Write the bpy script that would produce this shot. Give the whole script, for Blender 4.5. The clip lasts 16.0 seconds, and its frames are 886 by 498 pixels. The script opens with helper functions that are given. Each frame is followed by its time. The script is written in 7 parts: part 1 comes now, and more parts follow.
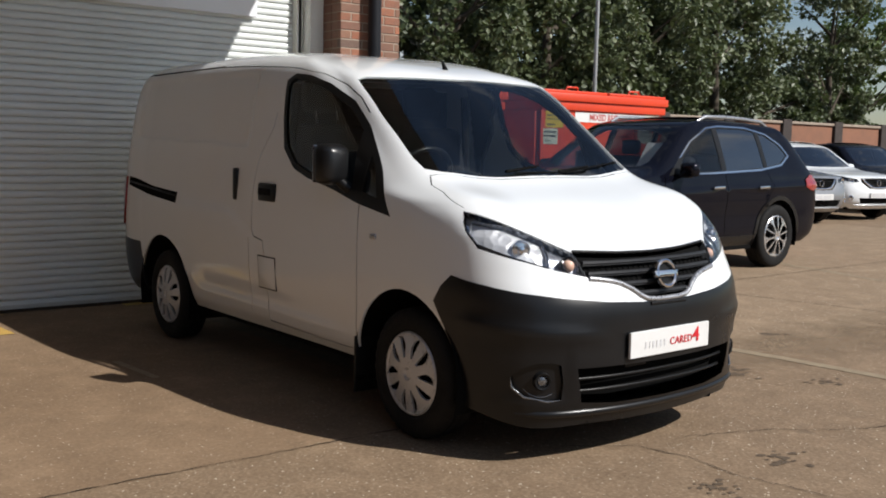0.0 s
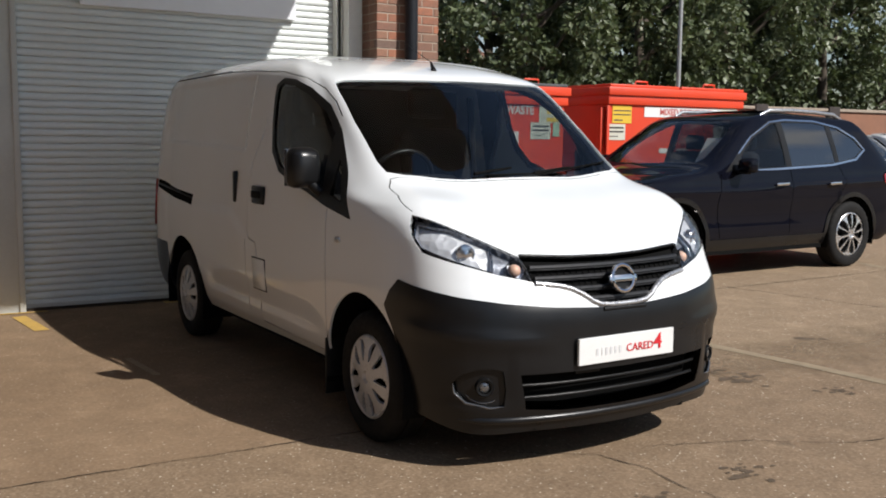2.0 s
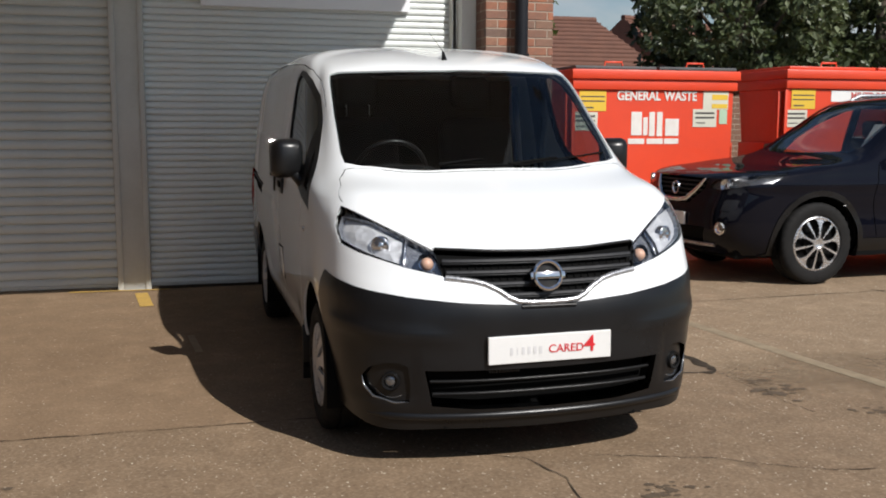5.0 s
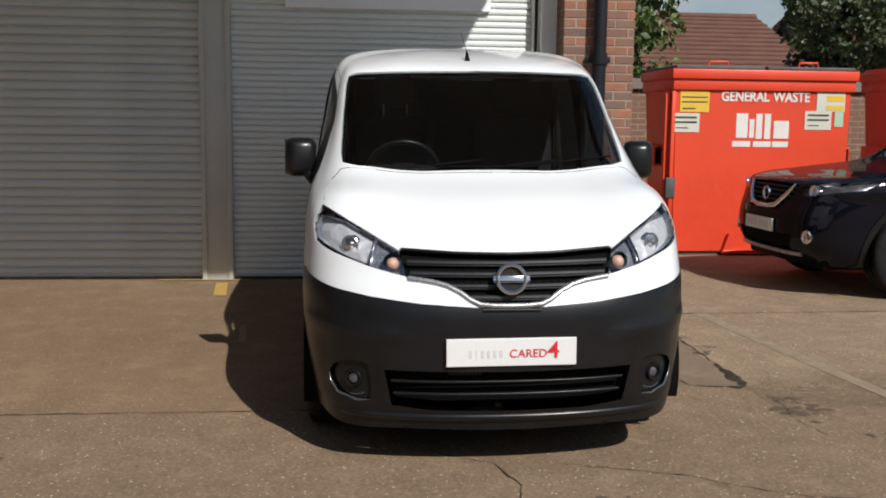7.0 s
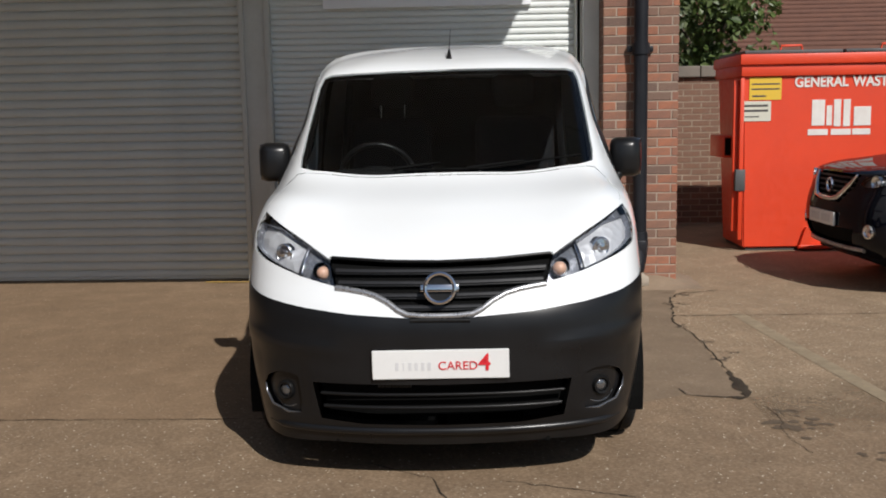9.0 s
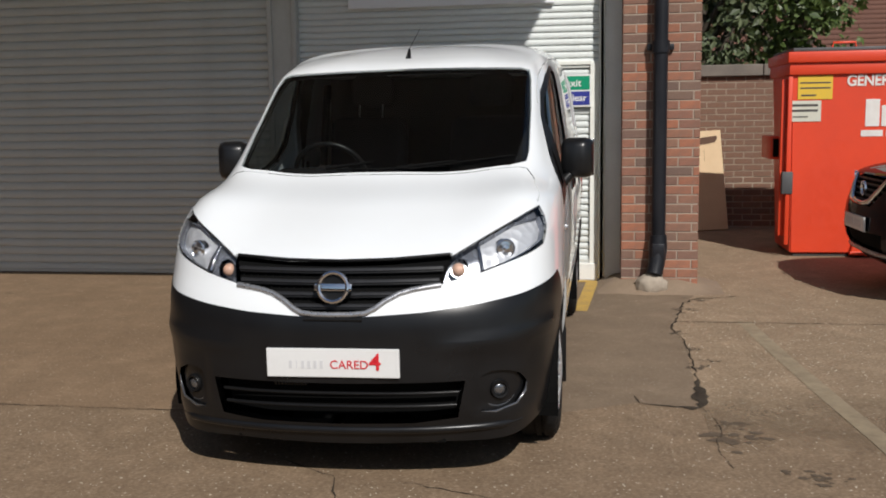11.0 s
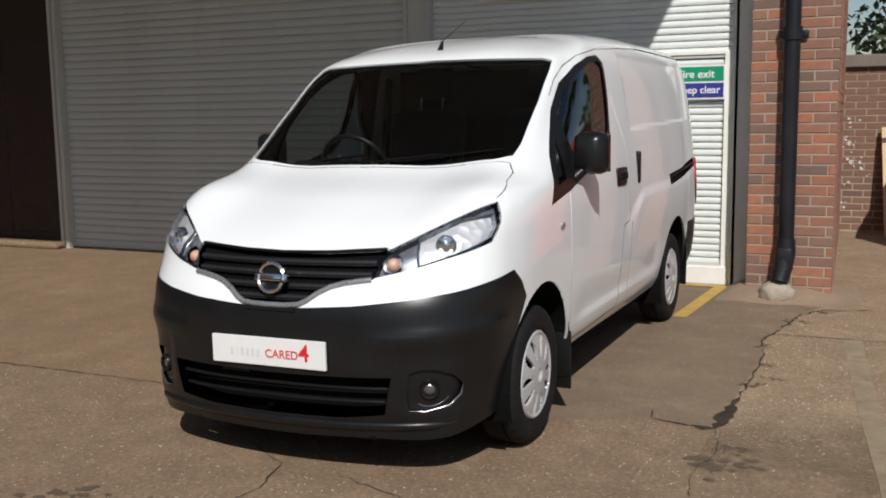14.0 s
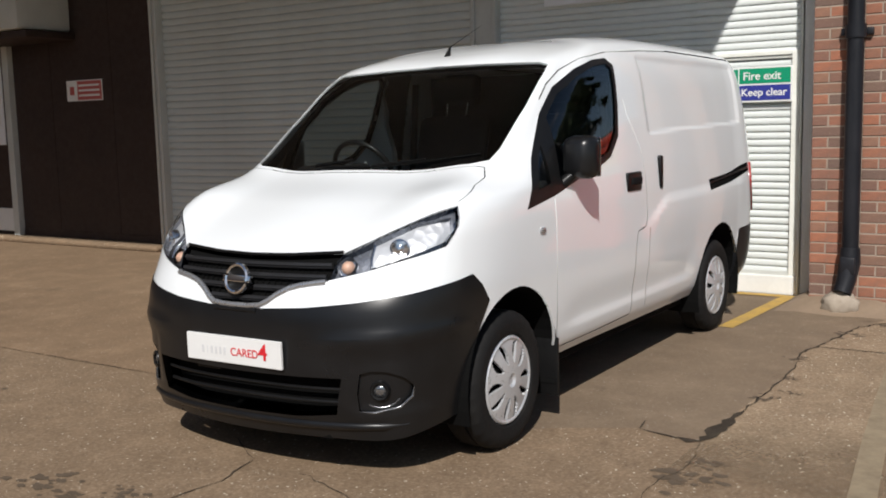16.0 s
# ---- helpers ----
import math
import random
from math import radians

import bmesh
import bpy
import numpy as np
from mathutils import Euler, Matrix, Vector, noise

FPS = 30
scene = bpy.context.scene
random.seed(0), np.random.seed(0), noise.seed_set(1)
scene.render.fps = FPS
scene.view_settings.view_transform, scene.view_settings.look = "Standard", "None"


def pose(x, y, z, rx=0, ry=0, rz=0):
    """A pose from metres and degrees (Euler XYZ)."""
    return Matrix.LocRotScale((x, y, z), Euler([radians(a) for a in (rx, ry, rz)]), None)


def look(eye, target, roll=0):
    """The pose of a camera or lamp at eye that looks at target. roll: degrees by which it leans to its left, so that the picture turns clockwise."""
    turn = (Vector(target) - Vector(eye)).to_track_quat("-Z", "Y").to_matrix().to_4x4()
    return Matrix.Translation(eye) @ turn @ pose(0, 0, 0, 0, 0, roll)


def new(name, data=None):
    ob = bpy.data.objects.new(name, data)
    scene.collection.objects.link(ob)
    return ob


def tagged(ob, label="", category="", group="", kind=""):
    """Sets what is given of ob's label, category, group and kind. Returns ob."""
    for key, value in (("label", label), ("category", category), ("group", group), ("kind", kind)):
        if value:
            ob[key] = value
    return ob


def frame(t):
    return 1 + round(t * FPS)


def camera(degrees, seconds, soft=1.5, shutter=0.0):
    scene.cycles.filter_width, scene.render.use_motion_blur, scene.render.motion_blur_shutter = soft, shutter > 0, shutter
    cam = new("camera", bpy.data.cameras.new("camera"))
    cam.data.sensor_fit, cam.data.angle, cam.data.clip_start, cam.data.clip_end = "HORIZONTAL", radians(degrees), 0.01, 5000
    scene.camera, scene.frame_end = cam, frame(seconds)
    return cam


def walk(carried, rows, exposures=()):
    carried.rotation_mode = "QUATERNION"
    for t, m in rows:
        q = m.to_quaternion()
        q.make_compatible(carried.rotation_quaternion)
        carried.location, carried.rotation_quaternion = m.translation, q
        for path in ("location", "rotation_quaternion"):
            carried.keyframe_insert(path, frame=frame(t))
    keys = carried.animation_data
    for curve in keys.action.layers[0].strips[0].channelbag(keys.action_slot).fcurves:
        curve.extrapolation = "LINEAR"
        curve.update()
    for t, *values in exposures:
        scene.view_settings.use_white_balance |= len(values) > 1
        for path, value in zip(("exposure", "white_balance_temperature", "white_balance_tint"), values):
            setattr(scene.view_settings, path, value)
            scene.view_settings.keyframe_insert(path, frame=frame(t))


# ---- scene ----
cam = camera(48.1, 16.0, soft=1.9)
PATH = [
    (0, (-3.404, -2.729, 1.318), (-2.177, -1.163, 1.11), 1.3),
    (0.5, (-3.306, -2.8, 1.33), (-2.123, -1.202, 1.121), 0.5),
    (1, (-3.152, -2.95, 1.338), (-2.02, -1.315, 1.126), 0.7),
    (1.5, (-2.997, -3.046, 1.342), (-1.925, -1.373, 1.12), 1.1),
    (2, (-2.792, -3.121, 1.365), (-1.766, -1.418, 1.143), 0.6),
    (2.5, (-2.606, -3.231, 1.366), (-1.658, -1.483, 1.149), 0.3),
    (3, (-2.39, -3.388, 1.371), (-1.545, -1.59, 1.141), -0.0),
    (5.5, (-1.218, -3.651, 1.391), (-0.777, -1.716, 1.143), 0.2),
    (6, (-1.022, -3.675, 1.403), (-0.664, -1.723, 1.155), 0.3),
    (6.5, (-0.8, -3.74, 1.404), (-0.531, -1.774, 1.157), 0.7),
    (7, (-0.645, -3.796, 1.401), (-0.454, -1.821, 1.147), 0.7),
    (7.5, (-0.477, -3.744, 1.417), (-0.347, -1.766, 1.151), 0.6),
    (8, (-0.305, -3.686, 1.423), (-0.235, -1.705, 1.157), -0.3),
    (8.5, (-0.042, -3.678, 1.43), (-0.056, -1.696, 1.168), -0.6),
    (9, (0.165, -3.663, 1.434), (0.085, -1.682, 1.168), -1.0),
    (11.5, (1.195, -3.505, 1.424), (0.814, -1.56, 1.157), -0.9),
    (12, (1.385, -3.434, 1.435), (0.933, -1.504, 1.167), -1.1),
    (12.5, (1.665, -3.419, 1.429), (1.126, -1.51, 1.171), -1.1),
    (13, (1.837, -3.336, 1.411), (1.204, -1.458, 1.144), -1.3),
    (13.5, (2.021, -3.219, 1.401), (1.281, -1.382, 1.122), -1.4),
    (14, (2.191, -3.119, 1.402), (1.361, -1.32, 1.133), -0.8),
    (14.5, (2.443, -3.066, 1.386), (1.541, -1.298, 1.145), -0.8),
    (15, (2.567, -2.981, 1.38), (1.604, -1.244, 1.149), -0.9),
    (15.5, (2.726, -2.863, 1.384), (1.707, -1.16, 1.135), -0.9),
    (16, (2.859, -2.786, 1.379), (1.766, -1.13, 1.13), -1.4),
]
walk(cam, [(t, look(eye, target, roll)) for t, eye, target, roll in PATH], [(0.0, 0.20), (3.0, 0.26), (5.5, 0.08), (9.0, -0.10), (12.5, -0.22), (16.0, 0.0)])
# ---------------------------------------------------------------- light
SUN = Vector((0.50, -1.0, 1.0)).normalized()          # towards the sun
world = bpy.data.worlds.new("sky")
scene.world = world
world.use_nodes = True
wn = world.node_tree
sky = wn.nodes.new("ShaderNodeTexSky")
sky.sky_type, sky.sun_disc = "NISHITA", False
sky.sun_elevation = math.asin(SUN.z)
sky.sun_rotation = math.atan2(SUN.x, SUN.y)
sky.air_density, sky.dust_density, sky.ozone_density = 1.0, 0.6, 1.2
# fair-weather clouds laid over the clear sky
tc = wn.nodes.new("ShaderNodeTexCoord")
cm = wn.nodes.new("ShaderNodeMapping")
cm.inputs["Scale"].default_value = (3.2, 3.2, 7.0)
cn = wn.nodes.new("ShaderNodeTexNoise")
cn.inputs["Scale"].default_value, cn.inputs["Detail"].default_value = 1.3, 7.0
cr = wn.nodes.new("ShaderNodeValToRGB")
cr.color_ramp.elements[0].position, cr.color_ramp.elements[1].position = 0.56, 0.72
cx = wn.nodes.new("ShaderNodeMix")
cx.data_type = "RGBA"
cx.inputs["B"].default_value = (6.8, 7.0, 7.3, 1)
wn.links.new(tc.outputs["Generated"], cm.inputs["Vector"])
wn.links.new(cm.outputs["Vector"], cn.inputs["Vector"])
wn.links.new(cn.outputs["Fac"], cr.inputs["Fac"])
wn.links.new(cr.outputs["Color"], cx.inputs["Factor"])
wn.links.new(sky.outputs["Color"], cx.inputs["A"])
bg = wn.nodes["Background"]
wn.links.new(cx.outputs["Result"], bg.inputs["Color"])
bg.inputs["Strength"].default_value = 0.070
sun = new("sun", bpy.data.lights.new("sun", "SUN"))
sun.data.energy, sun.data.angle, sun.data.color = 4.75, radians(0.53), (1.0, 0.965, 0.92)
sun.matrix_world = look((8, -20, 18), Vector((8, -20, 18)) - SUN)

# ---------------------------------------------------------------- helpers
def mesh_of(bm, name, mat, smooth=None):
    """A mesh from a bmesh. smooth: degrees under which edges are shaded round."""
    me = bpy.data.meshes.new(name)
    bmesh.ops.recalc_face_normals(bm, faces=bm.faces)
    if smooth is not None:
        for f in bm.faces:
            f.smooth = True
        for e in bm.edges:
            if len(e.link_faces) == 2 and e.calc_face_angle(0.0) > radians(smooth):
                e.smooth = False
    bm.to_mesh(me)
    bm.free()
    for m in (mat if isinstance(mat, (list, tuple)) else [mat]):
        me.materials.append(m)
    return me


def part(name, bm, material, parent, label="", smooth=None, at=None):
    """Links a bmesh as one mesh object under a thing or a part."""
    ob = new(name, mesh_of(bm, name, material, smooth) if isinstance(bm, bmesh.types.BMesh) else bm)
    ob.parent = parent
    if at is not None:
        ob.matrix_basis = at
    return tagged(ob, label)


def thing(name, label, category, group="", at=None, kind=""):
    """An Empty that carries the parts of one thing."""
    ob = new(name)
    ob.empty_display_size = 0.2
    if at is not None:
        ob.matrix_basis = at
    return tagged(ob, label, category, group, kind)


def solid(name, bm, material, label="", category="", group="", kind="", smooth=None, at=None):
    """A thing of one single mesh."""
    ob = new(name, mesh_of(bm, name, material, smooth))
    if at is not None:
        ob.matrix_basis = at
    return tagged(ob, label, category, group, kind)


def box(bm, x0, x1, y0, y1, z0, z1, bevel=0.0, m=None):
    """Adds a box, with its edges bevelled if asked."""
    made = bmesh.ops.create_cube(bm, size=1.0)["verts"]
    for v in made:
        v.co = Vector((x0 + (v.co.x + 0.5) * (x1 - x0), y0 + (v.co.y + 0.5) * (y1 - y0), z0 + (v.co.z + 0.5) * (z1 - z0)))
    if bevel:
        edges = list({e for v in made for e in v.link_edges})
        out = bmesh.ops.bevel(bm, geom=edges, offset=bevel, segments=2, affect="EDGES", profile=0.5)
        made = list({v for f in out["faces"] for v in f.verts} | {v for v in made if v.is_valid})
    if m is not None:
        bmesh.ops.transform(bm, matrix=m, verts=made)
    return made


def spread(a, b, step):
    return [a + (b - a) * i / max(1, round(abs(b - a) / step)) for i in range(max(1, round(abs(b - a) / step)) + 1)]


def boxed(*args, **kw):
    bm = bmesh.new()
    box(bm, *args, **kw)
    return bm


def tube(bm, points, radius, sides=10, cap=True):
    """A round bar along the points; radius may be a list."""
    pts = [Vector(p) for p in points]
    rad = radius if isinstance(radius, (list, tuple)) else [radius] * len(pts)
    rings, up = [], None
    for i, p in enumerate(pts):
        d = (pts[min(i + 1, len(pts) - 1)] - pts[max(i - 1, 0)]).normalized()
        if up is None:
            up = d.orthogonal().normalized()
        side = d.cross(up)
        side = side.normalized() if side.length > 1e-6 else d.orthogonal().normalized()
        up = side.cross(d).normalized()
        rings.append([bm.verts.new(p + rad[i] * (math.cos(a) * side + math.sin(a) * up)) for a in np.arange(sides) * 2 * math.pi / sides])
    for a, b in zip(rings, rings[1:]):
        for i in range(sides):
            bm.faces.new((a[i], a[(i + 1) % sides], b[(i + 1) % sides], b[i]))
    if cap:
        bm.faces.new(rings[0][::-1])
        bm.faces.new(rings[-1])
    return rings


def lathe(bm, profile, steps=40, closed=False):
    """Turns a profile of (radius, x) round the x axis."""
    rings = []
    for a in np.arange(steps) * 2 * math.pi / steps:
        rings.append([bm.verts.new((x, r * math.cos(a), r * math.sin(a))) for r, x in profile])
    n = len(profile)
    for i in range(steps):
        p, q = rings[i], rings[(i + 1) % steps]
        for j in range(n if closed else n - 1):
            k = (j + 1) % n
            bm.faces.new((p[j], p[k], q[k], q[j]))


def prism(bm, outline, depth, m=None):
    """Extrudes a flat outline in x, z by depth along y."""
    a = [bm.verts.new((x, 0, z)) for x, z in outline]
    b = [bm.verts.new((x, depth, z)) for x, z in outline]
    bm.faces.new(a)
    bm.faces.new(b[::-1])
    for i in range(len(a)):
        j = (i + 1) % len(a)
        bm.faces.new((a[i], b[i], b[j], a[j]))
    if m is not None:
        bmesh.ops.transform(bm, matrix=m, verts=a + b)


def lettering(name, text, size, material, parent, at, label="", depth=0.002, squeeze=1.0, bold=0.0):
    """Flat raised letters, turned into a mesh."""
    cu = bpy.data.curves.new(name, "FONT")
    cu.body, cu.size, cu.extrude, cu.offset = text, size, depth, bold
    cu.align_x, cu.align_y = "CENTER", "CENTER"
    ob = bpy.data.objects.new(name, cu)
    scene.collection.objects.link(ob)
    me = bpy.data.meshes.new_from_object(ob.evaluated_get(bpy.context.evaluated_depsgraph_get()))
    bpy.data.objects.remove(ob)
    me.transform(Matrix.Diagonal((squeeze, 1, 1, 1)))
    me.materials.clear()
    me.materials.append(material)
    out = new(name, me)
    out.parent, out.matrix_basis = parent, at
    return tagged(out, label)


def words(name, text, size, material, parent, at, depth=0.002, squeeze=1.0, bold=0.0, gap=0.32):
    """A line of lettering, each word a piece of its own, centred on the pose."""
    made = [lettering(name, w, size, material, parent, at, "", depth, squeeze, bold) for w in text.split()]
    spans = [(min(v.co.x for v in ob.data.vertices), max(v.co.x for v in ob.data.vertices)) for ob in made]
    total = sum(b - a for a, b in spans) + gap * size * squeeze * (len(made) - 1)
    x = -total / 2
    for ob, (a, b) in zip(made, spans):
        ob.matrix_basis = at @ Matrix.Translation((x - a, 0, 0))
        x += b - a + gap * size * squeeze


# ---------------------------------------------------------------- materials
def material(name, base=(0.5, 0.5, 0.5), rough=0.5, metal=0.0, spec=0.5, coat=0.0, coat_rough=0.05):
    m = bpy.data.materials.new(name)
    m.use_nodes = True
    b = m.node_tree.nodes["Principled BSDF"]
    b.inputs["Base Color"].default_value = (*base, 1)
    b.inputs["Roughness"].default_value, b.inputs["Metallic"].default_value = rough, metal
    b.inputs["Specular IOR Level"].default_value = spec
    b.inputs["Coat Weight"].default_value, b.inputs["Coat Roughness"].default_value = coat, coat_rough
    return m


def shader(m):
    return m.node_tree.nodes["Principled BSDF"]


def node(m, kind, **inputs):
    n = m.node_tree.nodes.new("ShaderNode" + kind)
    for k, v in inputs.items():
        n.inputs[k.replace("_", " ")].default_value = v
    return n


def link(m, a, b):
    m.node_tree.links.new(a, b)


def noise_tex(m, scale, detail=5.0, rough=0.6, stretch=None):
    co = node(m, "TexCoord")
    n = node(m, "TexNoise", Scale=scale, Detail=detail, Roughness=rough)
    if stretch:
        mp = node(m, "Mapping", Scale=stretch)
        link(m, co.outputs["Object"], mp.inputs["Vector"])
        link(m, mp.outputs["Vector"], n.inputs["Vector"])
    else:
        link(m, co.outputs["Object"], n.inputs["Vector"])
    return n.outputs["Fac"]


def ramp(m, fac, *stops):
    r = node(m, "ValToRGB")
    while len(r.color_ramp.elements) < len(stops):
        r.color_ramp.elements.new(0.5)
    for e, (p, c) in zip(r.color_ramp.elements, stops):
        e.position, e.color = p, (*c, 1) if not isinstance(c, (int, float)) else (c, c, c, 1)
    link(m, fac, r.inputs["Fac"])
    return r.outputs["Color"]


def mixed(m, fac, a, b, how="MIX"):
    x = node(m, "Mix")
    x.data_type, x.blend_type = "RGBA", how
    for key, val in (("A", a), ("B", b)):
        if isinstance(val, tuple):
            x.inputs[key].default_value = (*val, 1)
        else:
            link(m, val, x.inputs[key])
    if isinstance(fac, (int, float)):
        x.inputs["Factor"].default_value = fac
    else:
        link(m, fac, x.inputs["Factor"])
    return x.outputs["Result"]


def relief(m, height, strength=0.3, distance=0.01):
    b = node(m, "Bump", Strength=strength, Distance=distance)
    link(m, height, b.inputs["Height"])
    link(m, b.outputs["Normal"], shader(m).inputs["Normal"])


def worn(name, base, dark, rough=0.6, scale=3.0, fine=60.0, metal=0.0, bump=0.1, coat=0.0, spec=0.5, amount=0.5):
    """A surface whose colour drifts between two tones at two scales."""
    m = material(name, base, rough, metal, spec, coat)
    big = ramp(m, noise_tex(m, scale), (0.35, 0.0), (0.75, 1.0))
    small = ramp(m, noise_tex(m, fine, 3.0), (0.3, 0.0), (0.8, 1.0))
    c = mixed(m, big, base, dark)
    c = mixed(m, amount * 0.5, c, mixed(m, small, base, dark))
    link(m, c, shader(m).inputs["Base Color"])
    r = ramp(m, noise_tex(m, fine * 0.4, 4.0), (0.2, max(rough - 0.12, 0.02)), (0.8, min(rough + 0.12, 1.0)))
    link(m, r, shader(m).inputs["Roughness"])
    if bump:
        relief(m, noise_tex(m, fine * 2, 3.0), bump, 0.004)
    return m


def paint(name, base, flake=0.0):
    """Car paint: a clear coat with a film of dust."""
    m = material(name, base, 0.45, flake, 0.5 if base[0] > 0.1 else 0.0, 1.0 if base[0] > 0.1 else 0.5, 0.03)
    dust = ramp(m, noise_tex(m, 2.2, 6.0), (0.35, 0.0), (0.85, 0.22 if base[0] > 0.3 else 0.008))
    link(m, mixed(m, dust, base, (0.30, 0.27, 0.23)) if base[0] < 0.3 else mixed(m, dust, base, (0.72, 0.70, 0.66)), shader(m).inputs["Base Color"])
    link(m, ramp(m, noise_tex(m, 9.0, 5.0), (0.3, 0.02), (0.85, 0.10)), shader(m).inputs["Coat Roughness"])
    return m


def glass(name, tint=(0.8, 0.86, 0.84), rough=0.0, head_on=0.045):
    """A thin pane: mostly clear, mirroring more at a slant."""
    m = bpy.data.materials.new(name)
    m.use_nodes = True
    nt = m.node_tree
    nt.nodes.clear()
    out = nt.nodes.new("ShaderNodeOutputMaterial")
    clear = nt.nodes.new("ShaderNodeBsdfTransparent")
    clear.inputs["Color"].default_value = (*tint, 1)
    shine = nt.nodes.new("ShaderNodeBsdfGlossy")
    shine.inputs["Roughness"].default_value = rough
    facing = nt.nodes.new("ShaderNodeLayerWeight")
    facing.inputs["Blend"].default_value = 0.5
    power = nt.nodes.new("ShaderNodeMath")
    power.operation, power.inputs[1].default_value = "POWER", 3.6
    nt.links.new(facing.outputs["Facing"], power.inputs[0])
    fr = nt.nodes.new("ShaderNodeMath")
    fr.operation, fr.inputs[1].default_value, fr.inputs[2].default_value = "MULTIPLY_ADD", 0.92, head_on
    nt.links.new(power.outputs[0], fr.inputs[0])
    mx = nt.nodes.new("ShaderNodeMixShader")
    nt.links.new(fr.outputs[0], mx.inputs[0])
    nt.links.new(clear.outputs[0], mx.inputs[1])
    nt.links.new(shine.outputs[0], mx.inputs[2])
    nt.links.new(mx.outputs[0], out.inputs["Surface"])
    return m


WHITE = paint("white_paint", (0.80, 0.825, 0.84))
BLACK_PAINT = paint("black_paint", (0.0035, 0.004, 0.008))
SILVER_PAINT = paint("silver_paint", (0.27, 0.28, 0.30), 0.6)
PLASTIC = material("grey_plastic", (0.008, 0.0082, 0.009), 0.30, spec=0.40)
link(PLASTIC, ramp(PLASTIC, noise_tex(PLASTIC, 5.0, 4.0), (0.35, (0.0064, 0.0065, 0.0072)), (0.75, (0.0100, 0.0102, 0.0110))), shader(PLASTIC).inputs["Base Color"])
link(PLASTIC, ramp(PLASTIC, noise_tex(PLASTIC, 3.0, 4.0), (0.3, 0.26), (0.75, 0.36)), shader(PLASTIC).inputs["Roughness"])
BLACK = worn("black_plastic", (0.006, 0.006, 0.0065), (0.010, 0.010, 0.010), 0.36, 8.0, 200.0, bump=0.05, spec=0.25)
VOID = material("dark_cavity", (0.004, 0.004, 0.004), 0.9, spec=0.1)
TYRE = worn("tyre_rubber", (0.008, 0.008, 0.0085), (0.016, 0.015, 0.014), 0.75, 6.0, 120.0, bump=0.2, spec=0.2)
TRIM_SILVER = worn("silver_trim", (0.50, 0.51, 0.53), (0.40, 0.40, 0.41), 0.30, 9.0, 140.0, metal=0.75, bump=0.02)
CHROME = material("chrome", (0.78, 0.79, 0.81), 0.09, 1.0)
GLASS = glass("window_glass", (0.62, 0.68, 0.68))
TINTED = glass("tinted_glass", (0.10, 0.11, 0.12), head_on=0.22)
SIDE_GLASS = glass("side_glass", (0.55, 0.60, 0.60), head_on=0.085)
LENS = glass("lamp_lens", (0.93, 0.94, 0.95), 0.02)
REFLECTOR = material("lamp_reflector", (0.80, 0.82, 0.85), 0.16, 1.0)
AMBER = material("amber_lens", (0.58, 0.36, 0.26), 0.45)
RED_LENS = material("red_lens", (0.30, 0.018, 0.016), 0.2, coat=1.0)
PLATE_WHITE = worn("plate_white", (0.74, 0.74, 0.73), (0.68, 0.68, 0.67), 0.35, 5.0, 80.0, bump=0.0)
RED_INK = material("red_ink", (0.62, 0.02, 0.03), 0.5)
GREY_INK = material("grey_ink", (0.60, 0.60, 0.61), 0.5)
CABIN = worn("cabin_plastic", (0.005, 0.005, 0.0058), (0.008, 0.008, 0.009), 0.8, 6.0, 60.0, bump=0.0, spec=0.15)
CLOTH = worn("seat_cloth", (0.010, 0.010, 0.012), (0.018, 0.018, 0.02), 0.9, 10.0, 220.0, spec=0.2)
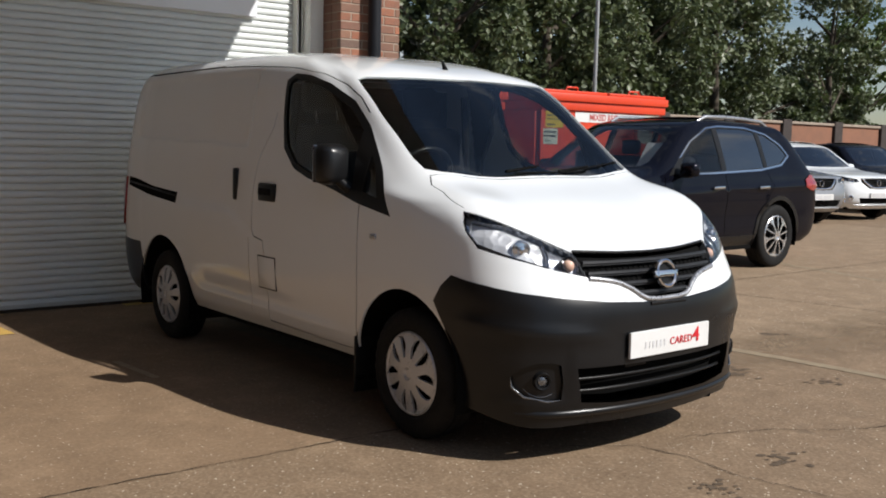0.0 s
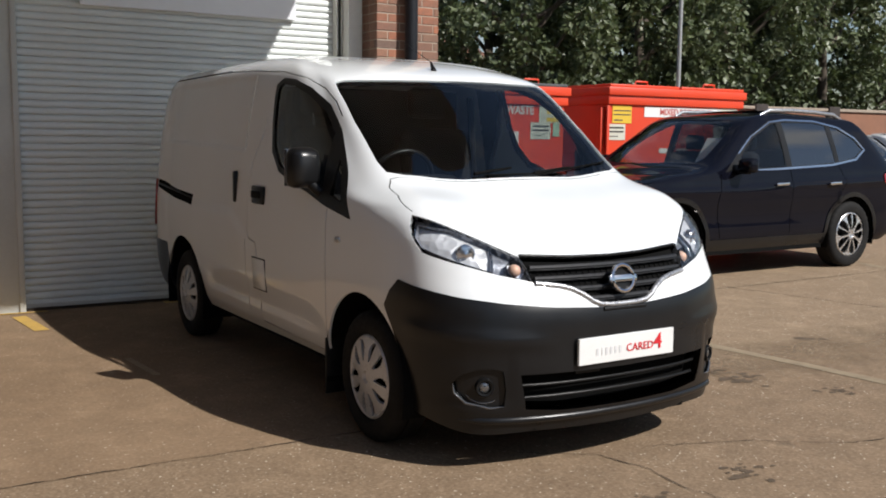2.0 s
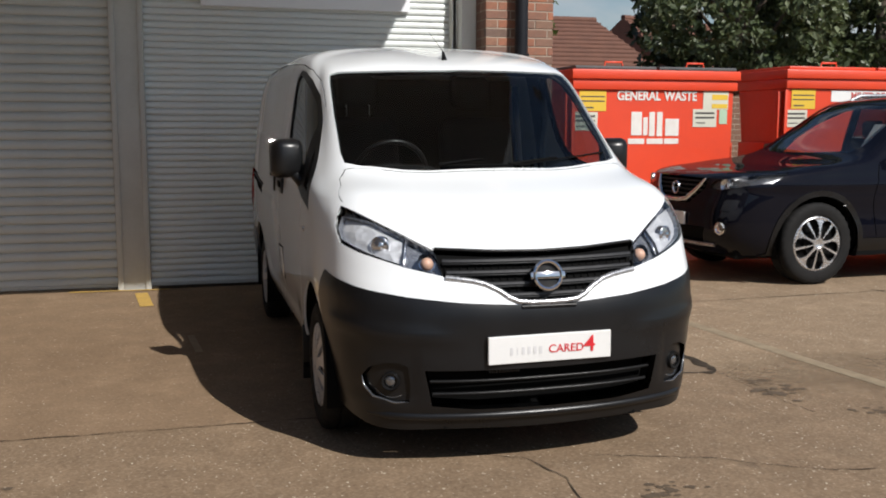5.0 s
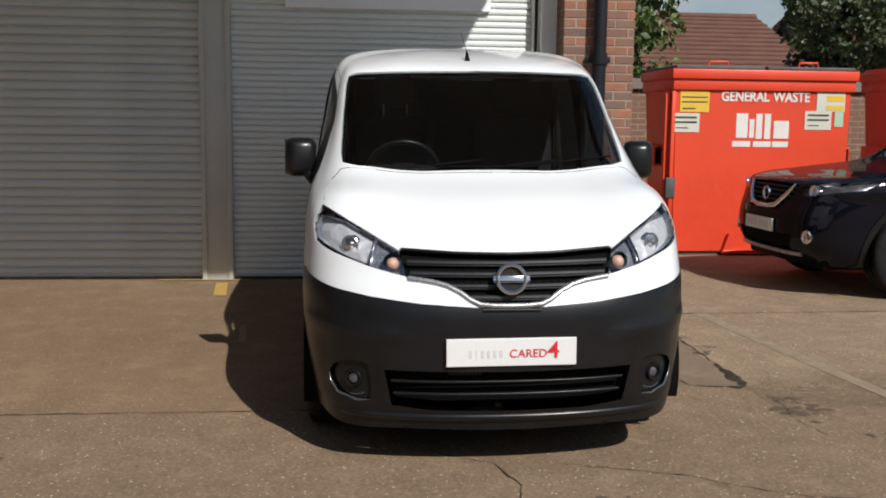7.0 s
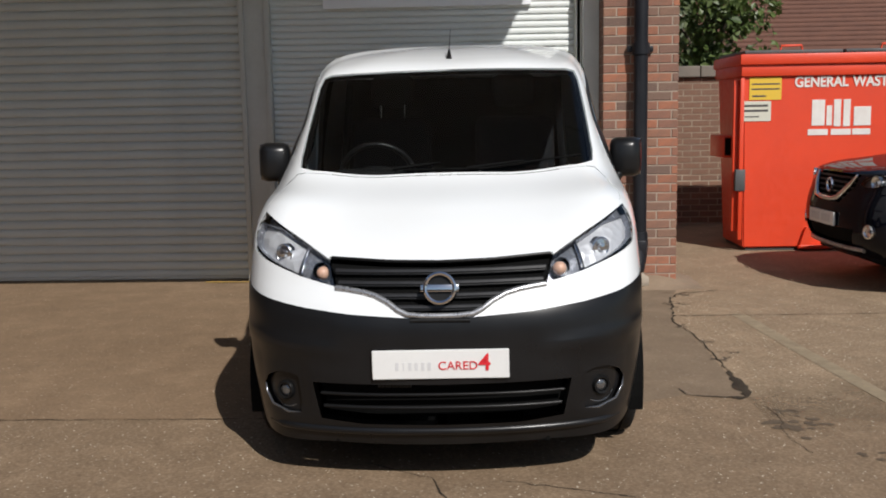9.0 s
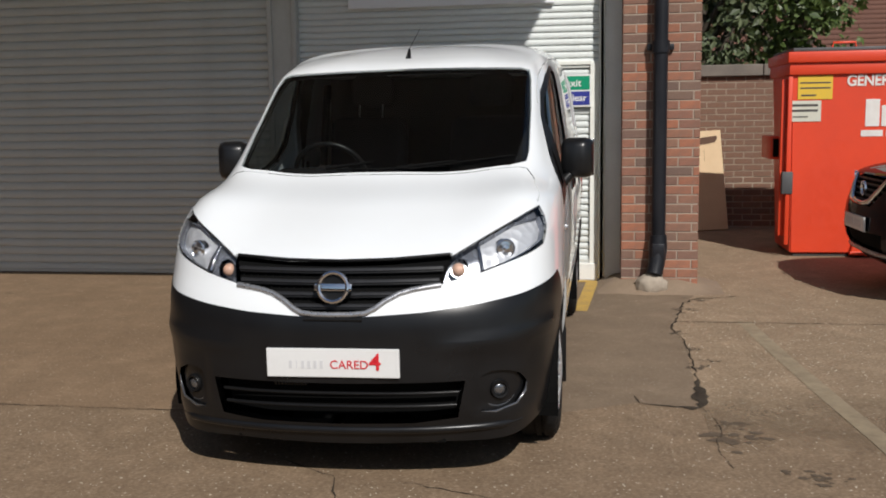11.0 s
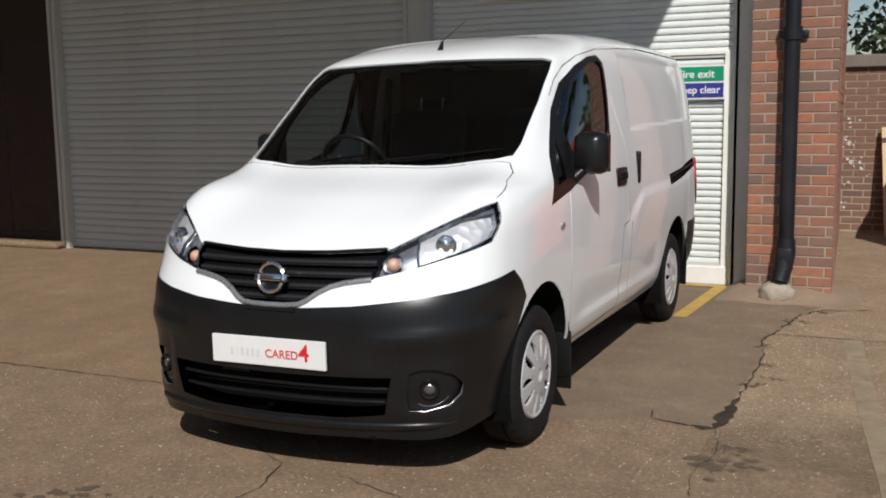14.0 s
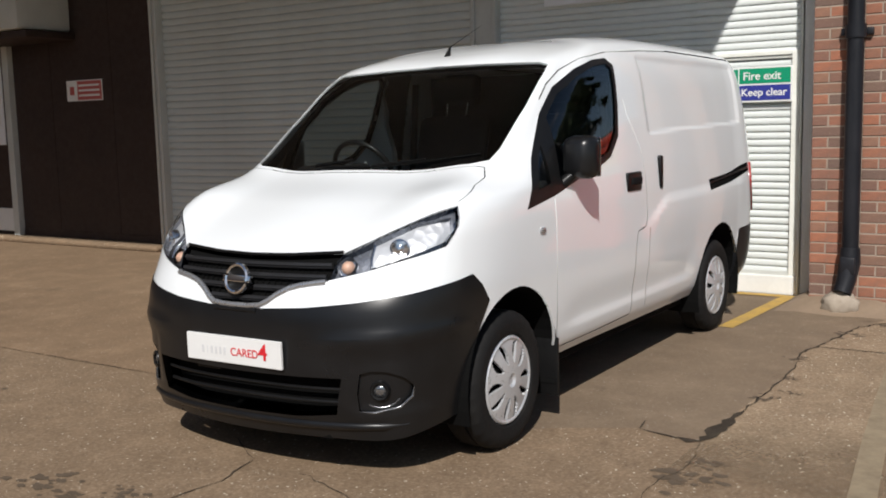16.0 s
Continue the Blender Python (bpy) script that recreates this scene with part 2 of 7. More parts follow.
# ---------------------------------------------------------------- setting: ground and building
def concrete_material(name, rough_face=1.0, tone=(1.0, 1.0, 1.0)):
    """Worn yard concrete. rough_face: how far the mortar has gone and the pale stones show."""
    m = material(name, (0.2, 0.17, 0.13), 0.88, spec=0.3)
    big = noise_tex(m, 0.55, 6.0, 0.6)
    mid = noise_tex(m, 3.6, 7.0, 0.68)
    fine = noise_tex(m, 55.0, 4.0, 0.75)
    c = ramp(m, big, (0.30, (0.150, 0.100, 0.062)), (0.55, (0.205, 0.142, 0.092)), (0.80, (0.262, 0.190, 0.128)))
    c = mixed(m, 0.30 + 0.32 * rough_face, c, ramp(m, mid, (0.28, (0.098, 0.066, 0.041)), (0.52, (0.200, 0.138, 0.090)), (0.74, (0.385, 0.280, 0.190))))
    c = mixed(m, 0.14 + 0.22 * rough_face, c, ramp(m, fine, (0.28, (0.062, 0.042, 0.028)), (0.72, (0.385, 0.285, 0.200))))
    co = node(m, "TexCoord")
    stones = node(m, "TexVoronoi", Scale=85.0)
    link(m, co.outputs["Object"], stones.inputs["Vector"])
    c = mixed(m, 0.04 + 0.13 * rough_face, c, ramp(m, stones.outputs["Color"], (0.10, (0.055, 0.040, 0.029)), (0.55, (0.205, 0.148, 0.100)), (0.95, (0.50, 0.42, 0.32))))
    for scale, near, keep in ((22.0, 0.13, 0.42), (40.0, 0.17, 0.45)):
        chips = node(m, "TexVoronoi", Scale=scale)
        link(m, co.outputs["Object"], chips.inputs["Vector"])
        pale = ramp(m, chips.outputs["Distance"], (near * 0.6, 1.0), (near, 0.0))
        where = ramp(m, noise_tex(m, scale * 0.45, 2.0), (keep, 0.0), (keep + 0.16, 0.25 + 0.65 * rough_face))
        c = mixed(m, mixed(m, 1.0, pale, where, "MULTIPLY"), c, (0.74, 0.68, 0.57))
    oil = ramp(m, noise_tex(m, 1.7, 5.0, 0.7), (0.64, 0.0), (0.74, 0.50))
    c = mixed(m, oil, c, (0.055, 0.043, 0.034))
    c = mixed(m, 1.0, c, tone, "MULTIPLY")
    link(m, c, shader(m).inputs["Base Color"])
    relief(m, mixed(m, 0.5, fine, mid), 0.16 + 0.24 * rough_face, 0.006)
    return m


CONCRETE = concrete_material("yard_concrete", 1.0, (1.03, 1.0, 0.935))
SMOOTH_CONCRETE = concrete_material("smooth_concrete", 0.4, (1.06, 1.01, 0.93))
PATCH_CONCRETE = concrete_material("patch_concrete", 0.12, (0.94, 0.975, 0.99))
JOINT = worn("joint_filler", (0.030, 0.024, 0.019), (0.085, 0.066, 0.048), 0.95, 9.0, 60.0, bump=0.4, spec=0.1)
YELLOW_LINE = worn("yellow_line_paint", (0.58, 0.36, 0.065), (0.30, 0.205, 0.09), 0.85, 7.0, 45.0, bump=0.2, amount=1.0)
WHITE_LINE = worn("faded_white_line", (0.30, 0.235, 0.150), (0.17, 0.128, 0.082), 0.85, 9.0, 60.0, bump=0.2)
SHUTTER = worn("shutter_steel", (0.72, 0.75, 0.735), (0.62, 0.65, 0.635), 0.36, 1.6, 40.0, bump=0.03, coat=0.25)
SHUTTER_GREY = worn("grey_shutter_steel", (0.57, 0.60, 0.585), (0.48, 0.505, 0.49), 0.36, 1.6, 40.0, bump=0.03, coat=0.25)
FRAME_GREY = worn("frame_paint", (0.56, 0.57, 0.54), (0.44, 0.44, 0.41), 0.55, 2.0, 50.0, bump=0.05)
MORTAR = worn("mortar", (0.36, 0.29, 0.23), (0.24, 0.19, 0.15), 0.95, 6.0, 90.0, bump=0.4)

WALL_Y = 5.05          # face of the shutters
PIER_Y = 4.57          # face of the brick pier


bm = bmesh.new()
bmesh.ops.create_grid(bm, x_segments=2, y_segments=2, size=900)
ground = solid("ground", bm, CONCRETE, "worn sandy brown concrete yard, stained and cracked", "ground", kind="structure")


def flat_strip(name, pts, width, mat, label, category, lift=0.004, wobble=0.0, seed=1, taper=False):
    """A thin strip laid on the ground along a line, with an uneven edge."""
    rng = random.Random(seed)
    fine = []
    for (x0, y0), (x1, y1) in zip(pts, pts[1:]):
        n = max(1, int(math.hypot(x1 - x0, y1 - y0) / (0.05 if wobble else 0.4)))
        fine += [(x0 + (x1 - x0) * i / n, y0 + (y1 - y0) * i / n) for i in range(n)]
    fine.append(pts[-1])
    bm = bmesh.new()
    last = None
    for i, (x, y) in enumerate(fine):
        a, b = fine[max(i - 1, 0)], fine[min(i + 1, len(fine) - 1)]
        d = Vector((b[0] - a[0], b[1] - a[1], 0)).normalized()
        s = Vector((-d.y, d.x, 0))
        w = width * (0.5 if not wobble else rng.uniform(0.12, 0.75))
        if taper and i in (0, len(fine) - 1):
            w = 0.002
        j = Vector((rng.uniform(-1, 1), rng.uniform(-1, 1), 0)) * wobble
        p = Vector((x, y, lift)) + j
        row = [bm.verts.new(p + s * w), bm.verts.new(p - s * w * rng.uniform(0.6, 1.2) if wobble else p - s * w)]
        if last:
            bm.faces.new((last[0], last[1], row[1], row[0]))
        last = row
    return solid(name, bm, mat, label, category, kind="structure")


# joints between the slabs, cracks and painted lines
flat_strip("slab_joint", [(-9, 0.93), (-1.0, 0.93), (0.6, 0.92)], 0.007, JOINT, "dark joint between concrete slabs", "joint", wobble=0.006, seed=3)
flat_strip("slab_joint", [(1.47, 3.30), (2.7, 3.31), (7.5, 3.50), (12, 3.7)], 0.012, JOINT, "dark joint between concrete slabs", "joint", wobble=0.005, seed=4)
flat_strip("slab_joint", [(4.25, 3.45), (4.55, 2.0), (4.75, 0.6), (5.0, -2)], 0.012, JOINT, "dark joint between concrete slabs", "joint", wobble=0.005, seed=5)
flat_strip("slab_joint", [(-12, 2.2), (-6.6, 1.75), (-5.2, 1.62)], 0.011, JOINT, "dark joint between concrete slabs", "joint", wobble=0.005, seed=6)
CRACK_LABEL = "ragged dark crack round a patch of concrete"
flat_strip("ground_crack", [(1.18, 1.42), (1.20, 1.30), (1.30, 1.265), (1.40, 1.245)], 0.012, JOINT, CRACK_LABEL, "crack", wobble=0.006, seed=7, taper=True)
flat_strip("ground_crack", [(1.38, 1.25), (1.44, 1.225), (1.495, 1.25), (1.507, 1.45), (1.503, 1.65), (1.515, 1.78)], 0.058, JOINT, CRACK_LABEL, "crack", wobble=0.012, seed=17, taper=True)
flat_strip("ground_crack", [(1.515, 1.76), (1.53, 2.25), (1.53, 2.6), (1.47, 3.1)], 0.011, JOINT, CRACK_LABEL, "crack", wobble=0.010, seed=27, taper=True)
flat_strip("ground_crack", [(1.47, 3.08), (1.56, 3.6), (1.62, 4.0), (1.74, 4.18), (2.05, 4.30)], 0.016, JOINT, CRACK_LABEL, "crack", wobble=0.014, seed=37, taper=True)
flat_strip("ground_crack", [(1.50, 1.24), (1.56, 0.95), (1.50, 0.72), (1.53, 0.4)], 0.003, JOINT, "fine dark crack in the concrete", "crack", wobble=0.012, seed=47, taper=True)
flat_strip("ground_crack", [(-0.35, 0.32), (-0.05, 0.14), (0.02, -0.12), (-0.01, -0.36), (0.08, -0.7), (0.02, -1.0)], 0.006, JOINT, "fine dark crack in the concrete", "crack", wobble=0.012, seed=8, taper=True)
flat_strip("ground_crack", [(0.25, 0.1), (0.7, -0.05), (1.05, -0.3), (1.3, -0.35)], 0.006, JOINT, "fine dark crack in the concrete", "crack", wobble=0.012, seed=9, taper=True)
flat_strip("white_line", [(1.97, 3.34), (2.05, 2.4), (2.14, 1.5), (2.22, 0.8), (2.30, -0.2), (2.42, -1.6)], 0.10, WHITE_LINE, "faded white bay line on the concrete", "line", lift=0.003)
flat_strip("white_line", [(7.05, 4.05), (6.85, 3.3), (6.66, 2.70), (6.3, 1.2)], 0.09, WHITE_LINE, "faded white bay line on the concrete", "line", lift=0.003)
flat_strip("white_line", [(-1.36, 3.0), (-1.315, 2.48)], 0.045, WHITE_LINE, "faded white bay line on the concrete", "line", lift=0.003)
flat_strip("yellow_line", [(0.855, 3.62), (0.93, 4.98)], 0.10, YELLOW_LINE, "worn yellow line on the concrete", "line")
flat_strip("yellow_line", [(0.88, 4.93), (-0.6, 4.93)], 0.10, YELLOW_LINE, "worn yellow line on the concrete", "line", lift=0.0065)
flat_strip("yellow_line", [(-1.665, 4.16), (-1.725, 4.80)], 0.10, YELLOW_LINE, "worn yellow line on the concrete", "line")
flat_strip("yellow_line", [(-1.50, 4.93), (-2.3, 4.96)], 0.05, YELLOW_LINE, "worn yellow line on the concrete", "line", lift=0.0065)

# the older, smoother slab that runs up to the shutters
bm = bmesh.new()
bm.faces.new([bm.verts.new((x, y, 0.0006)) for x, y in ((-13, 0.93), (-0.3, 0.925), (-0.3, 5.05), (-13, 5.05))])
solid("slab", bm, SMOOTH_CONCRETE, "smooth sandy brown concrete slab before the shutters", "ground", kind="structure")
bm = bmesh.new()
bm.faces.new([bm.verts.new((x, y, 0.0006)) for x, y in ((-0.3, 0.925), (0.62, 0.92), (0.85, 1.12), (1.19, 1.31), (1.30, 1.265), (1.485, 1.24), (1.50, 1.55), (1.505, 2.1), (1.53, 2.6), (1.47, 3.1), (1.56, 3.6), (1.62, 4.0), (1.72, 4.3), (1.76, 5.05), (-0.3, 5.05))])
solid("slab", bm, PATCH_CONCRETE, "smooth grey brown concrete patch before the fire door", "ground", kind="structure")

# oil spots and dirt left on the yard: clusters of small flecks
OIL = worn("oil_stain", (0.095, 0.070, 0.049), (0.14, 0.104, 0.072), 0.85, 14.0, 60.0, bump=0.2, spec=0.2)
rng = random.Random(21)
for x, y, r in ((1.54, 2.05, 0.05), (1.55, 2.5, 0.045), (1.50, 2.95, 0.05), (1.60, 3.75, 0.07), (1.66, 2.2, 0.04), (1.72, 4.12, 0.06), (1.60, 1.0, 0.05), (-0.62, -0.50, 0.09), (-0.40, -0.60, 0.12), (-0.2, -0.42, 0.06), (-2.25, 0.12, 0.15), (1.60, 0.82, 0.10), (0.35, -0.35, 0.07), (-1.1, -0.9, 0.06), (1.85, 0.35, 0.07), (2.9, 1.4, 0.09), (-3.2, 0.5, 0.08)):
    bm = bmesh.new()
    for _ in range(22):
        cx, cy, k = x + rng.gauss(0, r * 0.75), y + rng.gauss(0, r * 0.6), rng.uniform(0.06, 0.30) * r
        n = 11
        bm.faces.new([bm.verts.new((cx + k * rng.uniform(0.5, 1.3) * math.cos(2 * math.pi * i / n) * 1.4, cy + k * rng.uniform(0.5, 1.3) * math.sin(2 * math.pi * i / n), 0.0022 + 0.0004 * _ / 22)) for i in range(n)])
    tagged(solid("oil_stain", bm, OIL, "dark flecks of oil soaked into the concrete", "stain", kind="stuff"))

# ---- the workshop front
Y = WALL_Y
REVEAL = worn("grey_render", (0.78, 0.78, 0.75), (0.66, 0.66, 0.63), 0.85, 2.5, 40.0, bump=0.2)


def shutter(name, x0, x1, z0, z1, label, pitch=0.0765, mat=SHUTTER):
    """A roller shutter of curved laths, one part each."""
    top = thing(name, label, "shutter", kind="structure", at=pose(x0, Y, z0))
    n = int((z1 - z0) / pitch)
    k = pitch / 0.0765
    prof = [(y, z * k) for y, z in ((0.022, 0.000), (0.006, 0.004), (0.001, 0.012), (0.0, 0.034), (0.002, 0.056), (0.008, 0.066), (0.016, 0.070), (0.018, 0.0765))]
    bm = bmesh.new()
    w = x1 - x0
    cuts = spread(0.0, w, 1.4)
    rows = [[bm.verts.new((x, y, z)) for y, z in prof] for x in cuts]
    for a, b in zip(rows, rows[1:]):
        for j in range(len(prof) - 1):
            bm.faces.new((a[j], b[j], b[j + 1], a[j + 1]))
    me = mesh_of(bm, "lath", mat, 50)
    for i in range(n):
        part("lath", me, None, top, at=pose(0, rng.uniform(-0.0015, 0.0015), i * pitch, 0, 0, 0))
    part("bottom_rail", boxed(0, w, -0.012, 0.03, 0.0, 0.05, bevel=0.004), FRAME_GREY, top, at=pose(0, 0, -0.03))
    return top


shutter("roller_shutter_1", 0.30, 0.972, 1.845, 3.45, "pale grey steel roller shutter, closed, with curved laths", 0.055)
shutter("roller_shutter_2", -1.645, 0.30, 0.03, 3.45, "pale grey steel roller shutter, closed, with curved laths", 0.055)
shutter("roller_shutter_3", -6.04, -1.915, 0.03, 3.45, "grey steel roller shutter, closed, with curved laths", mat=SHUTTER_GREY)
shutter("fire_door_shutter", 0.335, 0.90, 0.16, 1.845, "pale lath door set into the shutter, closed", 0.055)


DOOR_FRAME = worn("door_frame_paint", (0.80, 0.80, 0.75), (0.68, 0.68, 0.62), 0.5, 3.0, 60.0, bump=0.05)


def frame_post(name, x0, x1, y0, y1, z1, label, z0=0.0, paint_mat=FRAME_GREY):
    top = thing(name, label, "post", kind="structure")
    part("post_face", boxed(x0, x1, y0, y1, z0, z1, bevel=0.006), paint_mat, top, smooth=40)
    w = x1 - x0
    for a in (0.0, 1.0):
        part("guide_channel", boxed(-0.022, 0.022, -0.02, 0.0, z0, z1, bevel=0.005), paint_mat, top, at=pose(x0 + 0.024 + (w - 0.048) * a, y0 + 0.001, 0), smooth=40)
    return top


frame_post("shutter_post_1", -1.915, -1.645, Y - 0.06, Y + 0.1, 3.5, "grey painted steel post between the shutters")
frame_post("shutter_post_2", -6.16, -6.04, Y - 0.07, Y + 0.1, 3.5, "grey painted steel post beside the shutter")
frame_post("shutter_post_3", 0.972, 1.03, Y - 0.05, Y + 0.1, 3.5, "pale painted steel door frame post", paint_mat=DOOR_FRAME)
solid("trim", boxed(0.30, 0.336, Y - 0.03, Y + 0.06, 0.1, 1.86, bevel=0.004), DOOR_FRAME, "pale painted fire door frame", "frame", kind="structure")
solid("trim", boxed(0.90, 0.972, Y - 0.03, Y + 0.06, 0.1, 1.86, bevel=0.004), DOOR_FRAME, "pale painted fire door frame", "frame", kind="structure")
solid("trim", boxed(0.30, 0.972, Y - 0.025, Y + 0.06, 1.842, 1.872, bevel=0.004), DOOR_FRAME, "pale painted fire door lintel", "frame", kind="structure")
solid("doorstep", boxed(0.28, 1.03, Y - 0.045, Y + 0.1, 0.0, 0.15, bevel=0.01), REVEAL, "low concrete step under the fire door", "step", kind="structure")
solid("reveal", boxed(1.03, 1.158, Y - 0.20, Y + 0.3, 0, 3.9), REVEAL, "grey rendered reveal beside the door", "wall", kind="structure")
solid("wall_workshop", boxed(-14, 1.16, Y + 0.10, Y + 0.30, 0, 4.4), REVEAL, "plain workshop wall behind the shutters", "wall", kind="structure")
solid("kerb_strip", boxed(-6.3, 0.28, Y - 0.035, Y + 0.05, 0.0, 0.022, bevel=0.004), JOINT, "dirty dark threshold under the shutters", "threshold", kind="structure")

BOARD = worn("sign_board", (0.84, 0.85, 0.88), (0.78, 0.79, 0.83), 0.35, 1.2, 30.0, bump=0.0)
solid("sign_board", boxed(-1.18, 0.60, Y - 0.05, Y - 0.02, 2.36, 3.3, bevel=0.004), BOARD, "plain white sign board fixed across the shutter", "sign")

# unseen roof over the forecourt, added to cast the shade on the shutters
CANOPY = worn("canopy_steel", (0.24, 0.24, 0.24), (0.19, 0.19, 0.19), 0.6, 2.0, 40.0, bump=0.05)
solid("canopy", boxed(-16, 1.54, 0.62, Y + 0.3, 4.40, 4.54), CANOPY, "flat grey painted canopy over the workshop front", "canopy", kind="structure")
solid("wall_upper", boxed(-16, 1.16, Y, Y + 0.3, 3.76, 6.0), REVEAL, "plain upper workshop wall", "wall", kind="structure")

# concrete pad that rises to the door and the pier
bm = bmesh.new()
pad_x, pad_y = spread(0.97, 1.98, 0.07), spread(4.34, 5.02, 0.06)
rows = []
for y in pad_y:
    t = min(max((y - 4.34) / 0.24, 0.0), 1.0)
    rise = t * t * (3 - 2 * t)
    row = []
    for x in pad_x:
        side = min(max((x - 0.97) / 0.16, 0.0), 1.0) * min(max((1.98 - x) / 0.35, 0.0), 1.0)
        row.append(bm.verts.new((x + 0.02 * noise.noise(Vector((x * 5, y * 5, 1))), y + 0.07 * noise.noise(Vector((x * 4, 2, 0))), 0.0005 + 0.095 * rise * side + 0.006 * rise * noise.noise(Vector((x * 6, y * 6, 0))))))
    rows.append(row)
for a, b in zip(rows, rows[1:]):
    for i in range(len(pad_x) - 1):
        bm.faces.new((a[i], a[i + 1], b[i + 1], b[i]))
PAD = worn("sandy_screed", (0.26, 0.19, 0.13), (0.18, 0.13, 0.088), 0.9, 4.0, 50.0, bump=0.35)
solid("door_pad", bm, PAD, "pale sandy concrete pad rising to the door", "ground", kind="structure", smooth=60)

# signs by the fire door
SIGN_WHITE = worn("sign_white", (0.78, 0.78, 0.76), (0.70, 0.70, 0.68), 0.4, 6.0, 60.0, bump=0.0)
SIGN_GREEN = material("sign_green", (0.0, 0.26, 0.13), 0.4)
SIGN_BLUE = material("sign_blue", (0.025, 0.035, 0.25), 0.4)
SIGN_RED = worn("sign_red", (0.50, 0.10, 0.09), (0.42, 0.10, 0.09), 0.5, 8.0, 60.0, bump=0.0)
fire = thing("fire_exit_sign", "green and blue fire exit sign on the door", "sign", at=pose(0.665, Y - 0.045, 1.625))
part("backing", boxed(-0.245, 0.245, 0, 0.006, -0.135, 0.135, bevel=0.002), SIGN_WHITE, fire)
part("green_panel", boxed(-0.155, 0.232, -0.003, 0.0, 0.008, 0.122), SIGN_GREEN, fire)
part("blue_panel", boxed(-0.155, 0.232, -0.003, 0.0, -0.120, -0.006), SIGN_BLUE, fire)
part("green_pictogram", boxed(-0.232, -0.165, -0.003, 0.0, 0.012, 0.12), SIGN_GREEN, fire)
bm = bmesh.new()
lathe(bm, [(0.001, 0), (0.036, 0), (0.036, 0.003), (0.001, 0.003)], 24)
part("blue_pictogram", bm, SIGN_BLUE, fire, at=pose(-0.198, -0.003, -0.062, 0, 0, 90))
words("sign_lettering", "Fire exit", 0.086, SIGN_WHITE, fire, pose(0.02, -0.0045, 0.062, 90, 0, 0), depth=0.001, bold=0.0012)
words("sign_lettering", "Keep clear", 0.080, SIGN_WHITE, fire, pose(0.036, -0.0045, -0.062, 90, 0, 0), depth=0.001, bold=0.0012)

# ---- dark boarded bay to the far side
DARK_BOARD = worn("brown_boarding", (0.024, 0.0125, 0.010), (0.042, 0.023, 0.018), 0.7, 1.4, 40.0, bump=0.15)
wall_dark = thing("wall_boarded", "dark brown boarded workshop bay", "wall", kind="structure")
part("boarding", boxed(-9.0, -6.16, Y - 0.02, Y + 0.1, 0.05, 3.6), DARK_BOARD, wall_dark)
for x in (-8.10, -6.95):
    part("board_batten", boxed(x, x + 0.012, Y - 0.024, Y - 0.019, 0.16, 3.6), DARK_BOARD, wall_dark)
part("board_rail", boxed(-8.1, -6.95, Y - 0.026, Y - 0.019, 0.98, 1.05), DARK_BOARD, wall_dark)
part("board_rail", boxed(-9.0, -6.16, Y - 0.03, Y - 0.019, 0.05, 0.16), DARK_BOARD, wall_dark)
red = thing("warning_sign", "small red and white notice on the dark boarding", "sign", at=pose(-7.44, Y - 0.03, 1.893))
part("backing", boxed(-0.335, 0.335, -0.005, 0.004, -0.125, 0.125, bevel=0.002), SIGN_WHITE, red)
part("red_panel", boxed(-0.125, 0.322, -0.008, -0.004, -0.112, 0.112), SIGN_RED, red)
for z in (0.06, 0.0, -0.06):
    part("text_bar", boxed(-0.10, 0.29, -0.0105, -0.007, z - 0.012, z + 0.012), SIGN_WHITE, red)
part("pictogram", boxed(-0.27, -0.19, -0.008, -0.004, -0.05, 0.05, bevel=0.003), SIGN_RED, red)
side_frame = thing("side_door_frame", "white framed door at the end of the boarding", "door", kind="structure")
part("jamb", boxed(-8.98, -8.86, Y - 0.10, Y + 0.05, 0, 3.0, bevel=0.008), FRAME_GREY, side_frame)
part("leaf", boxed(-9.9, -8.98, Y - 0.04, Y + 0.02, 0.08, 2.6, bevel=0.006), DARK_BOARD, side_frame)
part("kick_panel", boxed(-9.9, -9.02, Y - 0.06, Y - 0.042, 0.12, 0.42, bevel=0.006), PLATE_WHITE, side_frame)
part("glazing", boxed(-9.85, -9.08, Y - 0.056, Y - 0.042, 1.25, 2.5, bevel=0.006), BOARD, side_frame)
unit = thing("wall_unit", "grey metal box hung high on the boarding", "cabinet")
part("casing", boxed(-10.2, -7.62, Y - 0.75, Y - 0.03, 2.60, 3.2, bevel=0.03), FRAME_GREY, unit, smooth=40)
part("lower_tray", boxed(-10.2, -7.55, Y - 0.70, Y - 0.03, 2.50, 2.59, bevel=0.02), DARK_BOARD, unit, smooth=40)
solid("wall_left", boxed(-16, -9.9, Y, Y + 0.3, 0, 3.8), REVEAL, "plain workshop wall beyond the door", "wall", kind="structure")

solid("threshold", boxed(-10.0, -6.1, Y - 0.22, Y + 0.04, 0.0, 0.075, bevel=0.03), CONCRETE, "low worn concrete threshold under the boarding", "threshold", kind="structure")

# ---- unseen walls added to close the yard behind and beside the camera
FAR_BRICK = worn("far_brick", (0.16, 0.085, 0.06), (0.11, 0.065, 0.05), 0.9, 1.5, 30.0, bump=0.2)
# tall and dark only to keep sky light off the van's shaded side
solid("wall_west", boxed(-12.3, -12, -20, WALL_Y, 0, 11.0), DARK_BOARD, "plain dark boarded wall closing the yard", "wall", kind="structure")
solid("wall_south", boxed(-14.3, 40, -20.3, -20, 0, 3.2), FAR_BRICK, "plain brick wall closing the yard", "wall", kind="structure")

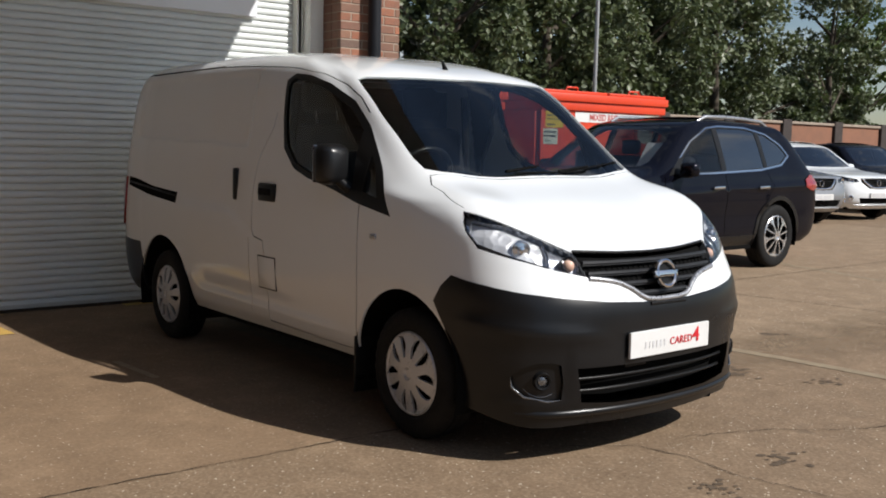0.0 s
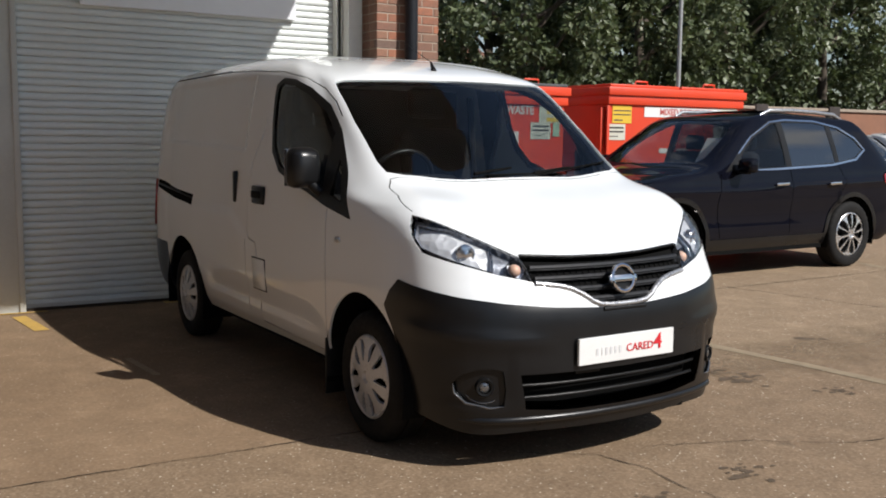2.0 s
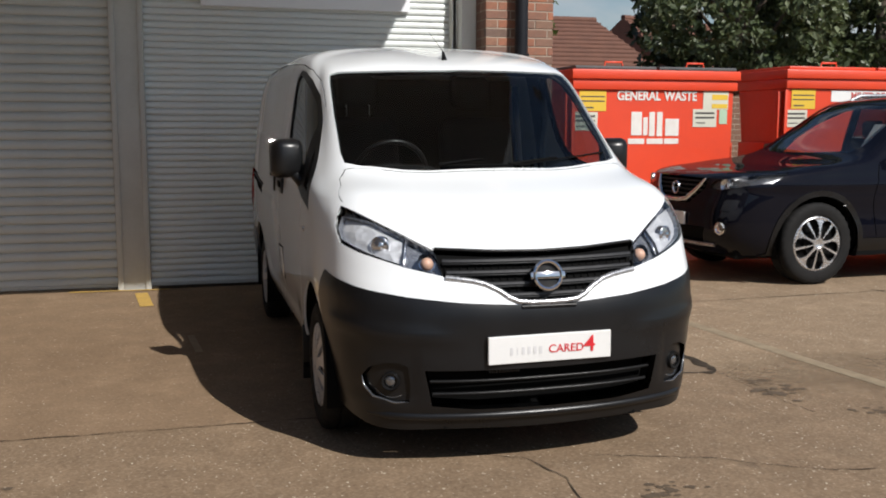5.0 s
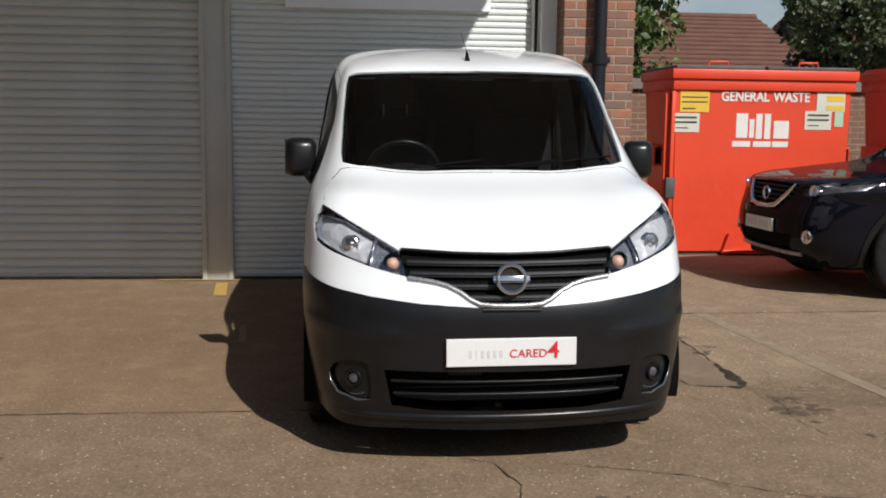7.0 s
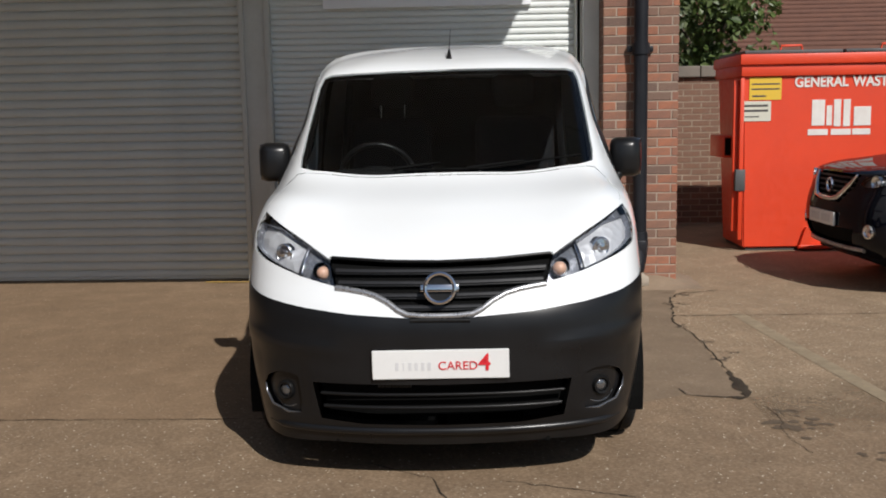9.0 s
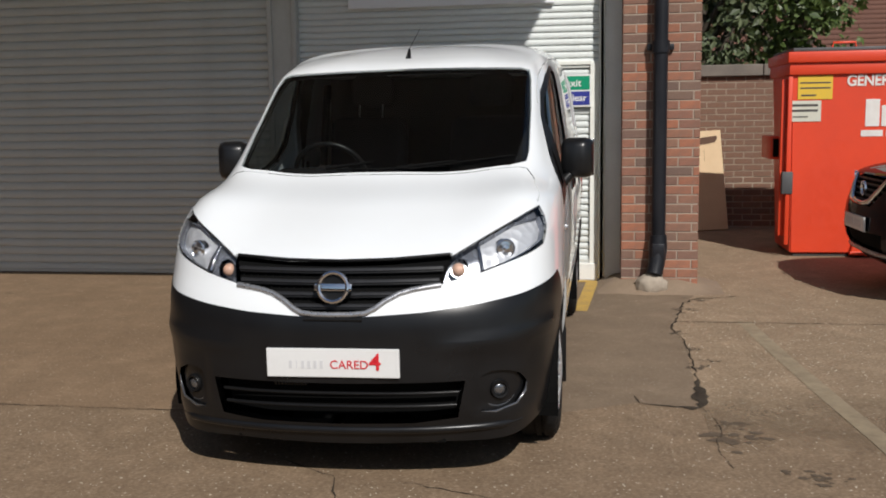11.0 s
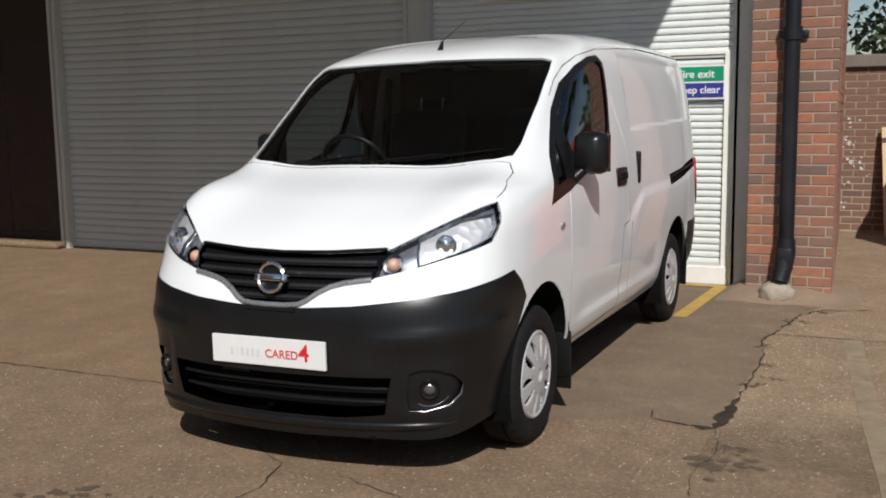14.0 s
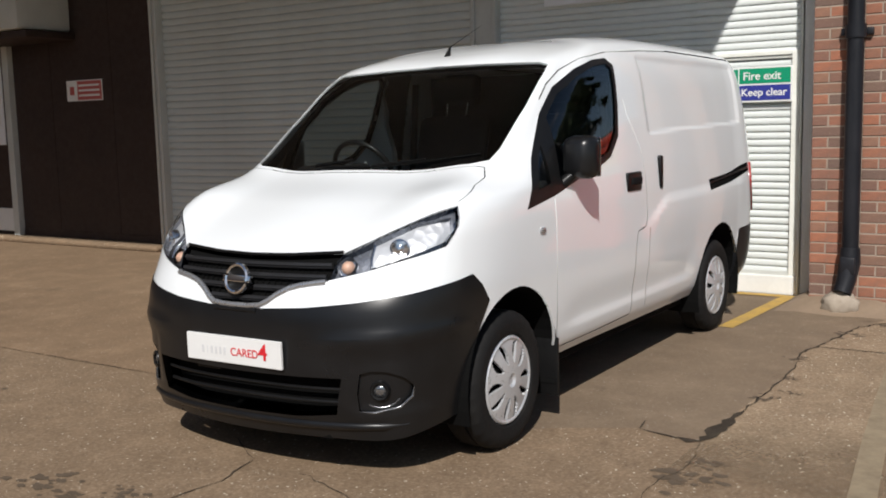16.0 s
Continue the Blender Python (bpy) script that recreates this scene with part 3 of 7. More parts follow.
# paler slab beyond the crack
def slab_material():
    m = concrete_material("pale_slab", 1.0, (1.24, 1.24, 1.18))
    # towards the road the pale crust is worn away in patches
    xyz = node(m, "SeparateXYZ")
    link(m, node(m, "TexCoord").outputs["Object"], xyz.inputs[0])
    add = node(m, "Math")
    link(m, xyz.outputs["Y"], add.inputs[0])
    link(m, noise_tex(m, 2.6, 6.0, 0.7), add.inputs[1])
    fade = node(m, "MapRange", **{"From_Min": 1.1, "From_Max": 2.1})
    link(m, add.outputs[0], fade.inputs["Value"])
    link(m, fade.outputs["Result"], shader(m).inputs["Alpha"])
    return m


bm = bmesh.new()
rim_line = [(2.9, -9.0), (1.6, -1.2), (1.50, 0.2), (1.485, 1.24), (1.50, 1.55), (1.505, 2.1), (1.53, 2.6), (1.47, 3.1), (1.56, 3.6), (1.62, 4.0), (1.72, 4.3), (1.76, 4.42), (1.76, 4.95), (1.30, 4.95), (1.30, 9.5), (14, 9.5), (14, -9.0)]
bm.faces.new([bm.verts.new((x, y, 0.0012)) for x, y in rim_line])
solid("pavement", bm, slab_material(), "paler rough concrete slab beside the crack", "ground", kind="structure")
# ---------------------------------------------------------------- vehicle skins
from mathutils.bvhtree import BVHTree
from mathutils.geometry import delaunay_2d_cdt


def hermite(knots, t, lo, hi):
    """Weights of a cubic through knots at t. lo, hi: ghost weight rows past the ends."""
    n = len(knots)
    k = np.concatenate([[2 * knots[0] - knots[1]], knots, [2 * knots[-1] - knots[-2]]])
    i = np.clip(np.searchsorted(knots, t, side="right") - 1, 0, n - 2)
    a, b = k[i + 1], k[i + 2]
    h = b - a
    s = (t - a) / h
    w = np.zeros((len(t), n + 2))
    r = np.arange(len(t))
    h00, h10, h01, h11 = 2 * s**3 - 3 * s**2 + 1, s**3 - 2 * s**2 + s, -2 * s**3 + 3 * s**2, s**3 - s**2
    w[r, i + 1] += h00
    w[r, i + 2] += h01
    d0, d1 = h10 * h / (k[i + 2] - k[i]), h11 * h / (k[i + 3] - k[i + 1])
    w[r, i + 2] += d0
    w[r, i] -= d0
    w[r, i + 3] += d1
    w[r, i + 1] -= d1
    return w


class Skin:
    """The half (x > 0) of a vehicle's outer skin, spanned over columns that run round it and rings that rise up it."""

    def __init__(self, columns, us, vs, push=None):
        c = np.array(columns, float).transpose(1, 0, 2)          # ring, column, xyz
        flip = np.array([-1.0, 1, 1])
        c = np.concatenate([c[:, 1:2] * flip, c, c[:, -2:-1] * flip], 1)
        low = 2 * c[:1] - c[1:2]
        top = c[-2:-1] * flip
        self.c = np.concatenate([low, c, top], 0)
        self.us, self.vs, self.push = np.array(us, float), np.array(vs, float), push
        n, m = 150, 110
        u, v = np.meshgrid(np.linspace(us[0], us[-1], n), np.linspace(vs[0], vs[-1], m), indexing="ij")
        self.gu, self.gv = u.ravel(), v.ravel()
        p = self.at(self.gu, self.gv)
        quads = [(i * m + j, (i + 1) * m + j, (i + 1) * m + j + 1, i * m + j + 1) for i in range(n - 1) for j in range(m - 1)]
        self.quads = quads
        self.tree = BVHTree.FromPolygons(p.tolist(), quads)

    def raw(self, u, v):
        wu, wv = hermite(self.us, u, 0, 0), hermite(self.vs, v, 0, 0)
        return np.einsum("puk,pu->pk", np.tensordot(wv, self.c, 1), wu)

    def at(self, u, v):
        u, v = np.atleast_1d(np.asarray(u, float)), np.atleast_1d(np.asarray(v, float))
        p = self.raw(u, v)
        if self.push is None:
            return p
        e = 1e-3
        nrm = np.cross(self.raw(u + e, v) - self.raw(u - e, v), self.raw(u, v + e) - self.raw(u, v - e))
        nrm /= np.linalg.norm(nrm, axis=1, keepdims=True) + 1e-12
        return p + nrm * self.push(p)[:, None]

    def normal(self, u, v):
        e = 2e-3
        u = np.clip(u, self.us[0] + e, self.us[-1] - e)
        v = np.clip(v, self.vs[0] + e, self.vs[-1] - 0.10)
        n = np.cross(self.at(u + e, v) - self.at(u - e, v), self.at(u, v + e) - self.at(u, v - e))
        return n / (np.linalg.norm(n, axis=1, keepdims=True) + 1e-12)

    def find_all(self, view, aa, bb):
        """u, v of the points seen at aa, bb from the front (x, z), the side (y, z), the back (x, z) or the top (x, y)."""
        d, ax = {"f": ((0, 1, 0), (0, 2)), "s": ((-1, 0, 0), (1, 2)), "b": ((0, -1, 0), (0, 2)), "t": ((0, 0, -1), (0, 1))}[view]
        d, ax = Vector(d), list(ax)
        start = []
        for a, b in zip(aa, bb):
            o = {"f": (max(a, 1e-4), -3, b), "s": (3, a, b), "b": (max(a, 1e-4), 9, b), "t": (max(a, 1e-4), b, 4)}[view]
            hit = self.tree.ray_cast(Vector(o), d)
            if hit[0] is None:
                hit = self.tree.find_nearest(Vector(o) + d * 2.5)
            q = list(self.quads[hit[2]])
            start.append((self.gu[q].mean(), self.gv[q].mean()))
        uv = np.array(start, float)
        goal, e = np.stack([aa, bb], 1).astype(float), 1e-3
        for _ in range(5):
            p0 = self.raw(uv[:, 0], uv[:, 1])[:, ax]
            ju = (self.raw(uv[:, 0] + e, uv[:, 1])[:, ax] - p0) / e
            jv = (self.raw(uv[:, 0], uv[:, 1] + e)[:, ax] - p0) / e
            det = ju[:, 0] * jv[:, 1] - ju[:, 1] * jv[:, 0]
            ok = np.abs(det) > 1e-6
            r, det = goal - p0, np.where(ok, det, 1.0)
            step = np.stack([r[:, 0] * jv[:, 1] - r[:, 1] * jv[:, 0], ju[:, 0] * r[:, 1] - ju[:, 1] * r[:, 0]], 1) / det[:, None]
            uv = uv + np.where(ok[:, None], np.clip(step, -0.05, 0.05), 0)
            uv = np.clip(uv, [self.us[0], self.vs[0]], [self.us[-1], self.vs[-1]])
        return uv

    def spot(self, view, a, b, out=0.0):
        """The point of the skin seen at a, b, raised by out. A negative x mirrors it."""
        uv = self.find_all(view, [abs(a) if view != "s" else a], [b])
        p = self.at(*uv.T)[0] + self.normal(*uv.T)[0] * out
        return Vector((-p[0] if view != "s" and a < 0 else p[0], p[1], p[2]))

    def outline(self, points, step=0.03, closed=True):
        """u, v along an outline of (view, a, b) corners, each side divided."""
        pts = points + points[:1] if closed else points
        by, order = {}, []
        for (va, a0, b0), (vb, a1, b1) in zip(pts, pts[1:]):
            if va == vb:
                n = max(1, int(math.hypot(a1 - a0, b1 - b0) / step))
                for i in range(n):
                    lot = by.setdefault(va, [])
                    order.append((va, len(lot)))
                    lot.append((a0 + (a1 - a0) * i / n, b0 + (b1 - b0) * i / n))
            else:
                for v, a, b, tag in ((va, a0, b0, "from"), (vb, a1, b1, "to")):
                    lot = by.setdefault(v, [])
                    order.append((v, len(lot), tag))
                    lot.append((a, b))
        if not closed:
            v, a, b = points[-1]
            lot = by.setdefault(v, [])
            order.append((v, len(lot)))
            lot.append((a, b))
        done = {v: self.find_all(v, *zip(*lot)) for v, lot in by.items()}
        out, i = [], 0
        while i < len(order):
            p = done[order[i][0]][order[i][1]]
            if len(order[i]) == 3:
                q = done[order[i + 1][0]][order[i + 1][1]]
                n = max(1, int(np.linalg.norm(q - p) / step))
                out += [p + (q - p) * k / n for k in range(n)]
                i += 2
            else:
                out.append(p)
                i += 1
        return np.array(out)

    def groove(self, points, width, step=0.03):
        """The outline in u, v of a narrow strip along a line on the skin."""
        line = self.outline(points, step, closed=False)
        t = np.gradient(line, axis=0)
        e = 1e-3
        # lengths of the skin's own directions, to keep the width true
        lu = np.linalg.norm(self.at(line[:, 0] + e, line[:, 1]) - self.at(line[:, 0] - e, line[:, 1]), axis=1) / (2 * e)
        lv = np.linalg.norm(self.at(line[:, 0], line[:, 1] + e) - self.at(line[:, 0], line[:, 1] - e), axis=1) / (2 * e)
        tx, ty = t[:, 0] * lu, t[:, 1] * lv
        ln = np.hypot(tx, ty) + 1e-9
        off = np.stack([-ty / ln / np.maximum(lu, 0.05), tx / ln / np.maximum(lv, 0.05)], 1) * width / 2
        return np.concatenate([line + off, (line - off)[::-1]])

    def cut(self, regions, spacing=0.035):
        """Divides the skin into named regions [(name, uv outline)], later ones over earlier ones. Returns name -> (uv, triangles)."""
        (u0, u1), (v0, v1) = (self.us[0], self.us[-1]), (self.vs[0], self.vs[-1])
        nu, nv = int((u1 - u0) / spacing), int((v1 - v0) / spacing)
        pts = [(u0 + (u1 - u0) * i / nu, v0 + (v1 - v0) * j / nv) for i in range(nu + 1) for j in range(nv + 1)]
        base = len(pts)
        ring = [i * (nv + 1) for i in range(nu + 1)] + [nu * (nv + 1) + j for j in range(1, nv + 1)]
        ring += [i * (nv + 1) + nv for i in range(nu - 1, -1, -1)] + list(range(nv - 1, 0, -1))
        edges = list(zip(ring, ring[1:] + ring[:1]))
        near = np.array(pts)
        keep = np.ones(base, bool)
        extra = []
        for _, o in regions:
            o = np.clip(o, [u0, v0], [u1, v1])
            k = base + len(extra)
            extra += [tuple(p) for p in o]
            edges += [(k + i, k + (i + 1) % len(o)) for i in range(len(o))]
        ex = np.array(extra)
        inner = (near[:, 0] > u0 + 1e-6) & (near[:, 0] < u1 - 1e-6) & (near[:, 1] > v0 + 1e-6) & (near[:, 1] < v1 - 1e-6)
        for i in np.nonzero(inner)[0]:
            if ((ex - near[i]) ** 2).sum(1).min() < (0.28 * spacing) ** 2:
                keep[i] = False
        index = np.cumsum(keep) - 1
        shift = int(keep.sum()) - base
        verts = [Vector(p) for p, k in zip(pts, keep) if k] + [Vector(p) for p in extra]
        edges = [(int(index[a]) if a < base else a + shift, int(index[b]) if b < base else b + shift) for a, b in edges]
        vo, _, fo, _, _, _ = delaunay_2d_cdt(verts, edges, [], 0, 1e-6)
        uv = np.array([tuple(v) for v in vo])
        tri = np.array([f for f in fo if len(f) == 3])
        mid = uv[tri].mean(1)
        owner = np.zeros(len(tri), int)
        for r, (_, o) in enumerate(regions):
            o = np.clip(o, [u0, v0], [u1, v1])
            x, y = mid[:, 0], mid[:, 1]
            inside = np.zeros(len(mid), bool)
            for (ax, ay), (bx, by) in zip(o, np.roll(o, -1, 0)):
                cross = (ay > y) != (by > y)
                with np.errstate(divide="ignore", invalid="ignore"):
                    inside ^= cross & (x < (bx - ax) * (y - ay) / (by - ay) + ax)
            owner[inside] = r + 1
        self.uv, self.found = uv, {}
        for r, name in enumerate(["shell"] + [n for n, _ in regions]):
            self.found.setdefault(name, [])
            self.found[name].append(tri[owner == r])
        self.found = {k: np.concatenate(v) for k, v in self.found.items()}

    def islands(self, name):
        """Divides a region into the pieces that its seams part, largest first; returns their names."""
        tri = self.found[name]
        mark = np.arange(len(self.uv))
        while True:
            low = mark[tri].min(1)
            for k in range(3):
                np.minimum.at(mark, tri[:, k], low)
            if (mark[tri].min(1) == mark[tri].max(1)).all():
                break
        roots, count = np.unique(mark[tri[:, 0]], return_counts=True)
        names = []
        for r in roots[np.argsort(-count)]:
            names.append(name if not names else "%s_%d" % (name, len(names)))
            self.found[names[-1]] = tri[mark[tri[:, 0]] == r]
        return names

    def panel(self, name, side="both", offset=0.0, skirt=0.012, lean=0.0, where=None, mat=None):
        """The mesh of a region, moved out by offset, with its rim turned in by skirt. side: left, right or both."""
        tri = self.found[name]
        if where is not None:
            mid = self.at(*self.uv[tri].mean(1).T)
            tri = tri[where(mid)]
        used, flat = np.unique(tri, return_inverse=True)
        tri = flat.reshape(-1, 3)
        u, v = self.uv[used].T
        nrm = self.normal(u, v)
        co = self.at(u, v) + nrm * offset
        e = np.concatenate([tri[:, [0, 1]], tri[:, [1, 2]], tri[:, [2, 0]]])
        key = np.sort(e, 1)
        _, first, count = np.unique(key, axis=0, return_index=True, return_counts=True)
        rim = e[first[count == 1]]
        on_mid = np.abs(co[:, 0]) < 2e-3
        rim = np.array([r for r in rim if not (on_mid[r[0]] and on_mid[r[1]])]).reshape(-1, 2).astype(int)
        n = len(co)
        rv = np.unique(rim)
        if skirt and len(rv):
            back = {int(a): n + len(rv) + i for i, a in enumerate(rv)}
            top = {int(a): n + i for i, a in enumerate(rv)}
            sides = np.array([f for a, b in rim for f in ((top[int(b)], top[int(a)], back[int(a)]), (top[int(b)], back[int(a)], back[int(b)]))])
            co2 = np.concatenate([co, co[rv], co[rv] - nrm[rv] * skirt])
            mid = co.mean(0)
            out = co[rv] - mid
            out -= (out * nrm[rv]).sum(1, keepdims=True) * nrm[rv]
            out /= np.linalg.norm(out, axis=1, keepdims=True) + 1e-9
            nn = np.concatenate([nrm, out, out])
            ff = np.concatenate([tri, sides])
        else:
            co2, nn, ff = co, nrm, tri
        flip = np.array([-1.0, 1, 1])
        if side == "left":
            C, N, F = co2, nn, ff
        elif side == "right":
            C, N, F = co2 * flip, nn * flip, ff[:, ::-1]
        else:
            C, N, F = np.concatenate([co2, co2 * flip]), np.concatenate([nn, nn * flip]), np.concatenate([ff, ff[:, ::-1] + len(co2)])
            m = np.abs(N[:, 0] * (np.abs(C[:, 0]) < 2e-3)) > 0
            N[m, 0] = 0.0
        C = C.copy()
        C[:, 2] += lean * C[:, 0]
        me = bpy.data.meshes.new(name)
        me.from_pydata(C.tolist(), [], F.tolist())
        me.polygons.foreach_set("use_smooth", [True] * len(F))
        me.update()
        N = N / (np.linalg.norm(N, axis=1, keepdims=True) + 1e-9)
        me.normals_split_custom_set_from_vertices(N.tolist())
        if mat is not None:
            me.materials.append(mat)
        return me


def arc(view, cy, cz, r, a0, a1, n=14, squash=1.0):
    """Points of an arc in a view, from a0 to a1 degrees."""
    return [(view, cy + r * math.cos(radians(a0 + (a1 - a0) * i / n)), cz + squash * r * math.sin(radians(a0 + (a1 - a0) * i / n))) for i in range(n + 1)]
# ---------------------------------------------------------------- the van
def van_skin():
    # rings from the sill up to the roof's spine; columns from the nose's middle round to the tail's middle
    fy = [0.055, 0.015, 0.012, 0.022, 0.078, 0.14, 0.46, 0.80, 1.13, 1.47, 1.66, 1.95, 2.25]
    fz = [0.170, 0.30, 0.50, 0.66, 0.78, 0.88, 1.052, 1.178, 1.42, 1.668, 1.738, 1.795, 1.830]
    sx = [0.78, 0.815, 0.838, 0.846, 0.846, 0.842, 0.836, 0.826, 0.795, 0.745, 0.665, 0.42, 0.0]
    sz = [0.285, 0.36, 0.50, 0.69, 0.82, 0.95, 1.05, 1.17, 1.43, 1.69, 1.80, 1.852, 1.864]
    ry = [4.29, 4.33, 4.35, 4.355, 4.355, 4.355, 4.35, 4.345, 4.32, 4.27, 4.20, 4.06, 3.85]
    nose = [(0.0, y, z) for y, z in zip(fy, fz)]
    x1 = [0.40, 0.41, 0.42, 0.42, 0.41, 0.40, 0.39, 0.38, 0.37, 0.36, 0.34, 0.22, 0.0]
    near = [(x, y + 0.035, z + 0.006) for x, y, z in zip(x1, fy, fz)]
    x2 = [0.67, 0.68, 0.69, 0.695, 0.69, 0.68, 0.665, 0.65, 0.64, 0.615, 0.55, 0.36, 0.0]
    y2 = [0.20, 0.175, 0.17, 0.19, 0.24, 0.30, 0.50, 0.835, 1.17, 1.50, 1.72, 2.0, 2.28]
    z2 = [0.178, 0.31, 0.50, 0.68, 0.80, 0.93, 1.085, 1.184, 1.42, 1.652, 1.73, 1.795, 1.832]
    x3 = [0.785, 0.80, 0.815, 0.822, 0.815, 0.802, 0.788, 0.765, 0.720, 0.682, 0.618, 0.39, 0.0]
    y3 = [0.48, 0.45, 0.43, 0.44, 0.46, 0.50, 0.66, 0.97, 1.30, 1.62, 1.84, 2.1, 2.32]
    z3 = [0.235, 0.34, 0.50, 0.70, 0.82, 0.96, 1.07, 1.16, 1.40, 1.645, 1.742, 1.805, 1.836]
    y4 = [1.0, 1.0, 1.0, 1.0, 1.0, 1.02, 1.12, 1.30, 1.56, 1.86, 2.05, 2.25, 2.42]
    x4 = [0.78, 0.82, 0.838, 0.846, 0.846, 0.842, 0.832, 0.815, 0.768, 0.718, 0.64, 0.405, 0.0]
    z4 = [0.285, 0.36, 0.50, 0.69, 0.82, 0.96, 1.06, 1.16, 1.41, 1.67, 1.778, 1.83, 1.848]
    cols = [nose, near, list(zip(x2, y2, z2)), list(zip(x3, y3, z3)), list(zip(x4, y4, z4))]
    cols.append([(x, 2.75, z) for x, z in zip(sx, sz)])
    cols.append([(x * 0.995, 3.85, z - 0.004) for x, z in zip(sx, sz)])
    cols.append([(x * 0.955, y - 0.07, z - 0.02) for x, y, z in zip(sx, ry, sz)])
    cols.append([(x * 0.62, y - 0.005, z - 0.025) for x, y, z in zip(sx, ry, sz)])
    cols.append([(0.0, y, z - 0.02) for y, z in zip(ry, sz)])

    def push(p):
        """Pressed shapes of the sides: the upper load panel's recess and the swage behind the sliding door's handle."""
        y, z = p[:, 1], p[:, 2]
        side = np.clip((p[:, 0] - 0.6) / 0.1, 0, 1)

        def step(t, a, b):
            t = np.clip((t - a) / (b - a), 0, 1)
            return t * t * (3 - 2 * t)
        crease = 1.30 + 0.035 * (y - 2.4) / 1.45
        panel = step(y, 2.36, 2.42) * (1 - step(y, 3.98, 4.04)) * step(z, crease - 0.012, crease + 0.012) * (1 - step(z, 1.69, 1.73))
        swage = 0.83 + 0.10 * step(y, 2.27, 2.62) + 0.012 * (y - 2.6)
        low = step(y, 2.16, 2.46) * (1 - step(y, 3.9, 4.1)) * (1 - step(z, swage - 0.035, swage + 0.035)) * step(z, 0.55, 0.86)
        rocker = step(z, 0.40, 0.46) * (1 - step(z, 0.46, 0.62)) * step(y, 1.2, 1.5) * (1 - step(y, 2.9, 3.1))
        front = 1 - step(y, 0.34, 0.52)
        ax = np.abs(p[:, 0])
        brow = 0.560 + 0.10 * (ax - 0.5)
        ledge = front * np.exp(-((z - brow) / 0.034) ** 2)
        wing = front * step(z, 0.27, 0.33) * (1 - step(z, brow - 0.10, brow - 0.015)) * step(ax, 0.50, 0.56) * (1 - step(ax, 0.73, 0.79))
        return side * (-0.010 * panel + 0.012 * low - 0.010 * rocker) + 0.009 * ledge * step(ax, 0.30, 0.50) - 0.009 * wing

    us = [0, 0.40, 0.72, 1.02, 1.62, 3.1, 4.2, 4.68, 4.95, 5.45]
    vs = [0, 0.14, 0.31, 0.48, 0.61, 0.74, 1.05, 1.40, 1.80, 2.20, 2.40, 2.65, 3.05]
    return Skin(cols, us, vs, push)


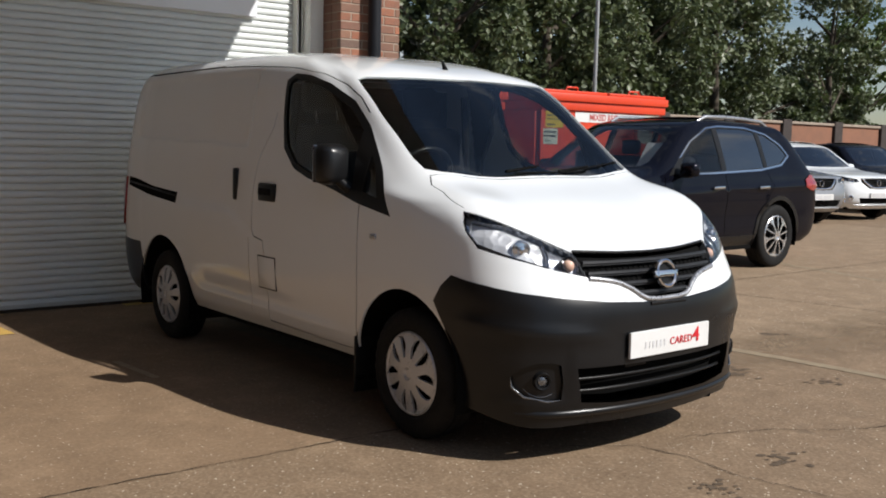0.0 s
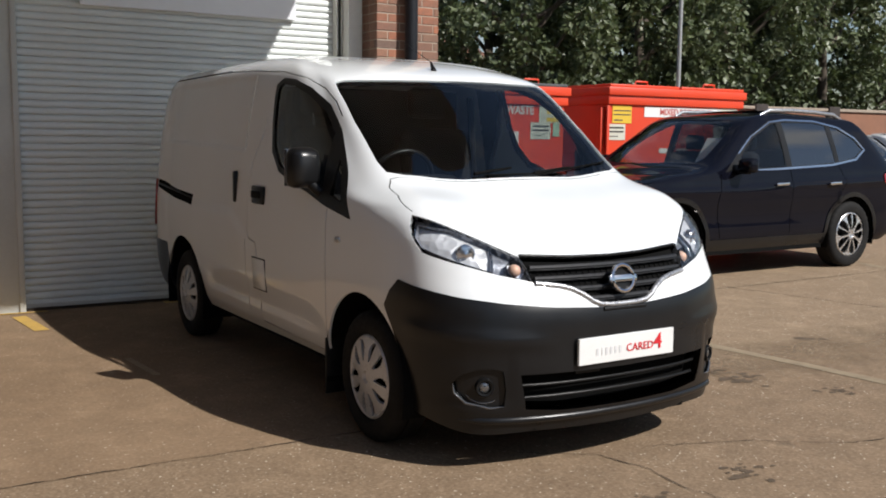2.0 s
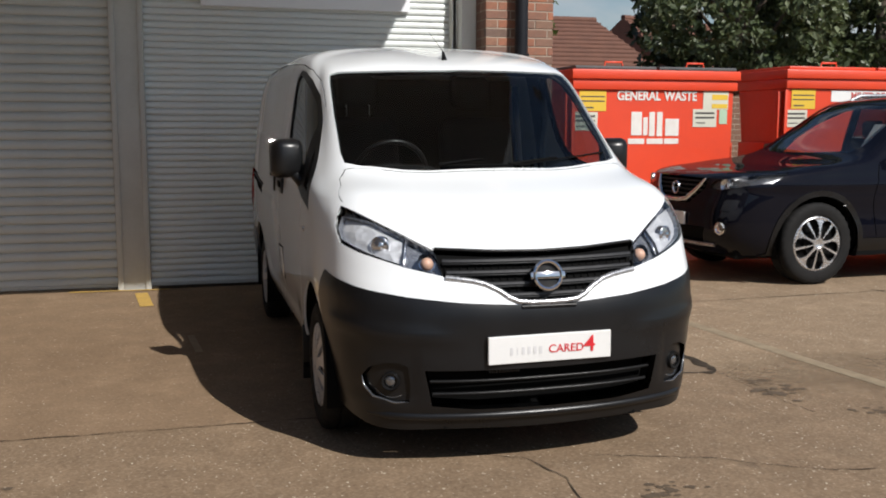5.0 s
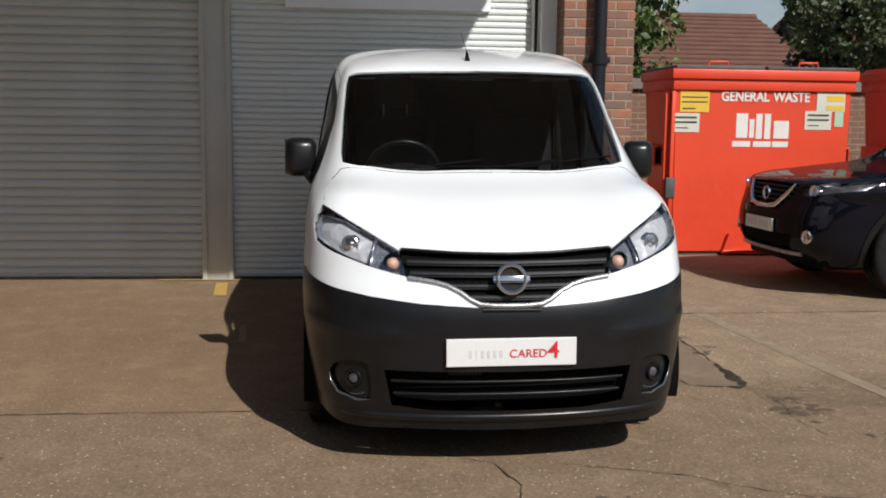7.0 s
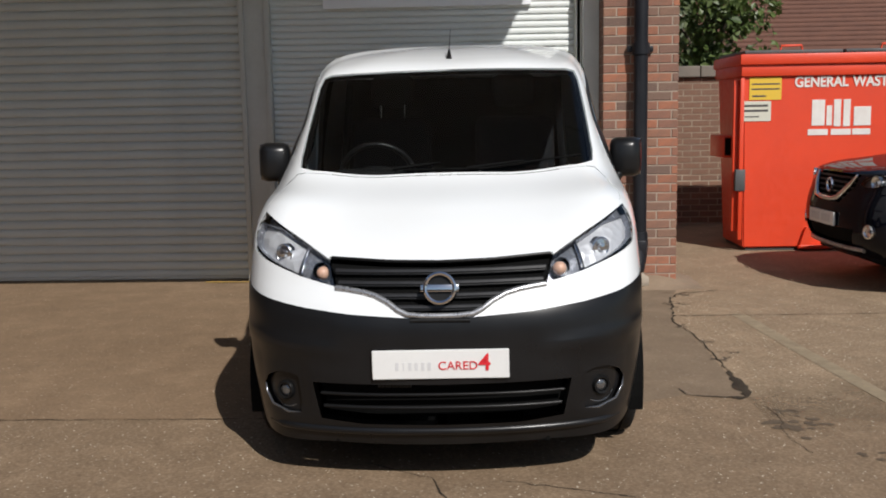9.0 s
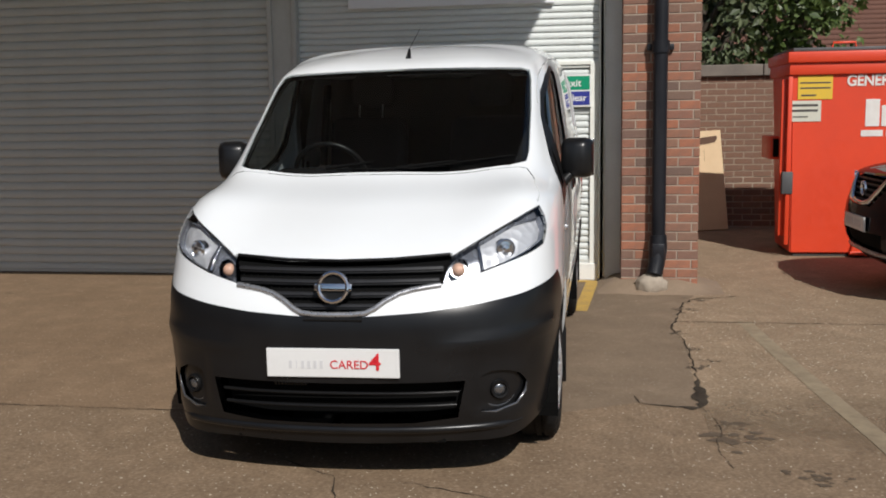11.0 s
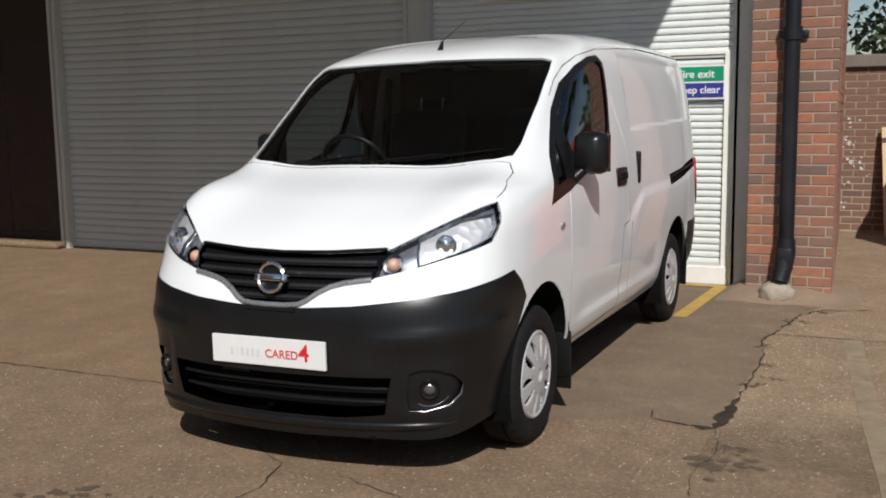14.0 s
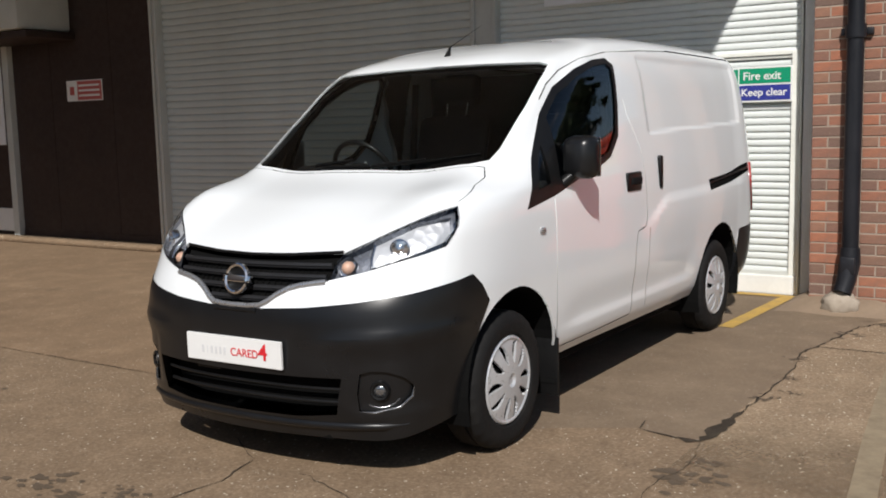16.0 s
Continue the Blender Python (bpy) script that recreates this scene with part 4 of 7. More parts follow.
VAN = van_skin()
LEAN = 0.010
arch_f = arc("s", 0.825, 0.30, 0.385, 190, -14, 22)
arch_r = arc("s", 3.53, 0.30, 0.40, 194, -14, 22)
FOG_WING = [(0.565, 0.440), (0.600, 0.452), (0.655, 0.450), (0.705, 0.425), (0.728, 0.385), (0.722, 0.345), (0.688, 0.306), (0.61, 0.289), (0.557, 0.294), (0.553, 0.36)]
o = VAN.outline
regions = [
    ("bonnet", o([("f", 0, 0.874), ("f", 0.2, 0.878), ("f", 0.43, 0.893), ("f", 0.57, 0.965), ("f", 0.67, 1.02), ("s", 0.52, 1.06), ("s", 0.70, 1.125),
                  ("t", 0.715, 0.80), ("t", 0.68, 0.862), ("t", 0.60, 0.838), ("t", 0.3, 0.80), ("t", 0.0, 0.79)])),
    ("bumper", o([("f", 0, 0.672), ("f", 0.13, 0.676), ("f", 0.35, 0.690), ("f", 0.55, 0.712), ("f", 0.68, 0.732), ("s", 0.40, 0.768), ("s", 0.50, 0.785), ("s", 0.555, 0.735), ("s", 0.60, 0.665),
                  ("s", 0.53, 0.56), ("s", 0.47, 0.42), ("s", 0.44, 0.30), ("s", 0.44, 0.232), ("f", 0.6, 0.185), ("f", 0.0, 0.175)])),
    ("windscreen", o([("t", 0.0, 0.805), ("t", 0.3, 0.815), ("t", 0.60, 0.855), ("f", 0.672, 1.215), ("f", 0.680, 1.26), ("f", 0.672, 1.45), ("f", 0.658, 1.60), ("f", 0.645, 1.648), ("f", 0.60, 1.660), ("f", 0.3, 1.668), ("f", 0.0, 1.670)])),
    ("front_door", o([("s", 1.195, 1.06), ("s", 1.195, 0.6), ("s", 1.22, 0.338), ("s", 1.6, 0.338), ("s", 2.10, 0.348), ("s", 2.115, 0.70), ("s", 2.14, 0.785), ("s", 2.24, 0.80), ("s", 2.27, 0.84),
                      ("s", 2.27, 1.05), ("s", 2.24, 1.22), ("s", 2.12, 1.40), ("s", 2.105, 1.48), ("s", 2.04, 1.60), ("s", 1.7, 1.5), ("s", 1.35, 1.3), ("s", 1.22, 1.15)])),
    ("window_frame", o([("s", 0.94, 1.00), ("s", 1.22, 1.045), ("s", 1.45, 1.10), ("s", 1.70, 1.145), ("s", 1.85, 1.19), ("s", 1.975, 1.29), ("s", 2.03, 1.45), ("s", 2.065, 1.655),
                        ("s", 2.0, 1.690), ("s", 1.85, 1.675), ("s", 1.66, 1.625), ("s", 1.45, 1.535), ("s", 1.29, 1.41), ("s", 1.10, 1.21)])),
    ("quarter_glass", o([("s", 1.06, 1.075), ("s", 1.185, 1.10), ("s", 1.20, 1.27), ("s", 1.15, 1.22)])),
    ("door_glass", o([("s", 1.275, 1.11), ("s", 1.45, 1.14), ("s", 1.70, 1.18), ("s", 1.84, 1.22), ("s", 1.95, 1.315), ("s", 2.0, 1.45), ("s", 2.03, 1.635), ("s", 1.99, 1.66), ("s", 1.85, 1.643), ("s", 1.66, 1.59), ("s", 1.46, 1.50), ("s", 1.32, 1.39)])),
    ("headlight", o([("f", 0.405, 0.788), ("f", 0.435, 0.886), ("f", 0.57, 0.960), ("f", 0.67, 1.012), ("s", 0.52, 1.052), ("s", 0.475, 0.98), ("s", 0.395, 0.905), ("f", 0.70, 0.870), ("f", 0.55, 0.822)])),
    ("grille", o([("f", 0, 0.878), ("f", 0.2, 0.882), ("f", 0.440, 0.896), ("f", 0.412, 0.786), ("f", 0.31, 0.776), ("f", 0.22, 0.750), ("f", 0.15, 0.705), ("f", 0.11, 0.684), ("f", 0, 0.682)])),
    ("lower_grille", o([("f", 0, 0.42), ("f", 0.50, 0.425), ("f", 0.47, 0.28), ("f", 0.30, 0.262), ("f", 0, 0.258)])),
    ("fog_recess", o([("f", a, b) for a, b in FOG_WING])),
    ("lamp_main", o([("f", 0.564, 0.834), ("f", 0.553, 0.88), ("f", 0.533, 0.932), ("f", 0.575, 0.954), ("f", 0.66, 0.998), ("s", 0.462, 1.012), ("s", 0.445, 0.965), ("s", 0.402, 0.925), ("f", 0.695, 0.880), ("f", 0.63, 0.855)])),
    ("lamp_signal", o(arc("f", 0.470, 0.844, 0.035, 0, 337.5, 15))),
    ("rear_bumper", o([("s", 3.93, 0.62), ("s", 4.22, 0.63), ("b", 0.70, 0.62), ("b", 0.0, 0.62), ("b", 0.0, 0.28), ("b", 0.6, 0.28), ("s", 4.2, 0.26), ("s", 3.86, 0.26)])),
    ("tail_light", o([("s", 4.16, 1.06), ("s", 4.30, 1.05), ("b", 0.77, 0.72), ("s", 4.24, 0.72), ("s", 4.19, 0.85)])),
    ("front_arch", o(arch_f + [("s", 1.2, 0.245), ("s", 0.45, 0.235)])),
    ("rear_arch", o(arch_r + [("s", 3.93, 0.245), ("s", 3.13, 0.245)])),
]
g = VAN.groove
GAP = 0.007
seams = [
    g([("s", 1.195, 1.035), ("s", 1.195, 0.6), ("s", 1.22, 0.34)], GAP),
    g([("s", 2.105, 1.48), ("s", 2.12, 1.40), ("s", 2.24, 1.22), ("s", 2.27, 1.05), ("s", 2.27, 0.84), ("s", 2.24, 0.80), ("s", 2.14, 0.785), ("s", 2.115, 0.70), ("s", 2.10, 0.36)], GAP),
    g([("s", 1.225, 0.335), ("s", 1.6, 0.335), ("s", 2.10, 0.345)], GAP),
    g([("s", 2.30, 0.79), ("s", 2.30, 0.36)], 0.005),
    g([("s", 1.33, 1.475), ("s", 1.42, 1.55), ("s", 1.55, 1.617), ("s", 1.75, 1.680), ("s", 2.05, 1.725), ("s", 2.5, 1.752), ("s", 2.9, 1.765), ("s", 4.05, 1.758)], 0.012),
    g([("s", 3.30, 0.965), ("s", 3.7, 0.985), ("s", 4.13, 1.030)], 0.062),
    g([("t", 0.0, 0.787), ("t", 0.3, 0.797), ("t", 0.60, 0.836), ("t", 0.676, 0.858), ("t", 0.712, 0.80), ("s", 0.70, 1.122), ("s", 0.53, 1.064)], 0.005),
]
regions += [("gap", s) for s in seams]
VAN.cut(regions, 0.024)
VAN.found["lamp_lens"] = np.concatenate([VAN.found[n] for n in ("headlight", "lamp_main", "lamp_signal")])


van = thing("panel_van", "clean white panel van with dark grey bumpers by the shutters", "van")


def van_panel(name, region, mat, side="both", out=0.0, skirt=0.012, label="", parent=None, where=None):
    return part(name, VAN.panel(region, side, out, skirt, LEAN, where, mat), None, parent or van, label)


low_front = lambda p: (p[:, 1] < 0.55) & (p[:, 2] < 0.32)
VAN.found["bumper_edge"] = VAN.found["shell"][low_front(VAN.at(*VAN.uv[VAN.found["shell"]].mean(1).T))]
VAN.found["shell"] = VAN.found["shell"][~low_front(VAN.at(*VAN.uv[VAN.found["shell"]].mean(1).T))]
VAN.found["lining"] = VAN.found["shell"]
islands = VAN.islands("shell")
VAN.found["bonnet"] = np.concatenate([VAN.found["bonnet"]] + [VAN.found[n] for n in islands[2:]])
body = van_panel("body_shell", "shell", WHITE)
van_panel("rear_valance", islands[1], PLASTIC, label="dark plastic edge under the bumper")
van_panel("bonnet", "bonnet", WHITE)
bumper = van_panel("front_bumper", "bumper", PLASTIC, out=0.003, skirt=0.03, label="matt dark grey plastic bumper")
van_panel("bumper_edge", "bumper_edge", PLASTIC, out=0.002, label="dark grey plastic lower edge", parent=bumper)
van_panel("rear_bumper", "rear_bumper", PLASTIC, out=0.004, skirt=0.02, label="dark grey plastic bumper")
screen = van_panel("windscreen", "windscreen", GLASS, out=-0.004, skirt=0)
screen.visible_shadow = False
van_panel("seam", "gap", VOID, out=-0.008, skirt=0)
van_panel("cabin_lining", "lining", CABIN, out=-0.035, skirt=0, where=lambda p: (p[:, 1] < 2.3) & (p[:, 1] > 0.75) & (p[:, 2] > 0.9) & (p[:, 2] < 1.74))
FOG_LENS = material("fog_lens", (0.22, 0.225, 0.235), 0.15, 0.8)
LAMP_DARK = worn("lamp_housing", (0.30, 0.315, 0.35), (0.16, 0.17, 0.20), 0.25, 30.0, 60.0, metal=0.55, bump=0.15)
FACETS = material("faceted_reflector", (0.60, 0.61, 0.63), 0.46, 0.40)
facet = node(FACETS, "TexVoronoi", Scale=22.0)
facet.feature = "F1"
link(FACETS, node(FACETS, "TexCoord").outputs["Object"], facet.inputs["Vector"])
relief(FACETS, facet.outputs["Distance"], 0.38, 0.02)
for s, q in (("left", 1), ("right", -1)):
    door = van_panel("front_door", "front_door", WHITE, s)
    van_panel("window_frame", "window_frame", BLACK, s, 0.001, 0.02)
    for region, name in (("door_glass", "door_window"), ("quarter_glass", "quarter_window")):
        pane = van_panel(name, region, SIDE_GLASS, s, -0.006, 0)
        pane.visible_shadow = False
    lamp = van_panel("headlight", "headlight", LAMP_DARK, s, -0.040, -0.036)
    van_panel("reflector", "lamp_main", FACETS, s, -0.030, 0.012, "faceted silver reflector", lamp)
    van_panel("signal_bowl", "lamp_signal", REFLECTOR, s, -0.030, 0.010, "silver indicator bowl", lamp)
    lens = van_panel("lens", "lamp_lens", LENS, s, -0.001, 0.0, "clear plastic lens", lamp)
    lens.visible_shadow = False
    at_lamp = lambda a, b, back, turn: Matrix.Translation(VAN.spot("f", a * q, b, -back) + Vector((0, 0, LEAN * a * q))) @ pose(0, 0, 0, 0, 0, -90 + turn * q)
    bm = bmesh.new()
    lathe(bm, [(0.001, 0.030), (0.014, 0.027), (0.017, 0.012), (0.030, 0.010), (0.036, 0.018), (0.040, 0.014), (0.040, -0.012), (0.001, -0.012)], 28)
    part("bulb_shield", bm, REFLECTOR, lamp, "round silver bulb shield", 40, at_lamp(0.640, 0.922, 0.032, 26))
    bm = bmesh.new()
    bmesh.ops.create_uvsphere(bm, u_segments=16, v_segments=10, radius=0.027)
    part("indicator", bm, AMBER, lamp, "amber bulb cover", 40, at_lamp(0.470, 0.844, 0.026, 18))
    bm = bmesh.new()
    tube(bm, [VAN.spot("f", x * q, z, -0.024) + Vector((0, 0, LEAN * x * q)) for x, z in ((0.532, 0.932), (0.552, 0.88), (0.563, 0.836))], 0.006, 8)
    part("divider", bm, CHROME, lamp, smooth=60)
    for k in range(5):
        bm = bmesh.new()
        y = 0.475 - 0.006 * k
        tube(bm, [Vector((q * p.x, p.y, p.z + LEAN * q * p.x)) for p in (VAN.spot("s", y - 0.004, 0.995 - 0.011 * k, -0.034), VAN.spot("s", y + 0.012, 1.005 - 0.011 * k, -0.030))], 0.0028, 6)
        part("lamp_rib", bm, REFLECTOR, lamp, smooth=60)
    van_panel("tail_light", "tail_light", RED_LENS, s, 0.012, 0.02)
    recess = van_panel("fog_lamp", "fog_recess", PLASTIC, s, -0.015, -0.017)
    fog_at = VAN.spot("f", 0.634 * q, 0.372, -0.020)
    bm = bmesh.new()
    lathe(bm, [(0.026, 0.020), (0.034, 0.022), (0.038, 0.016), (0.040, -0.03), (0.030, -0.03), (0.027, 0.004)], 28, closed=True)
    pod = Matrix.Translation((fog_at.x, fog_at.y, fog_at.z + LEAN * fog_at.x)) @ pose(0, 0, 0, 0, 0, -90 + 24 * q)
    part("fog_pod", bm, BLACK, recess, smooth=40, at=pod)
    bm = bmesh.new()
    lathe(bm, [(0.001, 0.017), (0.012, 0.016), (0.021, 0.012), (0.027, 0.006), (0.027, -0.01), (0.001, -0.01)], 28)
    part("fog_lens", bm, FOG_LENS, recess, "round clear fog lamp", 40, pod)
    lip = FOG_WING[4:9]
    for name, line, out, rad in (("fog_bezel", lip, 0.001, 0.0055), ("fog_lip", [(0.632 + 0.072 * math.cos(radians(a)), 0.368 + 0.062 * math.sin(radians(a))) for a in range(-140, -5, 15)], -0.018, 0.004)):
        bm = bmesh.new()
        tube(bm, [VAN.spot("f", x * q, z, out) + Vector((0, 0, LEAN * x * q)) for x, z in line], [0.001] + [rad] * (len(line) - 2) + [0.001], 8)
        part(name, bm, FOG_LENS, recess, smooth=60)
    # doors' handles, repeater
    side_x = lambda y, z, out: Vector((q * VAN.spot("s", y, z, out).x, y, z + LEAN * q * 0.84))
    p = side_x(2.10, 1.05, 0.0)
    hb = part("door_handle", boxed(-0.012, 0.012, -0.095, 0.095, -0.05, 0.05, bevel=0.011), BLACK, door, "black recessed door handle", 40, Matrix.Translation(p))
    part("grip", boxed(-0.008, 0.008, -0.05, 0.08, -0.016, 0.022, bevel=0.006), CABIN, hb, smooth=40, at=pose(q * 0.012, 0, 0))
    p = side_x(2.485, 1.08, 0.0)
    part("sliding_door_handle", boxed(-0.016, 0.016, -0.022, 0.022, -0.092, 0.092, bevel=0.012), BLACK, van, "upright black door handle", 40, Matrix.Translation(p))
    p = side_x(1.06, 0.90, 0.0)
    part("side_repeater", boxed(-0.010, 0.010, -0.024, 0.024, -0.013, 0.013, bevel=0.008), TRIM_SILVER, van, "small grey side indicator", 40, Matrix.Translation(p))
    p = side_x(3.72, 0.995, 0.0)
    part("door_rail", boxed(-0.006, 0.006, -0.41, 0.41, -0.006, 0.006, bevel=0.003), BLACK, van, "black sliding door rail", 40, Matrix.Translation((p.x - q * 0.004, p.y, p.z)) @ pose(0, 0, 0, 4.3, 0, 0))
    # mirror
    bm = bmesh.new()
    box(bm, -0.085, 0.085, -0.055, 0.055, -0.105, 0.105, bevel=0.04)
    for v in bm.verts:
        t = (v.co.y + 0.055) / 0.11
        v.co.x *= 0.80 + 0.20 * t
        v.co.z *= 0.84 + 0.16 * t
        v.co.x += 0.012 * q * t
    mirror = part("door_mirror", bm, PLASTIC, van, "dark grey plastic wing mirror", 60, pose(0.878 * q, 1.365, 1.215, 0, 0, -8 * q))
    part("mirror_glass", boxed(-0.072, 0.072, -0.003, 0.003, -0.09, 0.09, bevel=0.002), CHROME, mirror, at=pose(0.012 * q, 0.050, 0))
    bm = bmesh.new()
    tube(bm, [(0.76 * q, 1.29, 1.075), (0.82 * q, 1.32, 1.10), (0.87 * q, 1.36, 1.155)], [0.034, 0.028, 0.022], 10)
    part("mirror_arm", bm, BLACK, mirror, smooth=60, at=mirror.matrix_basis.inverted())
    # arch linings and mud flap
    for cy, r in ((0.825, 0.392), (3.53, 0.407)):
        bm = bmesh.new()
        rows = [[bm.verts.new((x * q, cy + r * math.cos(a), 0.30 + r * math.sin(a))) for x in (0.835 if cy < 1 else 0.84, 0.50)] for a in np.linspace(-0.3, math.pi + 0.3, 24)]
        for a, b in zip(rows, rows[1:]):
            bm.faces.new((a[0], a[1], b[1], b[0]))
        bm.faces.new([w[1] for w in rows])
        part("wheel_arch_lining", bm, VOID, van)
    part("mud_flap", boxed(0.655 * q if q > 0 else -0.84, 0.84 if q > 0 else -0.655, 1.205, 1.222, 0.125, 0.40, bevel=0.006), BLACK, van, "black rubber mud flap", 40)

# fuel flap low on the driver's side, by the door's edge
p, p_low, p_high = VAN.spot("s", 2.09, 0.612, 0.0), VAN.spot("s", 2.09, 0.53, 0.0), VAN.spot("s", 2.09, 0.70, 0.0)
flap_at = Matrix.Translation((-p.x, p.y, p.z - LEAN * p.x)) @ pose(0, 0, 0, 0, -math.degrees(math.atan2(p_high.x - p_low.x, 0.17)), 0)
flap = part("fuel_flap", boxed(-0.0035, 0.006, -0.094, 0.094, -0.086, 0.086, bevel=0.003), WHITE, van, "white fuel flap", 40, flap_at)
part("flap_gap", boxed(-0.0012, 0.004, -0.099, 0.099, -0.091, 0.091, bevel=0.001), VOID, flap)

GRILLE = worn("grille_plastic", (0.022, 0.022, 0.024), (0.015, 0.015, 0.016), 0.38, 8.0, 200.0, bump=0.0)
# radiator grille: dark backing, slats and lattice, chrome strip, badge
grille = van_panel("grille", "grille", VOID, out=-0.035, skirt=-0.020)
rim = lambda z: np.interp(z, [0.69, 0.705, 0.75, 0.776, 0.786, 0.884], [0.11, 0.15, 0.22, 0.31, 0.40, 0.425])
for z in (0.846, 0.802, 0.758, 0.716):
    bm = bmesh.new()
    w = rim(z) - 0.006
    pts = [VAN.spot("f", x, z + 0.010 * abs(x), -0.010) for x in spread(-w, w, 0.05)]
    for dz, rad in ((0.0, 0.0095), (-0.009, 0.008)):
        tube(bm, [p + Vector((0, 0.004 if dz else 0, dz + LEAN * p.x)) for p in pts], rad, 6)
    part("grille_slat", bm, GRILLE, grille, smooth=50)
bm = bmesh.new()
for i, x in enumerate(spread(-0.40, 0.40, 0.032)):
    hi = 0.868
    lo = float(np.interp(abs(x), [0, 0.11, 0.15, 0.22, 0.31, 0.40], [0.69, 0.692, 0.712, 0.756, 0.782, 0.79]))
    a, b = VAN.spot("f", x, hi, -0.028), VAN.spot("f", x, lo, -0.028)
    tube(bm, [a, b], 0.0022, 4)
part("grille_lattice", bm, VOID, grille, smooth=50)
bm = bmesh.new()
top = [(x, 0.878 + 0.004 * min(x / 0.2, 1) + 0.014 * max(0, (x - 0.2) / 0.24)) for x in spread(0.0, 0.43, 0.043)]
rail = [VAN.spot("f", -x, z, -0.005) for x, z in top[::-1]] + [VAN.spot("f", x, z, -0.005) for x, z in top[1:]]
tube(bm, [p + Vector((0, 0, LEAN * p.x)) for p in rail], 0.007, 8)
part("grille_surround", bm, BLACK, grille, smooth=60)
bm = bmesh.new()
strip = [(0.405, 0.784), (0.36, 0.779), (0.30, 0.770), (0.25, 0.757), (0.20, 0.732), (0.16, 0.704), (0.125, 0.688), (0.07, 0.683), (0.0, 0.682)]
path = [VAN.spot("f", -x, z, 0.001) for x, z in strip] + [VAN.spot("f", x, z, 0.001) for x, z in strip[-2::-1]]
tube(bm, [p + Vector((0, 0, LEAN * p.x)) for p in path], 0.0115, 8)
part("chrome_strip", bm, TRIM_SILVER, grille, "satin silver strip", 60)
bm = bmesh.new()
tube(bm, [(0.19 * c, 0.024, 0.666) for c in (-0.6, -0.2, 0.2, 0.6)], 0.010, 8)
part("bumper_notch", bm, BLACK, bumper, smooth=60)
badge = part("badge", boxed(-0.074, 0.074, -0.010, 0.008, -0.0145, 0.0145, bevel=0.004), CHROME, van, "round chrome badge with a plain bar", 40, pose(0, 0.045, 0.786, -14, 0, 0))
bm = bmesh.new()
lathe(bm, [(0.048, -0.004), (0.049, 0.010), (0.056, 0.014), (0.063, 0.010), (0.064, -0.004)], 40, closed=True)
part("badge_ring", bm, CHROME, badge, smooth=40, at=pose(0, 0.0, 0, 0, 0, -90))
bm = bmesh.new()
lathe(bm, [(0.001, -0.004), (0.05, -0.004), (0.05, -0.01), (0.001, -0.01)], 30)
part("badge_back", bm, BLACK, badge, smooth=40, at=pose(0, 0.0, 0, 0, 0, -90))

# lower intake
intake = van_panel("lower_intake", "lower_grille", VOID, out=-0.07, skirt=-0.040)
for z, r in ((0.372, 0.007), (0.318, 0.008)):
    bm = bmesh.new()
    w = float(np.interp(z, [0.28, 0.42], [0.462, 0.492]))
    pts = [VAN.spot("f", x, z, -0.030) for x in spread(-w, w, 0.06)]
    tube(bm, [p + Vector((0, 0, LEAN * p.x)) for p in pts], r, 8)
    part("intake_bar", bm, BLACK, intake, smooth=60)
bm = bmesh.new()
for x in spread(-0.24, -0.12, 0.0135):
    box(bm, x - 0.004, x + 0.004, 0.035, 0.05, 0.402, 0.424)
part("intake_vent", bm, PLASTIC, intake)
bm = bmesh.new()
xs = spread(-0.70, 0.70, 0.07)
tube(bm, [VAN.spot("f", x, 0.236 - 0.006 * math.cos(x * 2), 0.0) + Vector((0, 0, LEAN * x)) for x in xs], [0.006] + [0.016] * (len(xs) - 2) + [0.006], 10)
part("bumper_lip", bm, PLASTIC, bumper, smooth=60)

# show plate
plate = part("show_plate", boxed(-0.26, 0.26, -0.004, 0.010, -0.0555, 0.0555, bevel=0.003), PLATE_WHITE, van, "white show plate with red lettering", at=pose(0, 0, 0.502, 0, -0.6, 0))
face = lambda x, z: pose(x, -0.0065, z, 90, 0, 0)
lettering("plate_word", "CARED", 0.046, RED_INK, plate, face(0.066, -0.006), squeeze=1.02, depth=0.0008)
lettering("plate_numeral", "4", 0.092, RED_INK, plate, face(0.167, 0.004), squeeze=1.05, depth=0.0008, bold=0.001)
for i in range(6):
    part("plate_bar", boxed(-0.006 if i != 1 else -0.002, 0.006 if i != 1 else 0.002, -0.0006, 0.0006, -0.015, 0.015), GREY_INK, plate, at=pose(-0.165 + 0.0245 * i, -0.0050, -0.006))

